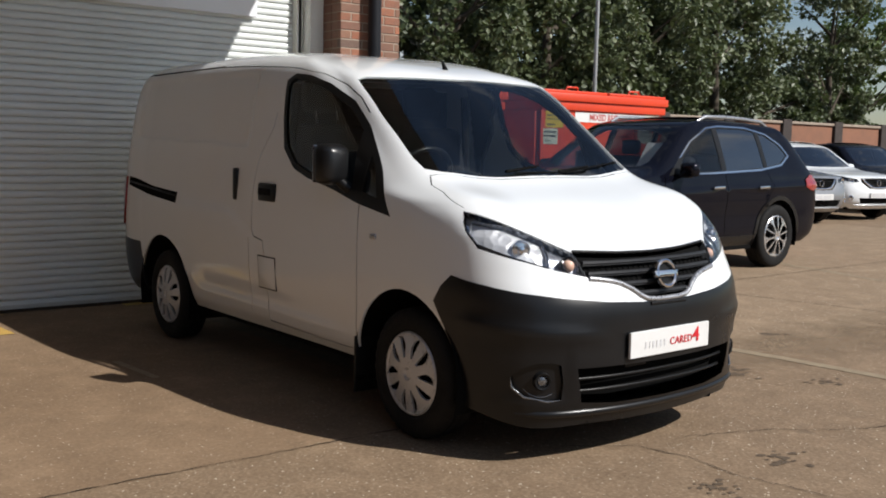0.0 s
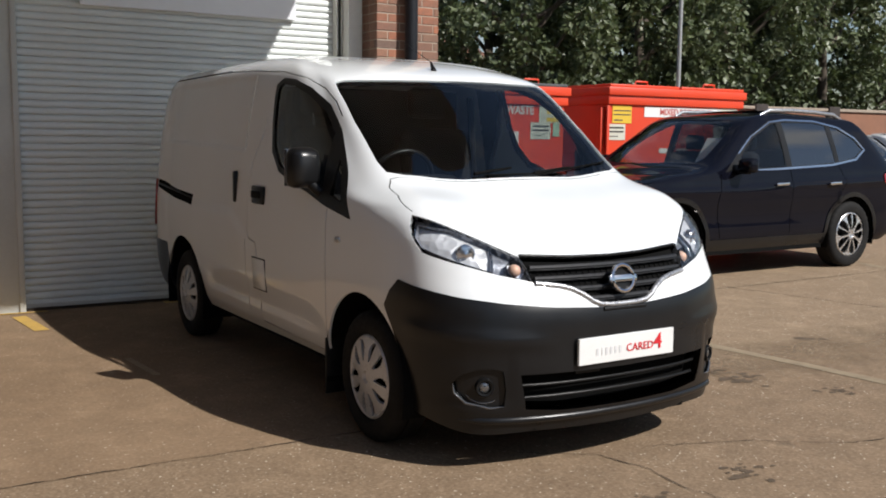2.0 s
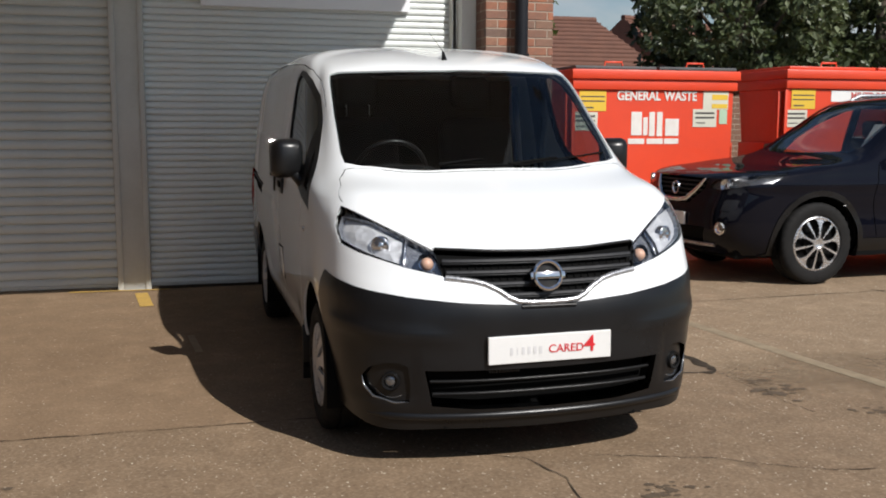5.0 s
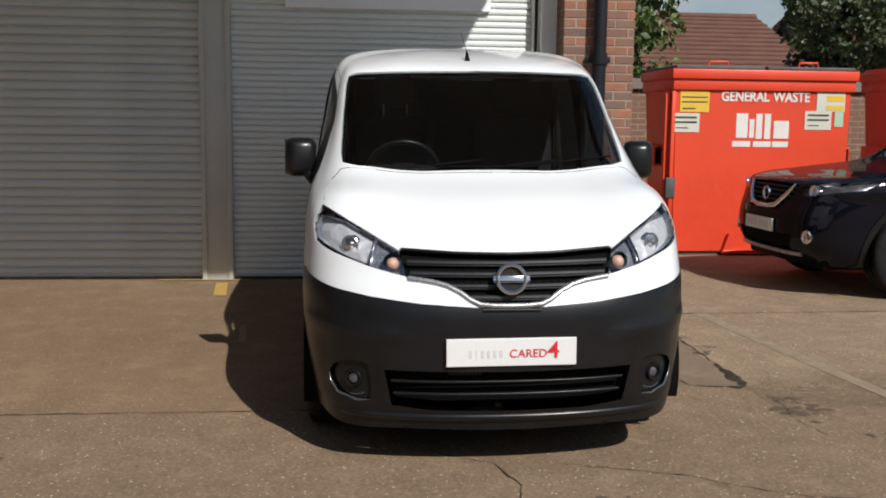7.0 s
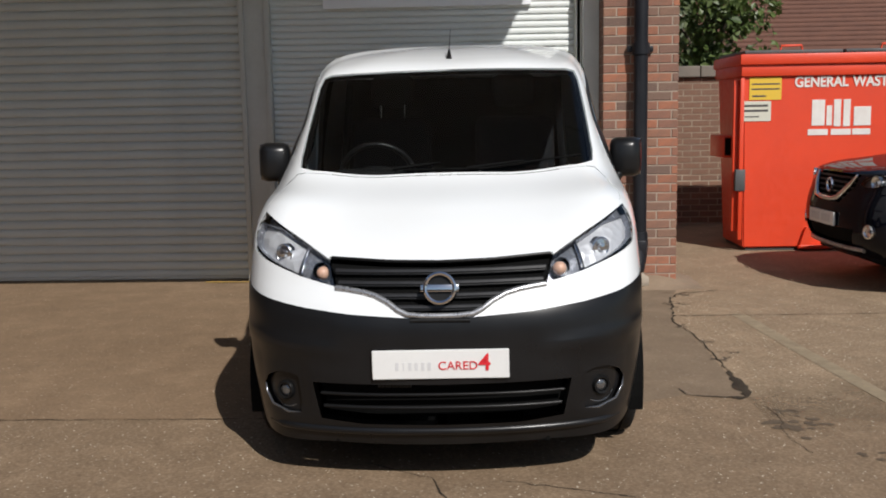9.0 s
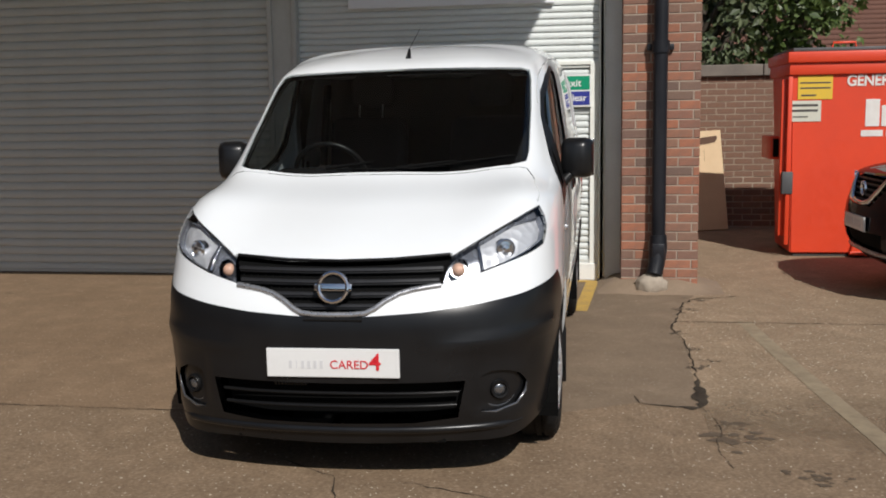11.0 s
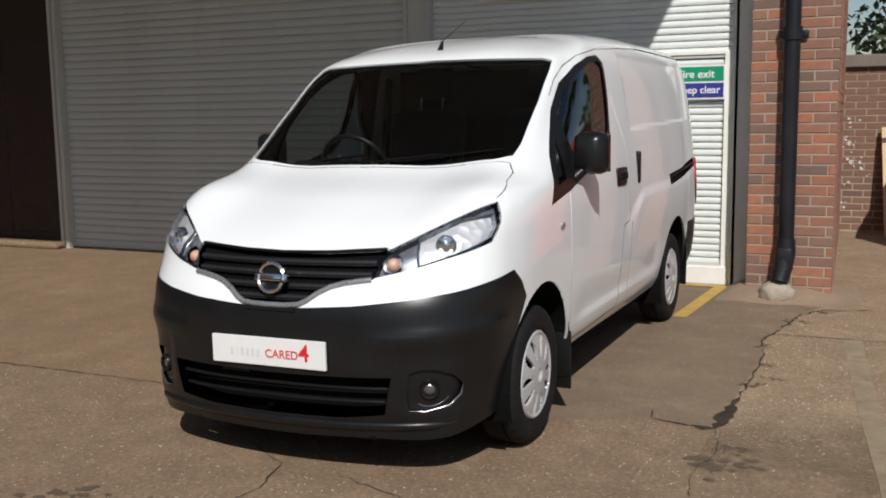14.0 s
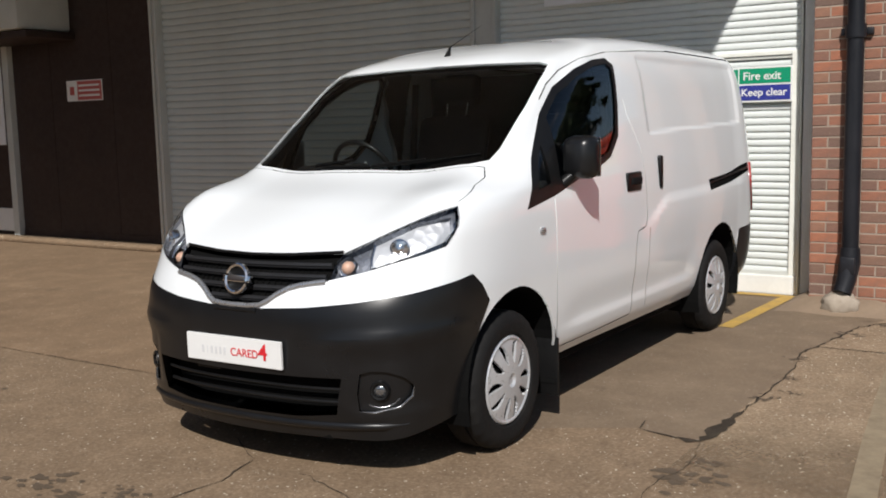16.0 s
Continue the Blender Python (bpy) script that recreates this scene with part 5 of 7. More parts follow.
# antenna and wipers
base = VAN.spot("t", 0.0, 1.64, 0.0)
bm = bmesh.new()
tube(bm, [base + Vector((0, -0.01, -0.005)), base + Vector((0, 0.006, 0.02)), base + Vector((0, 0.02, 0.045))], [0.016, 0.011, 0.006], 10)
aerial = part("aerial", bm, BLACK, van, "thin black roof aerial", 50)
bm = bmesh.new()
tube(bm, [base + Vector((0, 0.02, 0.045)), base + Vector((0, 0.33, 0.175))], [0.0024, 0.0012], 6)
part("aerial_rod", bm, BLACK, aerial)
for a, b, c in (((-0.24, 1.192), (-0.02, 1.212), (0.20, 1.196)), ((0.10, 1.192), (0.36, 1.214), (0.62, 1.248))):
    bm = bmesh.new()
    tube(bm, [VAN.spot("f", a[0], a[1], 0.008), VAN.spot("f", b[0], b[1], 0.016)], [0.009, 0.005], 6)
    wiper = part("wiper", bm, VOID, van, "black windscreen wiper", 50)
    bm = bmesh.new()
    tube(bm, [VAN.spot("f", a[0] + 0.05 + (c[0] - a[0] - 0.05) * t, a[1] - 0.004 + (c[1] - a[1]) * t, 0.006) for t in (0, 0.25, 0.5, 0.75, 1)], 0.0045, 6)
    part("wiper_blade", bm, VOID, wiper)

# chassis and cabin
# hidden trays reach forward to block sun leaking through the slit behind the bumper
part("undertray", boxed(-0.42, 0.42, 0.085, 0.27, 0.172, 0.25, bevel=0.008), VOID, van)
part("undertray", boxed(-0.62, 0.62, 0.205, 0.55, 0.172, 0.27, bevel=0.008), VOID, van)
part("underbody", boxed(-0.62, 0.62, 0.22, 4.22, 0.19, 0.34, bevel=0.03), VOID, van)
part("floor_pan", boxed(-0.74, 0.74, 1.25, 3.1, 0.24, 0.40), VOID, van)
part("bulkhead", boxed(-0.65, 0.65, 2.44, 2.48, 0.3, 1.66), CABIN, van)
bm = bmesh.new()
prism(bm, [(0.78, 0.80), (0.80, 1.13), (0.95, 1.145), (1.12, 1.14), (1.22, 1.08), (1.25, 0.80)], 1.44)
part("dashboard", bm, CABIN, van, smooth=50, at=Matrix(((0, 1, 0, -0.72), (1, 0, 0, 0), (0, 0, 1, 0), (0, 0, 0, 1))))
part("instrument_hood", boxed(-0.55, -0.20, 1.02, 1.22, 1.10, 1.185, bevel=0.03), CABIN, van, smooth=40)
wheel_at = pose(-0.36, 1.36, 1.135, -62, 0, 0)
bm = bmesh.new()
tube(bm, [(0.185 * math.cos(a), 0.185 * math.sin(a), 0) for a in np.linspace(0, 2 * math.pi, 33)], 0.014, 8, cap=False)
steering = part("steering_wheel", bm, BLACK, van, "black steering wheel", 60, wheel_at)
bm = bmesh.new()
box(bm, -0.18, 0.18, -0.025, 0.025, -0.03, -0.008, bevel=0.006)
box(bm, -0.06, 0.06, -0.07, 0.07, -0.04, 0.0, bevel=0.02)
tube(bm, [(0, 0, -0.02), (0, 0, -0.30)], 0.03, 8)
part("steering_hub", bm, CABIN, steering, smooth=40)
for x in (-0.36, 0.36):
    bm = bmesh.new()
    box(bm, -0.23, 0.23, 1.52, 2.02, 0.72, 0.90, bevel=0.06)
    seat = part("seat", bm, CLOTH, van, "dark cloth cab seat", 50, pose(x, 0, 0))
    part("backrest", boxed(-0.23, 0.23, -0.07, 0.07, 0.0, 0.60, bevel=0.055), CLOTH, seat, smooth=50, at=pose(0, 2.12, 0.84, -14, 0, 0))
    part("headrest", boxed(-0.13, 0.13, -0.045, 0.045, 0.0, 0.19, bevel=0.04), CLOTH, seat, smooth=50, at=pose(0, 2.32, 1.485, -8, 0, 0))
    for dx in (-0.07, 0.07) if x < 0 else ():
        bm = bmesh.new()
        tube(bm, [(dx, 2.265, 1.38), (dx, 2.29, 1.50)], 0.007, 8)
        part("headrest_post", bm, CHROME, seat, smooth=60)
for q in (1, -1):
    bm = bmesh.new()
    tube(bm, [(0.60 * q, 2.20, 1.62), (0.64 * q, 2.21, 1.2), (0.66 * q, 2.18, 0.8)], 0.022, 6)
    part("seat_belt", bm, CABIN, van, smooth=60)


# ---------------------------------------------------------------- road wheels
def tyre_mesh(radius, width, rim):
    """A tyre with blocked shoulders and grooves round the tread, its outer wall at x = 0."""
    w, r = width, radius
    prof = [(rim, -0.012), (rim + 0.012, 0.0), (rim + 0.05, 0.008), (r - 0.035, 0.004), (r - 0.012, -0.008), (r - 0.003, -0.022), (r, -0.045), (r, -0.056), (r - 0.009, -0.058), (r - 0.009, -0.066), (r, -0.068),
            (r, -w / 2 - 0.004), (r - 0.009, -w / 2 - 0.002), (r - 0.009, -w / 2 + 0.006), (r, -w / 2 + 0.008)]
    prof = prof[:13] + [(r, -w + 0.05), (r - 0.003, -w + 0.022), (r - 0.035, -w), (rim + 0.01, -w + 0.01)]
    bm = bmesh.new()
    n = 96
    rings = []
    for k in range(n):
        a = 2 * math.pi * k / n
        ring = []
        for j, (rr, x) in enumerate(prof):
            if j in (4, 5) and k % 3 == 0:
                rr -= 0.007
            ring.append(bm.verts.new((x, rr * math.cos(a), rr * math.sin(a))))
        rings.append(ring)
    for k in range(n):
        p, q = rings[k], rings[(k + 1) % n]
        for j in range(len(prof) - 1):
            bm.faces.new((p[j], p[j + 1], q[j + 1], q[j]))
    return mesh_of(bm, "tyre", TYRE, 30)


def cover_mesh(radius, slots, mat, inner=0.40, outer=0.90, half=6.0, gap=3.4, dome=0.022, sharp=0.5):
    """A pressed wheel trim with pairs of slots, or the spokes of an alloy wheel; its face towards +x."""
    bm = bmesh.new()
    n, rs = 480, [0.0, 0.10, 0.16, 0.22, 0.30, 0.40, 0.47, 0.55, 0.63, 0.71, 0.79, 0.86, 0.90, 0.94, 0.97, 1.0]
    height = lambda t: dome * (1 - t * t) - (0.010 if t < 0.16 else 0) + (0.006 if 0.93 < t < 0.99 else 0)
    rows = [[bm.verts.new((height(t), radius * t * math.cos(2 * math.pi * k / n), radius * t * math.sin(2 * math.pi * k / n))) for k in range(n)] for t in rs[1:]]
    mid = bm.verts.new((height(0), 0, 0))
    for k in range(n):
        bm.faces.new((mid, rows[0][k], rows[0][(k + 1) % n]))
    for i in range(len(rows) - 1):
        t = (rs[i + 1] + rs[i + 2]) / 2
        for k in range(n):
            a = (360 * (k + 0.5) / n) % (360 / slots) - 180 / slots
            swell = math.sin(math.pi * min(max((t - inner) / (outer - inner), 0), 1)) ** sharp
            g = gap * (1.25 - 0.5 * t)
            if inner < t < outer and g < abs(a) < g + 2 * half * swell:
                continue
            bm.faces.new((rows[i][k], rows[i + 1][k], rows[i + 1][(k + 1) % n], rows[i][(k + 1) % n]))
    bmesh.ops.recalc_face_normals(bm, faces=bm.faces)
    bmesh.ops.solidify(bm, geom=list(bm.faces), thickness=0.012)
    return mesh_of(bm, "wheel_trim", mat, 35)


def disc_mesh(radius, mat):
    bm = bmesh.new()
    lathe(bm, [(0.001, -0.02), (radius * 0.5, -0.02), (radius * 0.55, -0.045), (radius, -0.045), (radius, -0.06), (0.001, -0.06)], 32)
    return mesh_of(bm, "wheel_disc", mat, 30)


WHEEL_SILVER = worn("wheel_silver", (0.58, 0.59, 0.61), (0.50, 0.50, 0.51), 0.32, 9.0, 140.0, metal=0.35, bump=0.0)
van_tyre, van_trim, van_disc = tyre_mesh(0.297, 0.175, 0.19), cover_mesh(0.190, 5, WHEEL_SILVER, inner=0.36, outer=0.93, half=7.4, gap=11.6), disc_mesh(0.19, VOID)
for q in (1, -1):
    for y, a in ((0.79, 20), (3.515, 48)):
        hub = part("wheel", van_tyre, None, van, "black tyre with a silver trim", at=pose(0.822 * q, y, 0.297, a, 0, 0 if q > 0 else 180))
        part("wheel_trim", van_trim, None, hub, "silver plastic wheel trim", at=pose(-0.008, 0, 0))
        part("wheel_disc", van_disc, None, hub)
# ---------------------------------------------------------------- the yard beyond
BIN_RED = worn("bin_red", (0.72, 0.060, 0.018), (0.60, 0.050, 0.018), 0.45, 1.6, 40.0, bump=0.06)
BIN_DARK = worn("bin_lid", (0.05, 0.052, 0.055), (0.10, 0.10, 0.10), 0.6, 3.0, 60.0)
LABEL_YELLOW = worn("label_yellow", (0.72, 0.46, 0.03), (0.62, 0.42, 0.06), 0.5, 8.0, 70.0, bump=0.0)
LABEL_PALE = worn("label_pale", (0.62, 0.60, 0.50), (0.52, 0.52, 0.44), 0.5, 8.0, 70.0, bump=0.0)
LABEL_GREEN = worn("label_green", (0.42, 0.56, 0.40), (0.36, 0.5, 0.36), 0.5, 8.0, 70.0, bump=0.0)
BIN_WHITE = worn("bin_lettering", (0.74, 0.72, 0.68), (0.62, 0.56, 0.52), 0.5, 9.0, 70.0, bump=0.0)
INK = material("dark_ink", (0.06, 0.055, 0.05), 0.6)


def big_bin(at, w, h, lid_mat, label):
    """A steel front-loader bin with a ribbed rim, fork sleeves, feet and a flat lid."""
    b = thing("waste_bin", label, "bin", "bins by the wall", at)
    d = 1.02
    bm = bmesh.new()
    v = [[bm.verts.new((x, y, z)) for x, y, z in ((0.05, 0, 0.035), (w - 0.05, 0, 0.035), (w - 0.02, 0, h - 0.26), (0.02, 0, h - 0.26))],
         [bm.verts.new((x, y, z)) for x, y, z in ((0.05, d * 0.8, 0.035), (w - 0.05, d * 0.8, 0.035), (w - 0.02, d, h - 0.26), (0.02, d, h - 0.26))]]
    f, k = v
    bm.faces.new(f)
    bm.faces.new(k[::-1])
    for i in range(4):
        j = (i + 1) % 4
        bm.faces.new((f[i], k[i], k[j], f[j]))
    bmesh.ops.bevel(bm, geom=list(bm.edges), offset=0.012, segments=2, affect="EDGES")
    part("tank", bm, BIN_RED, b, smooth=40)
    part("rim", boxed(-0.01, w + 0.01, -0.035, d + 0.03, h - 0.27, h - 0.15, bevel=0.012), BIN_RED, b, smooth=40)
    part("rim", boxed(-0.03, w + 0.03, -0.065, d + 0.05, h - 0.155, h - 0.05, bevel=0.014), BIN_RED, b, smooth=40)
    for i in range(2):
        x0, x1 = (0.02, w / 2 - 0.01) if i == 0 else (w / 2 + 0.01, w - 0.02)
        lid = part("lid", boxed(x0, x1, -0.03, d + 0.02, h - 0.05, h - 0.012, bevel=0.01), lid_mat, b, smooth=40, at=pose(0, 0, 0, 0.6 * i, 0, 0))
        bm = bmesh.new()
        tube(bm, [((x0 + x1) / 2 + dx, 0.06, h + dz) for dx, dz in ((-0.11, -0.02), (-0.10, 0.035), (0.10, 0.035), (0.11, -0.02))], 0.012, 8)
        part("lid_handle", bm, BIN_RED if lid_mat is BIN_DARK else lid_mat, lid, smooth=60)
    for x in (0.08, w - 0.22):
        part("corner_post", boxed(x - 0.09, x - 0.05, -0.016, 0.01, 0.12, h - 0.28, bevel=0.004), BIN_RED, b, smooth=40) if x < 1 else None
    for x in (-0.12, w):
        sl = part("fork_sleeve", boxed(x, x + 0.12, 0.22, d - 0.25, 0.95, 1.18, bevel=0.012), BIN_RED, b, smooth=40)
        part("sleeve_mouth", boxed(x + 0.02, x + 0.10, 0.213, 0.225, 0.975, 1.155), VOID, sl)
    part("side_rib", boxed(-0.06, 0.02, 0.05, 0.13, 0.2, h - 0.3, bevel=0.01), BIN_RED, b, smooth=40)
    part("latch", boxed(-0.05, 0.055, -0.03, 0.03, 0.62, 0.84, bevel=0.012), BIN_DARK, b, "grey steel latch", 40)
    for x in (0.62, 1.16):
        bm = bmesh.new()
        prism(bm, [(-0.02, 0.02), (0.10, 0.02), (0.10, 0.24), (0.05, 0.24)], 0.05)
        part("foot_bracket", bm, BIN_RED, b, at=pose(x, -0.06, 0))
    part("skid", boxed(0.08, w - 0.08, 0.03, d * 0.78, 0.0, 0.034, bevel=0.01), BIN_DARK, b)
    part("lip", boxed(0.60, 1.28, -0.07, 0.0, 0.02, 0.06, bevel=0.006), BIN_RED, b)

    def tag(name, x, z, ww, hh, mat, label, bars=(), ink=INK):
        t = part(name, boxed(-ww / 2, ww / 2, -0.004, 0.0, -hh / 2, hh / 2), mat, b, label, at=pose(x, -0.003, z))
        for bx, bz, bw, bh in bars:
            part("text_bar", boxed(bx - bw / 2, bx + bw / 2, -0.006, -0.0035, bz - bh / 2, bz + bh / 2), ink, t)
    tag("yellow_label", 0.24, h - 0.39, 0.32, 0.225, LABEL_YELLOW, "yellow warning label", ((0, 0.045, 0.28, 0.014), (0, -0.005, 0.28, 0.014), (-0.06, -0.075, 0.14, 0.016)))
    tag("pale_label", 0.15, h - 0.615, 0.30, 0.20, LABEL_PALE, "pale notice label", ((0, 0.055, 0.24, 0.022), (0, 0.005, 0.24, 0.022), (-0.04, -0.055, 0.14, 0.012)))
    tag("yellow_label", w - 0.25, h - 0.37, 0.32, 0.215, LABEL_PALE, "pale label with yellow and red bands", ((0.05, 0.03, 0.20, 0.06), (0.05, -0.07, 0.20, 0.05)), LABEL_YELLOW)
    tag("pale_label", w - 0.385, h - 0.575, 0.30, 0.20, LABEL_PALE, "pale notice label", ((0, 0.055, 0.24, 0.022), (0, 0.005, 0.24, 0.022), (-0.05, -0.055, 0.12, 0.012)))
    tag("green_label", w - 0.15, h - 0.56, 0.10, 0.16, LABEL_GREEN, "small green label")
    return b


GENERAL = big_bin(pose(2.79, 6.58, 0, 0, 0, 0.6), 2.01, 2.04, BIN_DARK, "large red steel waste bin with a grey lid")
words("bin_lettering", "GENERAL WASTE", 0.145, BIN_WHITE, GENERAL, pose(1.025, -0.006, 1.705, 90, 0, 0), depth=0.002, squeeze=0.86, bold=0.004)
# white trade mark as plain shapes, and a row of bars for the number under it
for x, w0, z, hh in ((0.775, 0.13, 1.40, 0.26), (0.885, 0.055, 1.37, 0.20), (0.965, 0.07, 1.395, 0.27), (1.06, 0.07, 1.395, 0.27), (1.215, 0.17, 1.36, 0.19)):
    part("trade_mark", boxed(x - w0 / 2, x + w0 / 2, -0.006, -0.001, z - hh / 2, z + hh / 2, bevel=0.002), BIN_WHITE, GENERAL)
for x, w0 in ((0.775, 0.20), (1.005, 0.20), (1.21, 0.18)):
    part("number_bar", boxed(x - w0 / 2, x + w0 / 2, -0.006, -0.001, 1.175, 1.235), BIN_WHITE, GENERAL)
MIXED = big_bin(pose(5.47, 6.62, 0, 0, 0, 0.6), 2.42, 2.08, BIN_RED, "large red steel recycling bin with a red lid")
t = part("white_panel", boxed(0.62, 2.1, -0.006, 0.0, 1.665, 1.795), SIGN_WHITE, MIXED, "white panel with red words")
words("bin_lettering", "MIXED RECYCLING", 0.115, SIGN_RED, t, pose(1.36, -0.0085, 1.73, 90, 0, 0), depth=0.001, squeeze=0.95, bold=0.003)
for x, w0 in ((1.0, 0.20), (1.3, 0.20)):
    part("number_bar", boxed(x - w0 / 2, x + w0 / 2, -0.006, -0.001, 1.20, 1.26), BIN_WHITE, MIXED)

# cardboard leaning on the yard wall
CARD = worn("cardboard", (0.64, 0.48, 0.30), (0.54, 0.39, 0.235), 0.9, 4.0, 60.0, bump=0.1)
CUT = material("torn_card", (0.10, 0.055, 0.035), 0.9)
card = thing("cardboard_box", "flattened brown cardboard box leaning on the wall", "box", at=pose(2.065, 8.74, 0.0, -15, -2.5, 6))
part("board", boxed(0, 0.455, 0, 0.05, 0.0, 1.235, bevel=0.006), CARD, card)
bm = bmesh.new()
prism(bm, [(0.0, 1.055), (0.26, 1.065), (0.38, 1.085), (0.405, 1.125), (0.405, 1.165), (0.15, 1.145), (0.08, 1.12), (0.0, 1.11)], 0.004)
part("cut_out", bm, CUT, card, "dark torn hand hole", at=pose(0, -0.004, 0))
part("fold", boxed(0.235, 0.238, -0.002, 0.0, 0.86, 1.0), CUT, card)

# drain pipe on the brick pier
PIPE = worn("black_iron", (0.008, 0.009, 0.012), (0.018, 0.018, 0.022), 0.4, 5.0, 80.0, bump=0.08, spec=0.3)
pipe = thing("drain_pipe", "black cast iron drain pipe down the brick pier", "pipe")
bm = bmesh.new()
tube(bm, [(1.452, 4.49, 3.9), (1.452, 4.49, 0.42)], 0.056, 20)
part("pipe", bm, PIPE, pipe, smooth=60)
bm = bmesh.new()
tube(bm, [(1.452, 4.49, 0.46), (1.452, 4.485, 0.36), (1.44, 4.455, 0.24), (1.42, 4.42, 0.15)], [0.066, 0.072, 0.066, 0.062], 16)
part("shoe", bm, PIPE, pipe, smooth=60)
for z in (1.94, 3.3):
    bm = bmesh.new()
    tube(bm, [(1.452, 4.49, z - 0.045), (1.452, 4.49, z + 0.045)], 0.068, 20)
    cl = part("collar", bm, PIPE, pipe, smooth=40)
    for s in (-1, 1):
        part("ear", boxed(1.452 + s * 0.075 - 0.03, 1.452 + s * 0.075 + 0.03, 4.525, 4.565, z - 0.025, z + 0.025, bevel=0.006), PIPE, cl, smooth=40)
part("rodding_plate", boxed(1.40, 1.50, 4.405, 4.44, 0.28, 0.40, bevel=0.012), PIPE, pipe, smooth=40)
bm = bmesh.new()
bmesh.ops.create_icosphere(bm, subdivisions=3, radius=1.0)
for v in bm.verts:
    n = noise.noise(v.co * 2.3) * 0.22
    v.co = Vector((v.co.x * 0.125 * (1 + n), v.co.y * 0.085 * (1 + n), max(v.co.z, -0.6) * 0.10 * (1 + n) + 0.03))
LUMP = worn("mortar_lump", (0.40, 0.34, 0.27), (0.26, 0.215, 0.17), 0.95, 12.0, 60.0, bump=0.5)
solid("concrete_lump", bm, LUMP, "rough pale lump of concrete at the pipe's foot", "concrete", smooth=60, at=pose(1.40, 4.45, 0.028))

# lamp column behind the bins
POST = worn("galvanised_steel", (0.42, 0.43, 0.43), (0.34, 0.35, 0.35), 0.45, 4.0, 60.0, metal=0.6)
lamp = thing("lamp_column", "tall thin grey steel lamp column", "lamp post")
bm = bmesh.new()
tube(bm, [(9.38, 9.42, 0.0), (9.38, 9.42, 1.0)], 0.06, 14)
part("base_sleeve", bm, POST, lamp, smooth=60)
bm = bmesh.new()
tube(bm, [(9.38, 9.42, 0.95), (9.38, 9.42, 8.0)], [0.038, 0.03], 12)
part("shaft", bm, POST, lamp, smooth=60)
# ---------------------------------------------------------------- parked cars
def car_skin(length, width, height, hood=0.98, cowl=1.30, roof=2.05, tail=0.82):
    """The skin of a crossover: a bluff nose, a raked screen and a rounded tail."""
    L, W, H = length, width / 2, height / 1.71
    fy = [0.16, 0.05, 0.02, 0.03, 0.07, 0.14, 0.60, cowl, cowl + 0.42, roof, roof + 0.35, roof + 0.75, roof + 1.1]
    fz = [0.26 * H, 0.38 * H, 0.52 * H, 0.66 * H, 0.80 * H, hood * H * 0.965, hood * H * 1.045, 1.12 * H, 1.38 * H, 1.60 * H, 1.665 * H, 1.69 * H, 1.695 * H]
    sx = [0.90 * W, 0.955 * W, 0.985 * W, 0.995 * W, W, 0.995 * W, 0.98 * W, 0.955 * W, 0.855 * W, 0.745 * W, 0.66 * W, 0.40 * W, 0.0]
    sz = [0.27 * H, 0.36 * H, 0.50 * H, 0.66 * H, 0.80 * H, 0.93 * H, 1.02 * H, 1.11 * H, 1.37 * H, 1.60 * H, 1.665 * H, 1.70 * H, 1.71 * H]
    ry = [L - 0.14, L - 0.03, L, L - 0.005, L - 0.01, L - 0.03, L - 0.06, L - 0.12, L - 0.30, L - 0.50, L - 0.62, L - 0.85, L - 1.1]
    cols = [[(0.0, y, z) for y, z in zip(fy, fz)]]
    cols.append([(x * 0.5, y + 0.03, z) for x, y, z in zip(sx, fy, fz)])
    cols.append([(x * 0.84, y + 0.16 if i < 7 else y + 0.10, z) for i, (x, y, z) in enumerate(zip(sx, fy, fz))])
    y3 = [0.52, 0.48, 0.46, 0.46, 0.48, 0.55, 0.95, cowl + 0.18, cowl + 0.58, roof + 0.16, roof + 0.45, roof + 0.8, roof + 1.12]
    cols.append([(x * 0.97, y, z * 0.5 + z2 * 0.5) for x, y, z, z2 in zip(sx, y3, sz, fz)])
    y4 = [1.15, 1.15, 1.15, 1.15, 1.15, 1.2, 1.45, cowl + 0.45, cowl + 0.85, roof + 0.40, roof + 0.62, roof + 0.9, roof + 1.15]
    cols.append([(x, y, z) for x, y, z in zip(sx, y4, sz)])
    cols.append([(x, 0.60 * L, z) for x, z in zip(sx, sz)])
    cols.append([(x * 0.985, min(0.82 * L, y - 0.25), z - 0.01 * max(0, i - 7)) for i, (x, y, z) in enumerate(zip(sx, ry, sz))])
    cols.append([(x * 0.93, y - 0.10, z - 0.02 * max(0, i - 7)) for i, (x, y, z) in enumerate(zip(sx, ry, sz))])
    cols.append([(x * 0.60, y - 0.01, z - 0.025 * max(0, i - 7) * 0.5) for i, (x, y, z) in enumerate(zip(sx, ry, sz))])
    cols.append([(0.0, y, z - 0.01 * max(0, i - 7)) for i, (y, z) in enumerate(zip(ry, sz))])

    def push(p):
        """Swage line and flared arches."""
        y, z = p[:, 1], p[:, 2] / H
        side = np.clip((p[:, 0] - 0.6 * W) / (0.2 * W), 0, 1)
        swage = np.exp(-((z - 0.90 - 0.02 * (y - 2)) / 0.035) ** 2) * 0.016
        tuck = -np.exp(-((z - 0.62) / 0.13) ** 2) * 0.022 * ((y > 1.2) & (y < 3.4))
        return side * (swage + tuck)
    us = [0, 0.45, 0.80, 1.12, 1.75, 2.9, 3.9, 4.5, 4.8, 5.3]
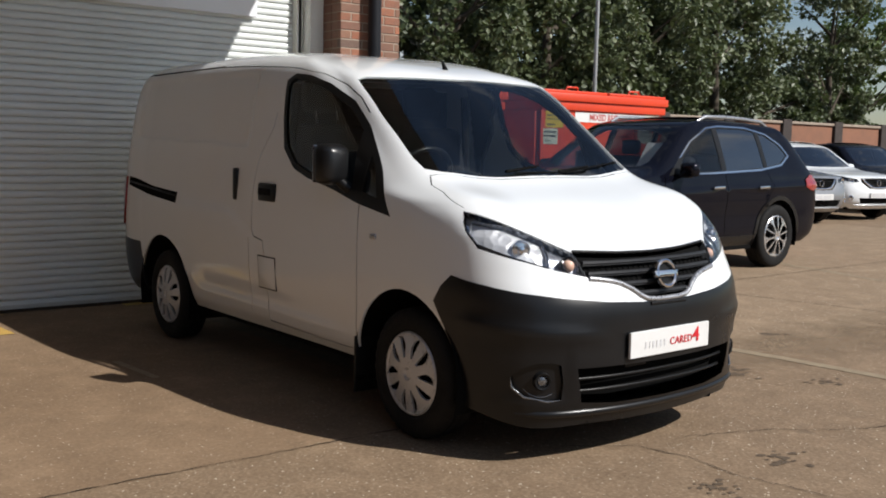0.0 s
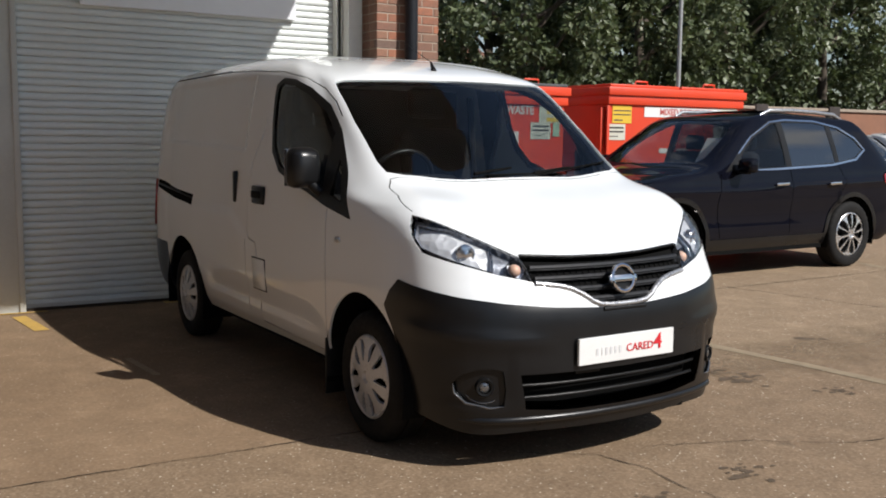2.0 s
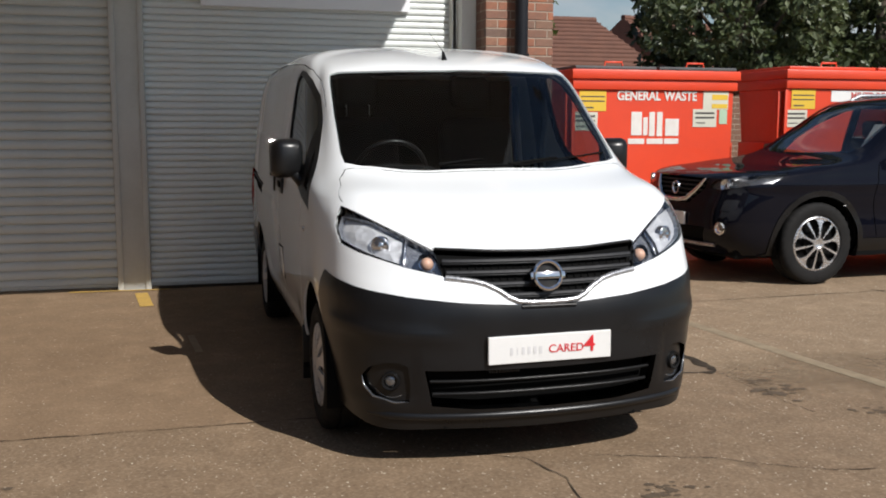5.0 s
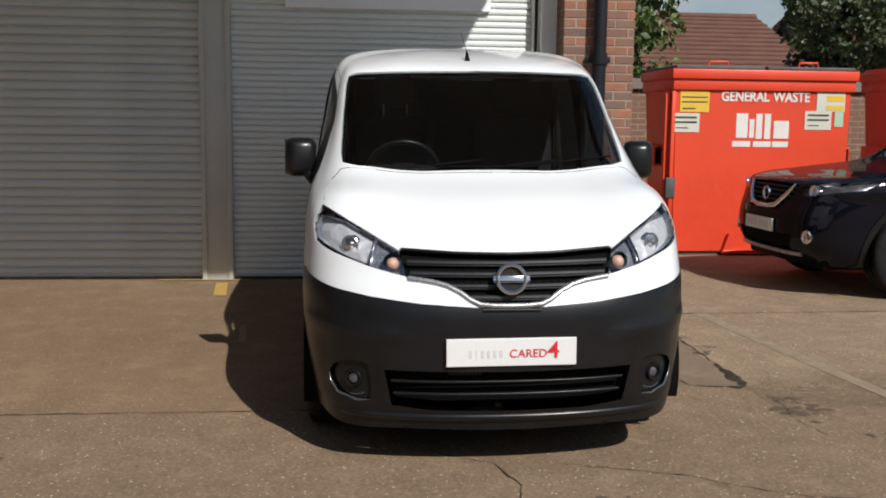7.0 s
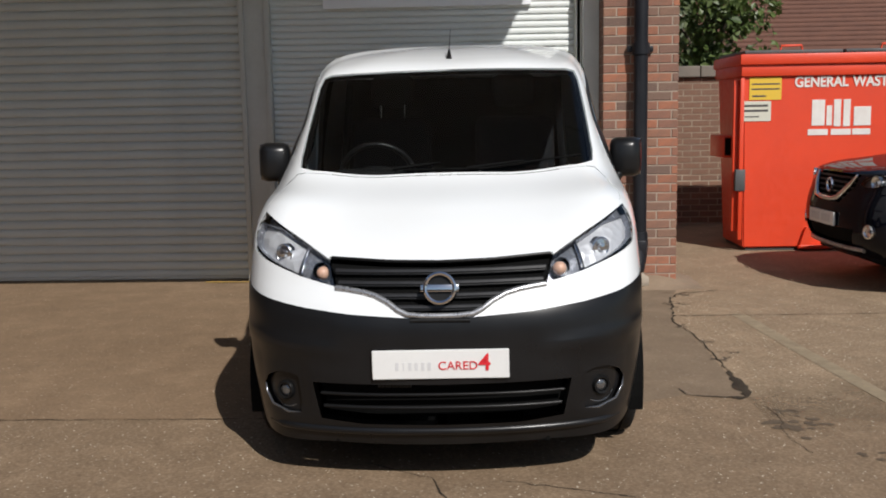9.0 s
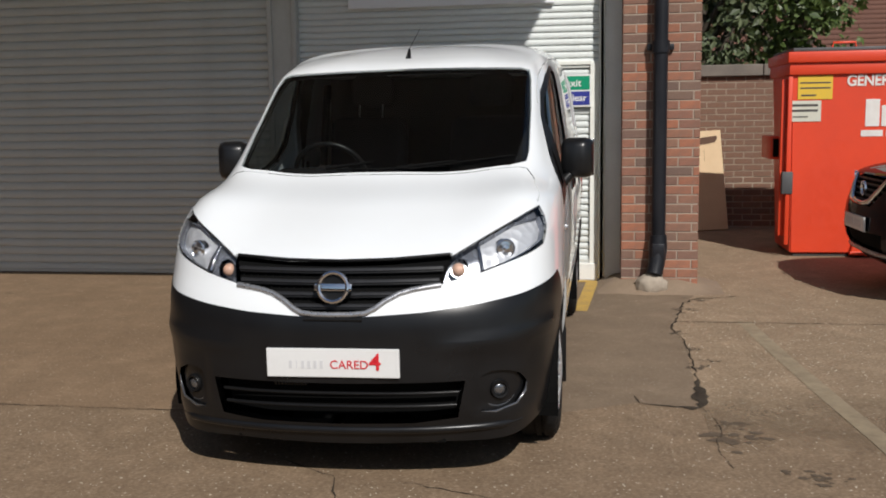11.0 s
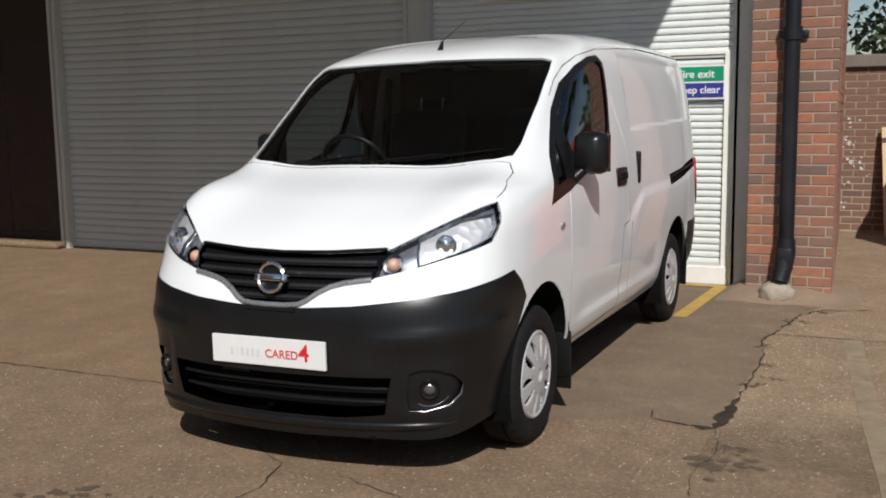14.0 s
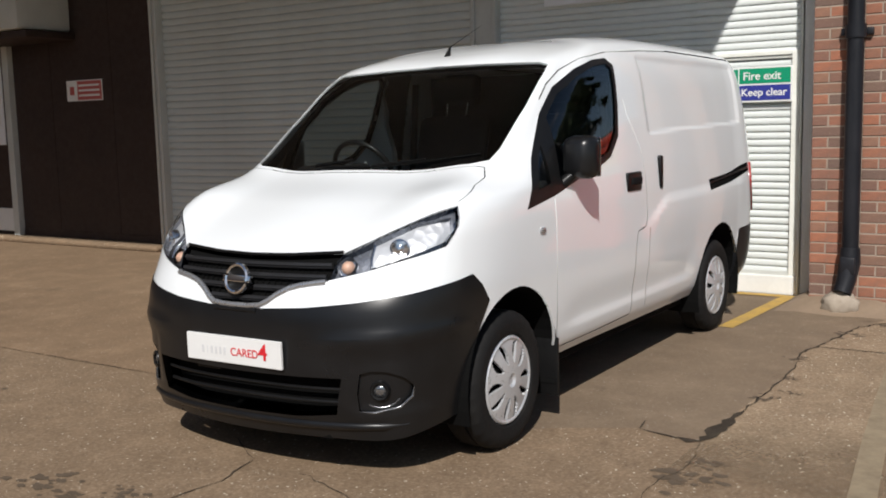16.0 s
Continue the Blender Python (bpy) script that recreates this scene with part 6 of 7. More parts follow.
    vs = [0, 0.13, 0.28, 0.42, 0.56, 0.70, 1.1, 1.6, 2.05, 2.5, 2.75, 3.05, 3.45]
    return Skin(cols, us, vs, push)


SMOKED = worn("smoked_lamp", (0.06, 0.062, 0.066), (0.20, 0.20, 0.21), 0.25, 18.0, 30.0, metal=0.5, bump=0.2)


def make_car(name, label, at, colour, length, width, height, front, base, wheel_r, rails=True, group="parked cars", spoke=CHROME, detail=True):
    """A crossover with its panes, lamps, trims and wheels; nose at y = 0, heading towards -y."""
    H = height / 1.71
    sk = car_skin(length, width, height)
    rear = front + base
    o, g = sk.outline, sk.groove
    ra = wheel_r + 0.055
    z0 = wheel_r
    gz = lambda *p: [("s", y, z * H) for y, z in p]
    up = 1.05 * H
    regions = [
        ("windscreen", o([("f", 0.0, 1.135 * H), ("f", 0.35, 1.135 * H), ("f", 0.62, 1.15 * H), ("f", 0.66, 1.20 * H), ("f", 0.62, 1.42 * H), ("f", 0.575, 1.555 * H), ("f", 0.50, 1.585 * H), ("f", 0.0, 1.595 * H)])),
        ("window_frame", o(gz((1.62, 1.07), (2.4, 1.085), (3.3, 1.12), (3.78, 1.18), (3.98, 1.29), (3.86, 1.42), (3.6, 1.54), (3.2, 1.605), (2.7, 1.61), (2.45, 1.585), (2.1, 1.43), (1.85, 1.25)))),
        ("glass_front", o(gz((1.80, 1.10), (2.55, 1.115), (2.55, 1.565), (2.46, 1.55), (2.13, 1.405), (1.92, 1.25)))),
        ("glass_rear", o(gz((2.64, 1.118), (3.38, 1.155), (3.36, 1.55), (3.15, 1.575), (2.64, 1.575)))),
        ("glass_quarter", o(gz((3.45, 1.165), (3.76, 1.21), (3.92, 1.295), (3.80, 1.41), (3.58, 1.505), (3.44, 1.54)))),
        ("headlight", o([("f", 0.47, 0.845 * H), ("f", 0.50, 0.905 * H), ("f", 0.68, 0.94 * H), ("s", 0.55, 0.985 * H), ("s", 0.66, 0.99 * H), ("s", 0.48, 0.90 * H), ("f", 0.74, 0.86 * H), ("f", 0.60, 0.83 * H)])),
        ("grille", o([("f", 0.0, 0.93 * H), ("f", 0.44, 0.925 * H), ("f", 0.42, 0.83 * H), ("f", 0.26, 0.70 * H), ("f", 0.0, 0.69 * H)])),
        ("intake", o([("f", 0.0, 0.50 * H), ("f", 0.50, 0.50 * H), ("f", 0.45, 0.37 * H), ("f", 0.0, 0.36 * H)])),
        ("tail_lamp", o(gz((length - 0.42, 1.02), (length - 0.30, 1.07), (length - 0.12, 1.05), (length - 0.10, 0.92), (length - 0.25, 0.88), (length - 0.44, 0.93)))),
        ("rear_screen", o([("b", 0.0, 1.18 * H), ("b", 0.50, 1.18 * H), ("b", 0.46, 1.52 * H), ("b", 0.0, 1.54 * H)])),
        ("cladding", o(gz((front + ra * 0.8, 0.40), (rear - ra * 0.8, 0.40), (rear - ra * 0.8, 0.27), (front + ra * 0.8, 0.27)))),
        ("arch_trim", o(arc("s", front, z0, ra + 0.05, 195, -15, 20) + [("s", front + ra, 0.27 * H), ("s", front - ra, 0.27 * H)])),
        ("arch_trim", o(arc("s", rear, z0, ra + 0.05, 195, -15, 20) + [("s", rear + ra, 0.27 * H), ("s", rear - ra, 0.27 * H)])),
        ("arch", o(arc("s", front, z0, ra, 195, -15, 20) + [("s", front + ra * 0.95, 0.27 * H), ("s", front - ra * 0.95, 0.27 * H)])),
        ("arch", o(arc("s", rear, z0, ra, 195, -15, 20) + [("s", rear + ra * 0.95, 0.27 * H), ("s", rear - ra * 0.95, 0.27 * H)])),
    ]
    seams = [gz((1.55, 1.05), (1.50, 0.75), (1.56, 0.42)), gz((2.60, 1.10), (2.62, 0.8), (2.62, 0.42)), gz((3.40, 1.14), (3.52, 0.95), (3.30, 0.62))]
    bright = [gz((1.66, 1.078), (2.4, 1.092), (3.3, 1.127), (3.76, 1.186), (3.955, 1.29), (3.84, 1.415), (3.58, 1.532), (3.2, 1.595), (2.7, 1.600), (2.46, 1.575), (2.1, 1.42), (1.86, 1.25))]
    regions += [("gap", g(s, 0.008, 0.05)) for s in seams]
    if rails:
        regions += [("bright", g(s, 0.022, 0.05)) for s in bright]
    sk.cut(regions, 0.06)
    car = thing(name, label, "car", group, at)

    def panel(nm, region, mat, side="both", out=0.0, skirt=0.012, lab="", parent=None, where=None):
        return part(nm, sk.panel(region, side, out, skirt, 0.0, where, mat), None, parent or car, lab)
    panel("body_shell", "shell", colour)
    panel("windscreen", "windscreen", GLASS if detail else TINTED, out=-0.004, skirt=0).visible_shadow = False
    panel("rear_screen", "rear_screen", TINTED, out=-0.004, skirt=0)
    panel("seam", "gap", VOID, out=-0.006, skirt=0)
    gr = panel("grille", "grille", VOID, out=-0.03, skirt=0)
    it = panel("lower_intake", "intake", VOID, out=-0.03, skirt=0)
    for z in (0.90, 0.86, 0.82, 0.78, 0.74):
        w = float(np.interp(z, [0.69, 0.83, 0.93], [0.24, 0.40, 0.43]))
        bm = bmesh.new()
        tube(bm, [sk.spot("f", x, z * H, -0.012) for x in spread(-w, w, 0.14)], 0.008, 6)
        part("grille_slat", bm, BLACK, gr, smooth=60)
    bm = bmesh.new()
    tube(bm, [sk.spot("f", x, z * H, 0.004) for x, z in ((-0.40, 0.92), (-0.33, 0.83), (-0.22, 0.735), (-0.1, 0.715), (0.1, 0.715), (0.22, 0.735), (0.33, 0.83), (0.40, 0.92))], [0.012, 0.022, 0.026, 0.02, 0.02, 0.026, 0.022, 0.012], 8)
    part("grille_strip", bm, CHROME, gr, "bright chrome strip", 60)
    p = sk.spot("f", 0.0, 0.82 * H, 0.012)
    bm = bmesh.new()
    lathe(bm, [(0.045, -0.004), (0.050, 0.010), (0.060, 0.010), (0.062, -0.004)], 24, closed=True)
    part("badge", bm, CHROME, gr, "plain round chrome badge", 40, Matrix.Translation(p) @ pose(0, 0, 0, 0, 0, -90))
    p = sk.spot("f", 0.0, 0.56 * H, 0.012)
    pl = part("number_plate", boxed(-0.26, 0.26, -0.008, 0.008, -0.055, 0.055, bevel=0.003), PLATE_WHITE, car, "white number plate with blank bars", at=Matrix.Translation(p))
    for x in (-0.12, 0.10):
        part("plate_bar", boxed(x - 0.09, x + 0.09, -0.0115, -0.0075, -0.03, 0.03), GREY_INK, pl)
    bm = bmesh.new()
    tube(bm, [sk.spot("f", x, 0.345 * H, 0.006) for x in spread(-0.55, 0.55, 0.11)], 0.018, 8)
    part("lower_strip", bm, TRIM_SILVER, it, smooth=60)
    part("underbody", boxed(-width * 0.38, width * 0.38, 0.25, length - 0.25, 0.22, 0.45, bevel=0.03), VOID, car)
    part("floor_pan", boxed(-width * 0.46, width * 0.46, front + ra + 0.02, rear - ra - 0.02, 0.24 * H, 0.55), VOID, car)
    part("dashboard", boxed(-width * 0.39, width * 0.39, 1.40, 1.80, 0.85 * H, 1.12 * H, bevel=0.05), CABIN, car, smooth=40)
    for x in (-0.36, 0.36):
        st = part("seat", boxed(x - 0.22, x + 0.22, 2.35, 2.52, 0.7 * H, 1.26 * H, bevel=0.06), CLOTH, car, smooth=50)
        part("headrest", boxed(x - 0.12, x + 0.12, 2.47, 2.56, 1.27 * H, 1.44 * H, bevel=0.035), CLOTH, st, smooth=50)
    part("rear_seat", boxed(-0.60, 0.60, 3.25, 3.42, 0.7 * H, 1.28 * H, bevel=0.06), CLOTH, car, smooth=50)
    part("cabin_floor", boxed(-width * 0.44, width * 0.44, 1.3, 3.9, 0.50, 0.75, bevel=0.02), CABIN, car)
    tyre, trim, disc = tyre_mesh(wheel_r, 0.215, wheel_r * 0.66), cover_mesh(wheel_r * 0.665, 5, spoke, 0.20, 0.93, 14.0, 3.6, 0.03, 0.22), disc_mesh(wheel_r * 0.66, VOID)
    for s, q in (("left", 1), ("right", -1)):
        panel("window_frame", "window_frame", BLACK, s, 0.0, 0.02)
        panel("cladding", "cladding", PLASTIC, s, 0.008, 0.02, "dark plastic sill")
        for r, nm in (("glass_front", "front_window"), ("glass_rear", "rear_window"), ("glass_quarter", "quarter_window")):
            panel(nm, r, GLASS if r == "glass_front" and detail else TINTED, s, -0.004, 0).visible_shadow = False
        if rails:
            panel("window_strip", "bright", CHROME, s, 0.003, 0.006, "chrome window strip")
        hl = panel("headlight", "headlight", SMOKED, s, -0.04, 0)
        panel("lens", "headlight", LENS, s, 0.001, 0.04, "clear plastic lens", hl).visible_shadow = False
        p = sk.spot("f", 0.64 * q, 0.885 * H, -0.025)
        bm = bmesh.new()
        lathe(bm, [(0.012, 0.03), (0.02, 0.0), (0.05, 0.02), (0.055, 0.03), (0.05, -0.01), (0.01, -0.02)], 20)
        part("reflector", bm, REFLECTOR, hl, smooth=40, at=Matrix.Translation(p) @ pose(0, 0, 0, 0, 0, -90 + 15 * q))
        panel("tail_lamp", "tail_lamp", RED_LENS, s, 0.012, 0.02)
        for ahead in (True, False):
            panel("arch_trim", "arch_trim", PLASTIC, s, 0.010, 0.03, "dark plastic arch trim", None, lambda p: (p[:, 1] < length / 2) == ahead)
        p = sk.spot("f", 0.66 * q, 0.50 * H, -0.004)
        bm = bmesh.new()
        lathe(bm, [(0.004, 0.010), (0.035, 0.008), (0.042, 0.018), (0.055, 0.014), (0.058, -0.02), (0.004, -0.02)], 20)
        part("fog_lamp", bm, CHROME, car, "round chrome ringed fog lamp", 40, Matrix.Translation(p) @ pose(0, 0, 0, 0, 0, -90 + 20 * q))
        for y in (2.42, 3.28):
            p = sk.spot("s", y, 0.93 * H, 0.022)
            part("door_handle", boxed(-0.012, 0.012, -0.095, 0.095, -0.016, 0.016, bevel=0.009), CHROME if rails else colour, car, "bright door handle", 40, pose(p.x * q, p.y, p.z, 2, 0, 0))
        bm = bmesh.new()
        box(bm, -0.10, 0.10, -0.06, 0.06, -0.075, 0.075, bevel=0.035)
        for v in bm.verts:
            v.co.z *= 0.8 + 0.2 * (v.co.y + 0.06) / 0.12
        mr = part("door_mirror", bm, colour, car, "glossy wing mirror", 60, pose((width / 2 + 0.09) * q, 1.80, 1.135 * H, 0, 0, -8 * q))
        part("mirror_arm", boxed(-0.14 if q > 0 else -0.02, 0.02 if q > 0 else 0.14, -0.03, 0.03, -0.085, -0.05, bevel=0.01), BLACK, mr, smooth=40)
        if rails:
            bm = bmesh.new()
            pts = [sk.spot("t", 0.60 * q, y, lift) for y, lift in ((2.42, -0.01), (2.55, 0.035), (2.9, 0.045), (3.3, 0.045), (3.62, 0.035), (3.78, -0.01))]
            tube(bm, pts, [0.014, 0.022, 0.022, 0.022, 0.022, 0.014], 8)
            part("roof_rail", bm, TRIM_SILVER, car, "silver roof rail", 60)
        for y in (front, rear):
            bm = bmesh.new()
            rows = [[bm.verts.new((x * q, y + (ra + 0.004) * math.cos(a), z0 + (ra + 0.004) * math.sin(a))) for x in (width / 2 - 0.02, 0.42)] for a in np.linspace(-0.3, math.pi + 0.3, 20)]
            for a, b in zip(rows, rows[1:]):
                bm.faces.new((a[0], a[1], b[1], b[0]))
            bm.faces.new([w[1] for w in rows])
            part("wheel_arch_lining", bm, VOID, car)
            hub = part("wheel", tyre, None, car, "black tyre on an alloy wheel", at=pose((width / 2 - 0.025) * q, y, wheel_r, 11 if y == front else 47, 0, 0 if q > 0 else 180))
            part("alloy_rim", trim, None, hub, "bright five-spoke alloy rim", at=pose(-0.012, 0, 0))
            part("brake_disc", disc, None, hub)
    return car


def placed(px, py, lx, ly, heading):
    """The pose that lays the car's own point lx, ly on px, py; heading: degrees from nose-to-tail along +y."""
    r = Matrix.Rotation(radians(heading), 4, "Z")
    v = r @ Vector((lx, ly, 0))
    return Matrix.Translation((px - v.x, py - v.y, 0)) @ r


ALLOY = worn("alloy_wheel", (0.62, 0.62, 0.63), (0.52, 0.52, 0.53), 0.25, 9.0, 120.0, metal=0.8, bump=0.0)
suv = make_car("black_suv", "glossy black family crossover with chrome window strips", placed(3.95, 3.79, 0.885, 0.95, -88), BLACK_PAINT, 4.64, 1.82, 1.70, 0.95, 2.705, 0.362, spoke=ALLOY)
part("windscreen_card", boxed(-0.10, 0.10, -0.003, 0.003, -0.15, 0.15), PLATE_WHITE, suv, "pale paper card behind the glass", at=pose(0.40, 1.90, 1.27, -35, 0, 0))
make_car("silver_crossover", "silver grey crossover with a dark grille, parked by the fence", placed(13.35, 7.35, 0, 0, -12), SILVER_PAINT, 4.38, 1.80, 1.60, 0.90, 2.64, 0.34, rails=False, detail=False, spoke=ALLOY)
make_car("white_crossover", "white small crossover with round lamps, parked by the fence", placed(15.75, 7.55, 0, 0, -14), WHITE, 4.13, 1.77, 1.57, 0.86, 2.53, 0.335, rails=False, detail=False, spoke=ALLOY)
make_car("black_hatchback", "black hatchback with a notice behind its glass, by the fence", placed(18.6, 8.0, 0, 0, -20), BLACK_PAINT, 4.38, 1.80, 1.60, 0.90, 2.64, 0.34, rails=False, detail=False, spoke=ALLOY)
# ---------------------------------------------------------------- fence, trees, houses
FENCE_BRICK = worn("fence_brick", (0.27, 0.125, 0.075), (0.20, 0.10, 0.065), 0.9, 3.0, 50.0, bump=0.3)
FENCE_POST = worn("dark_post", (0.035, 0.028, 0.025), (0.06, 0.045, 0.04), 0.85, 5.0, 60.0, bump=0.3)
fence = thing("wall_fence", "brown panelled boundary wall with dark piers", "wall", kind="structure")
for i in range(12):
    x = 9.7 + 2.4 * i
    part("panel", boxed(x, x + 2.02, 12.0, 12.2, 0, 2.06, bevel=0.01), FENCE_BRICK, fence)
    part("coping", boxed(x - 0.02, x + 2.04, 11.95, 12.25, 2.06, 2.13, bevel=0.015), MORTAR, fence)
    part("pier", boxed(x + 2.02, x + 2.40, 11.92, 12.28, 0, 2.17, bevel=0.012), FENCE_POST, fence)

BARK = worn("bark", (0.09, 0.07, 0.05), (0.05, 0.04, 0.03), 0.95, 6.0, 40.0, bump=0.6)


def leaf_material(name, a, b, c):
    m = material(name, a, 0.45, spec=0.45)
    info = node(m, "NewGeometry")
    col = ramp(m, info.outputs["Random Per Island"], (0.0, a), (0.55, b), (1.0, c))
    link(m, mixed(m, 0.25, col, ramp(m, noise_tex(m, 1.3), (0.3, a), (0.7, c))), shader(m).inputs["Base Color"])
    shader(m).inputs["Transmission Weight"].default_value = 0.0
    nt = m.node_tree
    tr = nt.nodes.new("ShaderNodeBsdfTranslucent")
    tr.inputs["Color"].default_value = (b[0] * 1.3, b[1] * 1.3, b[2], 1)
    mx = nt.nodes.new("ShaderNodeMixShader")
    mx.inputs[0].default_value = 0.22
    nt.links.new(shader(m).outputs[0], mx.inputs[1])
    nt.links.new(tr.outputs[0], mx.inputs[2])
    nt.links.new(mx.outputs[0], nt.nodes["Material Output"].inputs["Surface"])
    return m


LEAF = leaf_material("dull_leaf", (0.038, 0.056, 0.024), (0.085, 0.112, 0.048), (0.20, 0.225, 0.125))
LEAF_FRESH = leaf_material("fresh_leaf", (0.040, 0.070, 0.018), (0.085, 0.130, 0.030), (0.150, 0.190, 0.070))


def tree(name, x, y, height, spread_x, spread_y, low, count, leaf, mat, seed, label, group="trees behind the wall", z0=0.0):
    """A tapered trunk with limbs, and a crown of clumps of single leaves with gaps between."""
    rng = np.random.default_rng(seed)
    t = thing(name, label, "tree", group, pose(x, y, z0))
    bm = bmesh.new()
    tube(bm, [(0, 0, -0.1), (0.05, 0.02, height * 0.3), (0.0, 0.05, height * 0.6), (0.1, 0.0, height * 0.92)], [0.16 + height * 0.012, 0.14, 0.08, 0.02], 8)
    limbs = []
    for i in range(9):
        a, h = rng.uniform(0, 2 * math.pi), height * rng.uniform(0.25, 0.7)
        tip = Vector((math.cos(a) * spread_x * 0.75, math.sin(a) * spread_y * 0.75, h + height * rng.uniform(0.1, 0.28)))
        tube(bm, [(0, 0, h), tip * 0.5 + Vector((0, 0, h * 0.5)), tip], [0.06, 0.04, 0.012], 6)
        limbs.append(tip)
    part("trunk", bm, BARK, t, smooth=60)
    # clumps sit on an uneven egg; leaves sit round the clumps' outsides
    k = max(14, count // 110)
    u = rng.normal(size=(k, 3))
    u /= np.linalg.norm(u, axis=1, keepdims=True)
    r = rng.uniform(0.45, 1.0, (k, 1)) ** 0.5
    mid = (low + height) / 2
    centre = u * r * [spread_x, spread_y, (height - low) / 2] + [0, 0, mid]
    size = rng.uniform(0.28, 0.62, k) * (0.45 + 0.12 * height ** 0.5)
    pick = rng.integers(0, k, count)
    d = rng.normal(size=(count, 3))
    d /= np.linalg.norm(d, axis=1, keepdims=True)
    pos = centre[pick] + d * (size[pick] * rng.uniform(0.55, 1.05, count) ** 0.6)[:, None] * [1.15, 1.15, 0.85]
    ln = leaf * rng.uniform(0.6, 1.35, count)
    axis = d * 0.7 + rng.normal(size=(count, 3)) * 0.6 + [0, 0, -0.15]
    axis /= np.linalg.norm(axis, axis=1, keepdims=True)
    nrm = d + rng.normal(size=(count, 3)) * 0.55 + [0, 0, 0.5]
    side = np.cross(axis, nrm)
    side /= np.linalg.norm(side, axis=1, keepdims=True) + 1e-9
    up = np.cross(side, axis)
    a, w = axis * ln[:, None], side * (ln * 0.30)[:, None]
    v = np.stack([pos - a * 0.5, pos + w - a * 0.02 + up * (ln * 0.06)[:, None], pos + a * 0.5, pos - w - a * 0.02 + up * (ln * 0.06)[:, None]], 1).reshape(-1, 3)
    me = bpy.data.meshes.new("crown")
    me.from_pydata(v.tolist(), [], np.arange(count * 4).reshape(-1, 4).tolist())
    me.materials.append(mat)
    crown = part("crown", me, None, t)
    tagged(crown, kind="stuff")
    return t


# added backing row: leaf colours darkened to carry the shade deep among the trees
LEAF_SHADE = leaf_material("shaded_leaf", (0.016, 0.026, 0.011), (0.030, 0.044, 0.018), (0.055, 0.072, 0.034))
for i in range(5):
    tree("evergreen_tree", 11.6 + 3.1 * i, 18.6 + 0.5 * (i % 2), 8.8, 2.3, 1.4, 0.6, 11000, 0.24, LEAF_SHADE, 40 + i, "dark dense evergreen tree behind the others")
# dense evergreens behind the bins, then the looser row along the fence
tree("bay_tree", 2.55, 13.0, 5.2, 0.95, 1.2, 1.2, 6500, 0.14, LEAF, 3, "leafy green tree behind the yard wall")
tree("bay_tree", 3.95, 13.1, 5.4, 0.85, 1.2, 1.2, 6500, 0.14, LEAF_FRESH, 14, "leafy green tree behind the yard wall")
tree("evergreen_tree", 9.0, 13.4, 6.6, 1.8, 1.8, 1.2, 13000, 0.15, LEAF, 4, "dense dull green evergreen tree")
tree("evergreen_tree", 12.6, 14.0, 7.2, 2.4, 1.9, 1.2, 15000, 0.15, LEAF, 5, "dense dull green evergreen tree")
tree("evergreen_tree", 15.6, 14.3, 7.4, 2.5, 1.9, 1.3, 15000, 0.16, LEAF, 6, "dense dull green evergreen tree")
tree("evergreen_tree", 19.6, 14.6, 7.6, 2.3, 1.8, 1.3, 13000, 0.16, LEAF, 7, "dense dull green evergreen tree")
tree("young_tree", 27.0, 15.6, 7.4, 1.5, 1.5, 1.3, 7000, 0.17, LEAF, 8, "loose green tree with an open crown")
tree("young_tree", 30.2, 16.4, 6.6, 1.9, 1.6, 1.2, 7000, 0.18, LEAF_FRESH, 9, "loose green tree with an open crown")
tree("evergreen_tree", 24.2, 16.2, 4.0, 2.6, 1.6, 0.8, 9000, 0.16, LEAF, 10, "low dull green evergreen bush")
tree("evergreen_tree", 28.8, 17.5, 4.4, 2.6, 1.6, 0.8, 8000, 0.18, LEAF, 11, "low dull green evergreen bush")

# roofs of the houses behind
TILE = worn("roof_tile", (0.150, 0.068, 0.045), (0.105, 0.050, 0.036), 0.85, 2.0, 30.0, bump=0.3)
HOUSE_BRICK = worn("house_brick", (0.30, 0.15, 0.10), (0.24, 0.12, 0.08), 0.9, 2.0, 40.0, bump=0.2)


def house(at, w, depth, eave, ridge, label, hip=0.0):
    h = thing("house", label, "house", "houses behind the yard", at)
    part("wall", boxed(0, w, 0, depth, 0, eave), HOUSE_BRICK, h)
    roof = bmesh.new()
    a = [roof.verts.new(p) for p in ((-0.3, -0.3, eave - 0.1), (w + 0.3, -0.3, eave - 0.1), (w + 0.3, depth + 0.3, eave - 0.1), (-0.3, depth + 0.3, eave - 0.1), (hip, depth / 2, ridge), (w - hip, depth / 2, ridge))]
    for f in ((0, 1, 5, 4), (2, 3, 4, 5), (1, 2, 5), (3, 0, 4), (3, 2, 1, 0)):
        roof.faces.new([a[i] for i in f])
    r = part("roof", roof, TILE, h)
    n = int((ridge - eave) / 0.16)
    for i in range(n):
        t = i / n
        z = eave - 0.1 + (ridge - eave + 0.1) * t
        y = -0.3 + (depth / 2 + 0.3) * t
        x0, x1 = -0.3 + (hip + 0.3) * t, w + 0.3 - (hip + 0.3) * t
        part("tile_course", boxed(x0, x1, y - 0.05, y + 0.12, z - 0.01, z + 0.045), TILE, r)
    bm = bmesh.new()
    tube(bm, [(hip, depth / 2, ridge), (w - hip, depth / 2, ridge)], 0.12, 8)
    part("ridge", bm, TILE, r, smooth=60)
    return h


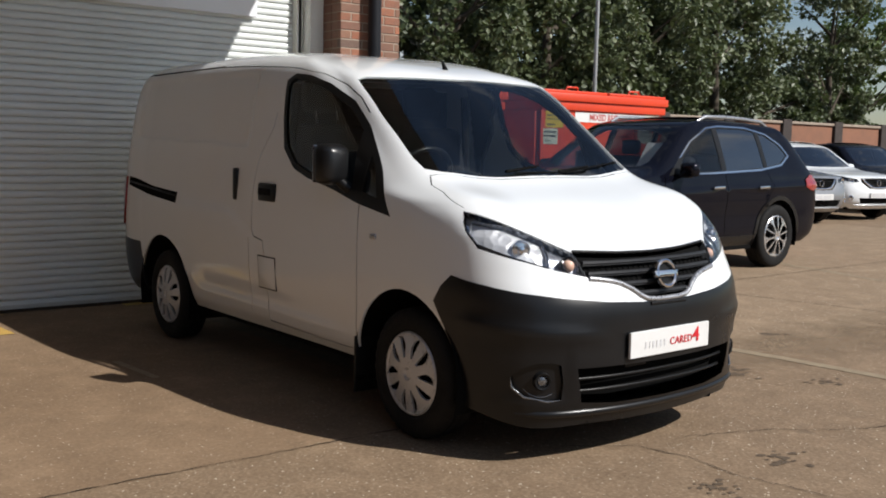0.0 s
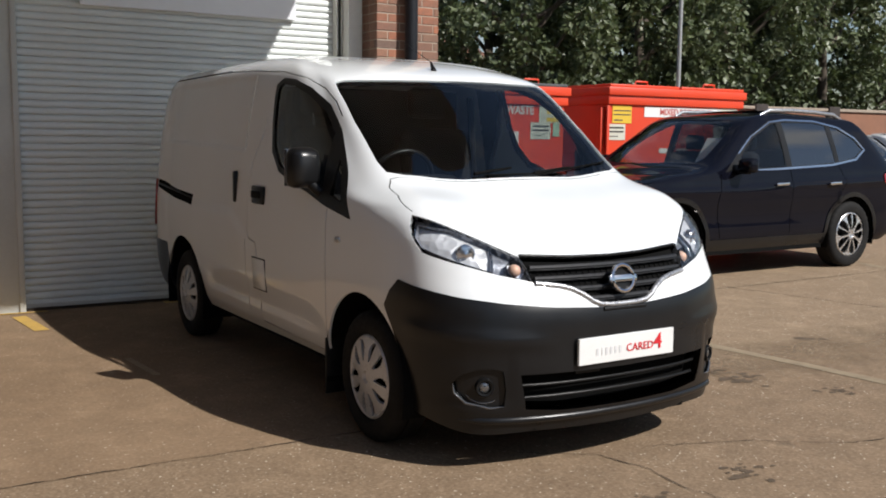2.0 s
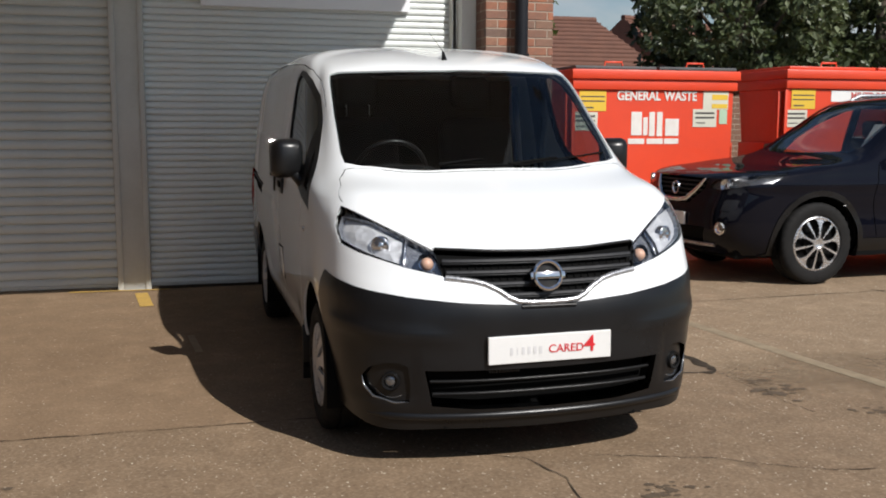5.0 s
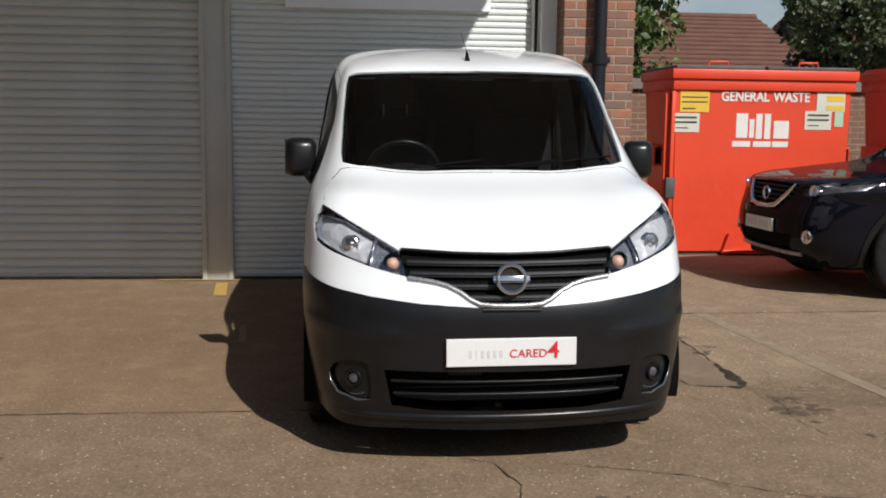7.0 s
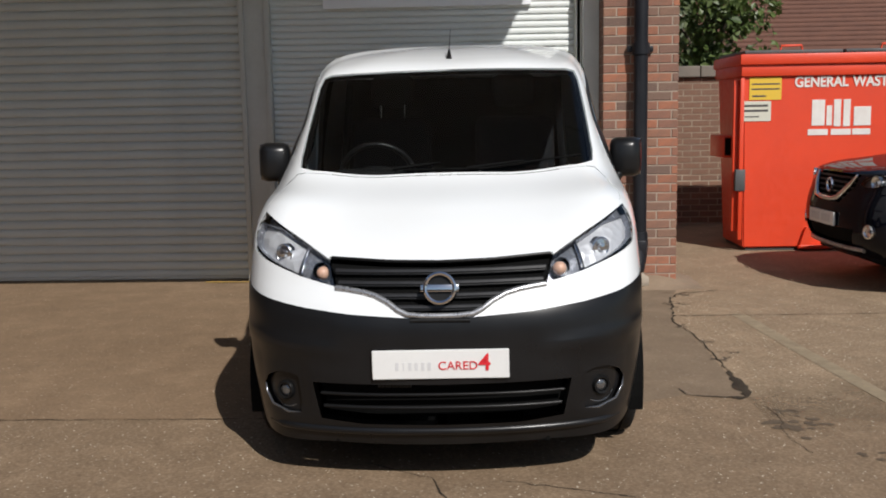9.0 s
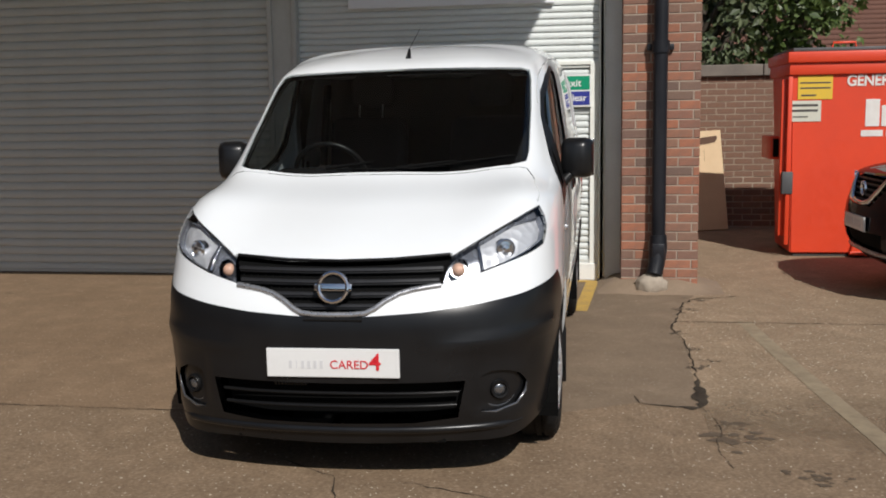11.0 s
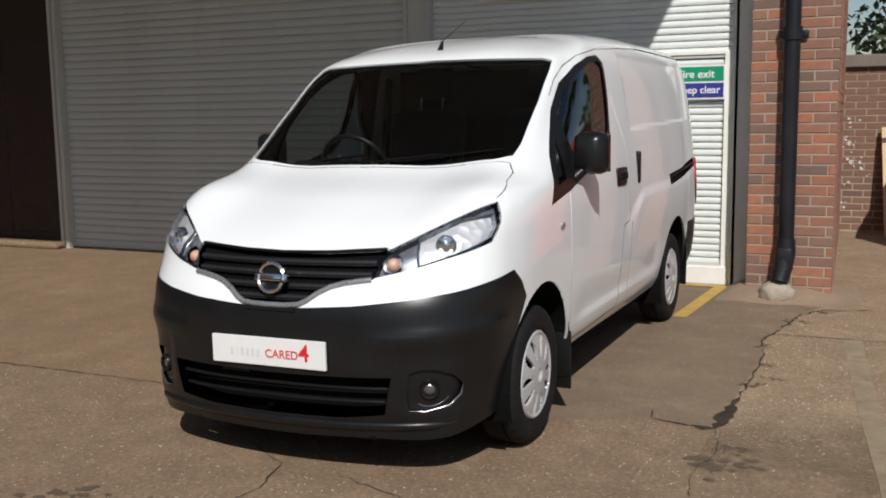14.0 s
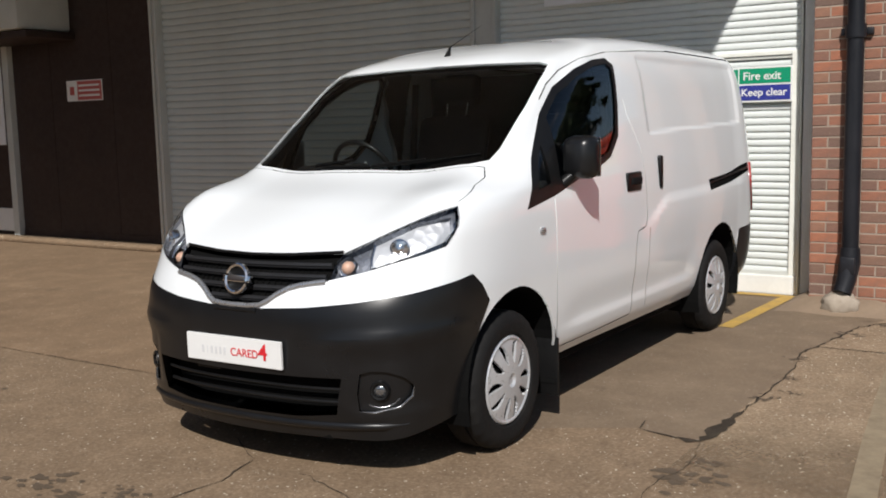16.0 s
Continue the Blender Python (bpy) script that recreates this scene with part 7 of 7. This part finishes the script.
house(pose(3.4, 29.0, 0, 0, 0, 0), 12.4, 8.0, 2.9, 5.44, "brick house with a brown tiled roof", 1.2)
house(pose(17.75, 31.0, 0, 0, 0, 24), 7.5, 7.0, 3.0, 5.72, "brick house with a brown tiled roof", 0.0)
# ---------------------------------------------------------------- brickwork, brick by brick
def brick_material(name, tones, bump=0.5):
    m = material(name, tones[0], 0.9)
    info = node(m, "ObjectInfo")
    col = ramp(m, info.outputs["Random"], *[(i / (len(tones) - 1), c) for i, c in enumerate(tones)])
    col = mixed(m, ramp(m, noise_tex(m, 14.0, 5.0), (0.40, 0.0), (0.75, 0.6)), col, (0.16, 0.10, 0.075))
    col = mixed(m, ramp(m, noise_tex(m, 70.0, 3.0), (0.55, 0.0), (0.80, 0.35)), col, (0.42, 0.30, 0.22))
    link(m, col, shader(m).inputs["Base Color"])
    relief(m, noise_tex(m, 110.0, 4.0), bump, 0.006)
    return m


PIER_BRICK = brick_material("pier_brick", [(0.31, 0.112, 0.062), (0.20, 0.120, 0.085), (0.35, 0.130, 0.072), (0.14, 0.092, 0.074), (0.26, 0.112, 0.074), (0.17, 0.108, 0.082), (0.37, 0.140, 0.078), (0.21, 0.130, 0.092)])
YARD_BRICK = brick_material("yard_brick", [(0.165, 0.090, 0.060), (0.20, 0.108, 0.068), (0.13, 0.078, 0.056), (0.23, 0.125, 0.078), (0.175, 0.092, 0.058)])
BL, BH, BJ = 0.215, 0.065, 0.010


def brick_mesh(length, mat):
    bm = bmesh.new()
    box(bm, 0, length, 0, 0.05, 0, BH)
    outer = [e for e in bm.edges if all(v.co.y < 0.01 for v in e.verts)]
    bmesh.ops.bevel(bm, geom=outer, offset=0.004, segments=1, affect="EDGES")
    return mesh_of(bm, "brick", mat)


def lay(parent, at, width, z0, z1, mat, bond="flemish", limit=300, joint=BJ):
    """Courses of bricks over a face that starts at the pose and runs along its own x; each brick a part."""
    sizes = {}
    made = 0
    course = 0
    z = z0
    rest = bmesh.new()
    while z + BH < z1 + 0.02:
        x = 0.0
        i = course
        while x < width - 0.02:
            want = (BL if (i % 2 == 0) else 0.1025) if bond == "flemish" else (BL if not (x == 0.0 and course % 2) else 0.1025)
            ln = round(min(want, width - x), 3)
            if ln > 0.03:
                key = ln
                y = random.uniform(-0.002, 0.002)
                if made < limit:
                    if key not in sizes:
                        sizes[key] = brick_mesh(ln, mat)
                    part("brick", sizes[key], None, parent, at=at @ pose(x, y, z))
                    made += 1
                else:
                    box(rest, x, x + ln, y, y + 0.05, z, z + BH, m=at)
            x += ln + joint
            i += 1
        z += BH + joint
        course += 1
    if len(rest.verts):
        ob = part("brickwork", rest, mat, parent)
        tagged(ob, kind="stuff")
    else:
        rest.free()


random.seed(5)
pier = thing("wall_pier", "red brick pier at the workshop's corner, sunlit", "wall", kind="structure")
part("core", boxed(1.166, 1.764, PIER_Y + 0.005, 4.87, 0, 4.4), MORTAR, pier)
part("core", boxed(1.166, 1.24, 4.87, WALL_Y + 0.28, 0, 4.4), MORTAR, pier)
lay(pier, pose(1.160, PIER_Y, 0.03), 0.61, 0.0, 2.75, PIER_BRICK)
lay(pier, pose(1.160, WALL_Y, 0.03, 0, 0, -90), 0.44, 0.0, 2.75, PIER_BRICK, limit=60)
side_wall = thing("wall_side", "red brick side wall of the workshop", "wall", kind="structure")
part("core", boxed(0.02, 4.50, 0.006, 0.30, 0, 4.4), MORTAR, side_wall, at=pose(1.769, PIER_Y + 0.05, 0, 0, 0, 92.4))
lay(side_wall, pose(1.770, PIER_Y + 0.055, 0.03, 0, 0, 92.4), 4.45, 0.0, 2.7, PIER_BRICK)
yard_wall = thing("wall_yard", "weathered brown brick yard wall with a stone coping", "wall", kind="structure")
YARD_MORTAR = worn("yard_mortar", (0.40, 0.335, 0.26), (0.28, 0.23, 0.175), 0.95, 6.0, 90.0, bump=0.4)
part("core", boxed(1.25, 9.6, 9.1545, 9.37, 0, 1.86), YARD_MORTAR, yard_wall)
part("core", boxed(9.42, 9.62, 9.37, 12.2, 0, 1.86), MORTAR, yard_wall)
lay(yard_wall, pose(1.255, 9.15, 0.02), 8.35, 0.0, 1.82, YARD_BRICK, bond="stretcher", joint=0.012)
COPING = worn("stone_coping", (0.20, 0.17, 0.14), (0.12, 0.105, 0.09), 0.9, 3.0, 40.0, bump=0.4)
for i in range(10):
    part("coping_stone", boxed(1.25 + 0.84 * i, 2.08 + 0.84 * i, 9.09, 9.43, 1.86, 2.0, bevel=0.012), COPING, yard_wall)
# flaking whitewash left on the bricks
FLAKE = worn("old_whitewash", (0.62, 0.58, 0.54), (0.50, 0.45, 0.40), 0.95, 20.0, 90.0, bump=0.4)
rng = random.Random(33)
bm = bmesh.new()
for x, z, n, r in ((1.69, 1.26, 3, 0.03), (1.645, 1.02, 18, 0.055), (1.68, 0.86, 14, 0.05), (1.80, 0.735, 10, 0.06), (1.60, 0.53, 5, 0.05), (1.59, 0.33, 7, 0.04)):
    for _ in range(n):
        cx, cz, k = max(1.30, x + rng.gauss(0, r)), z + rng.gauss(0, r), rng.uniform(0.004, 0.022)
        pts = [(cx + k * rng.uniform(0.4, 1.3) * math.cos(2 * math.pi * i / 9), cz + k * rng.uniform(0.4, 1.2) * math.sin(2 * math.pi * i / 9)) for i in range(9)]
        prism(bm, pts, 0.004, Matrix.Translation((0, 9.142 + rng.uniform(0, 0.002), 0)))
tagged(part("whitewash_flakes", bm, FLAKE, yard_wall, "flakes of old whitewash on the bricks"), "flakes of old whitewash on the bricks", kind="stuff")
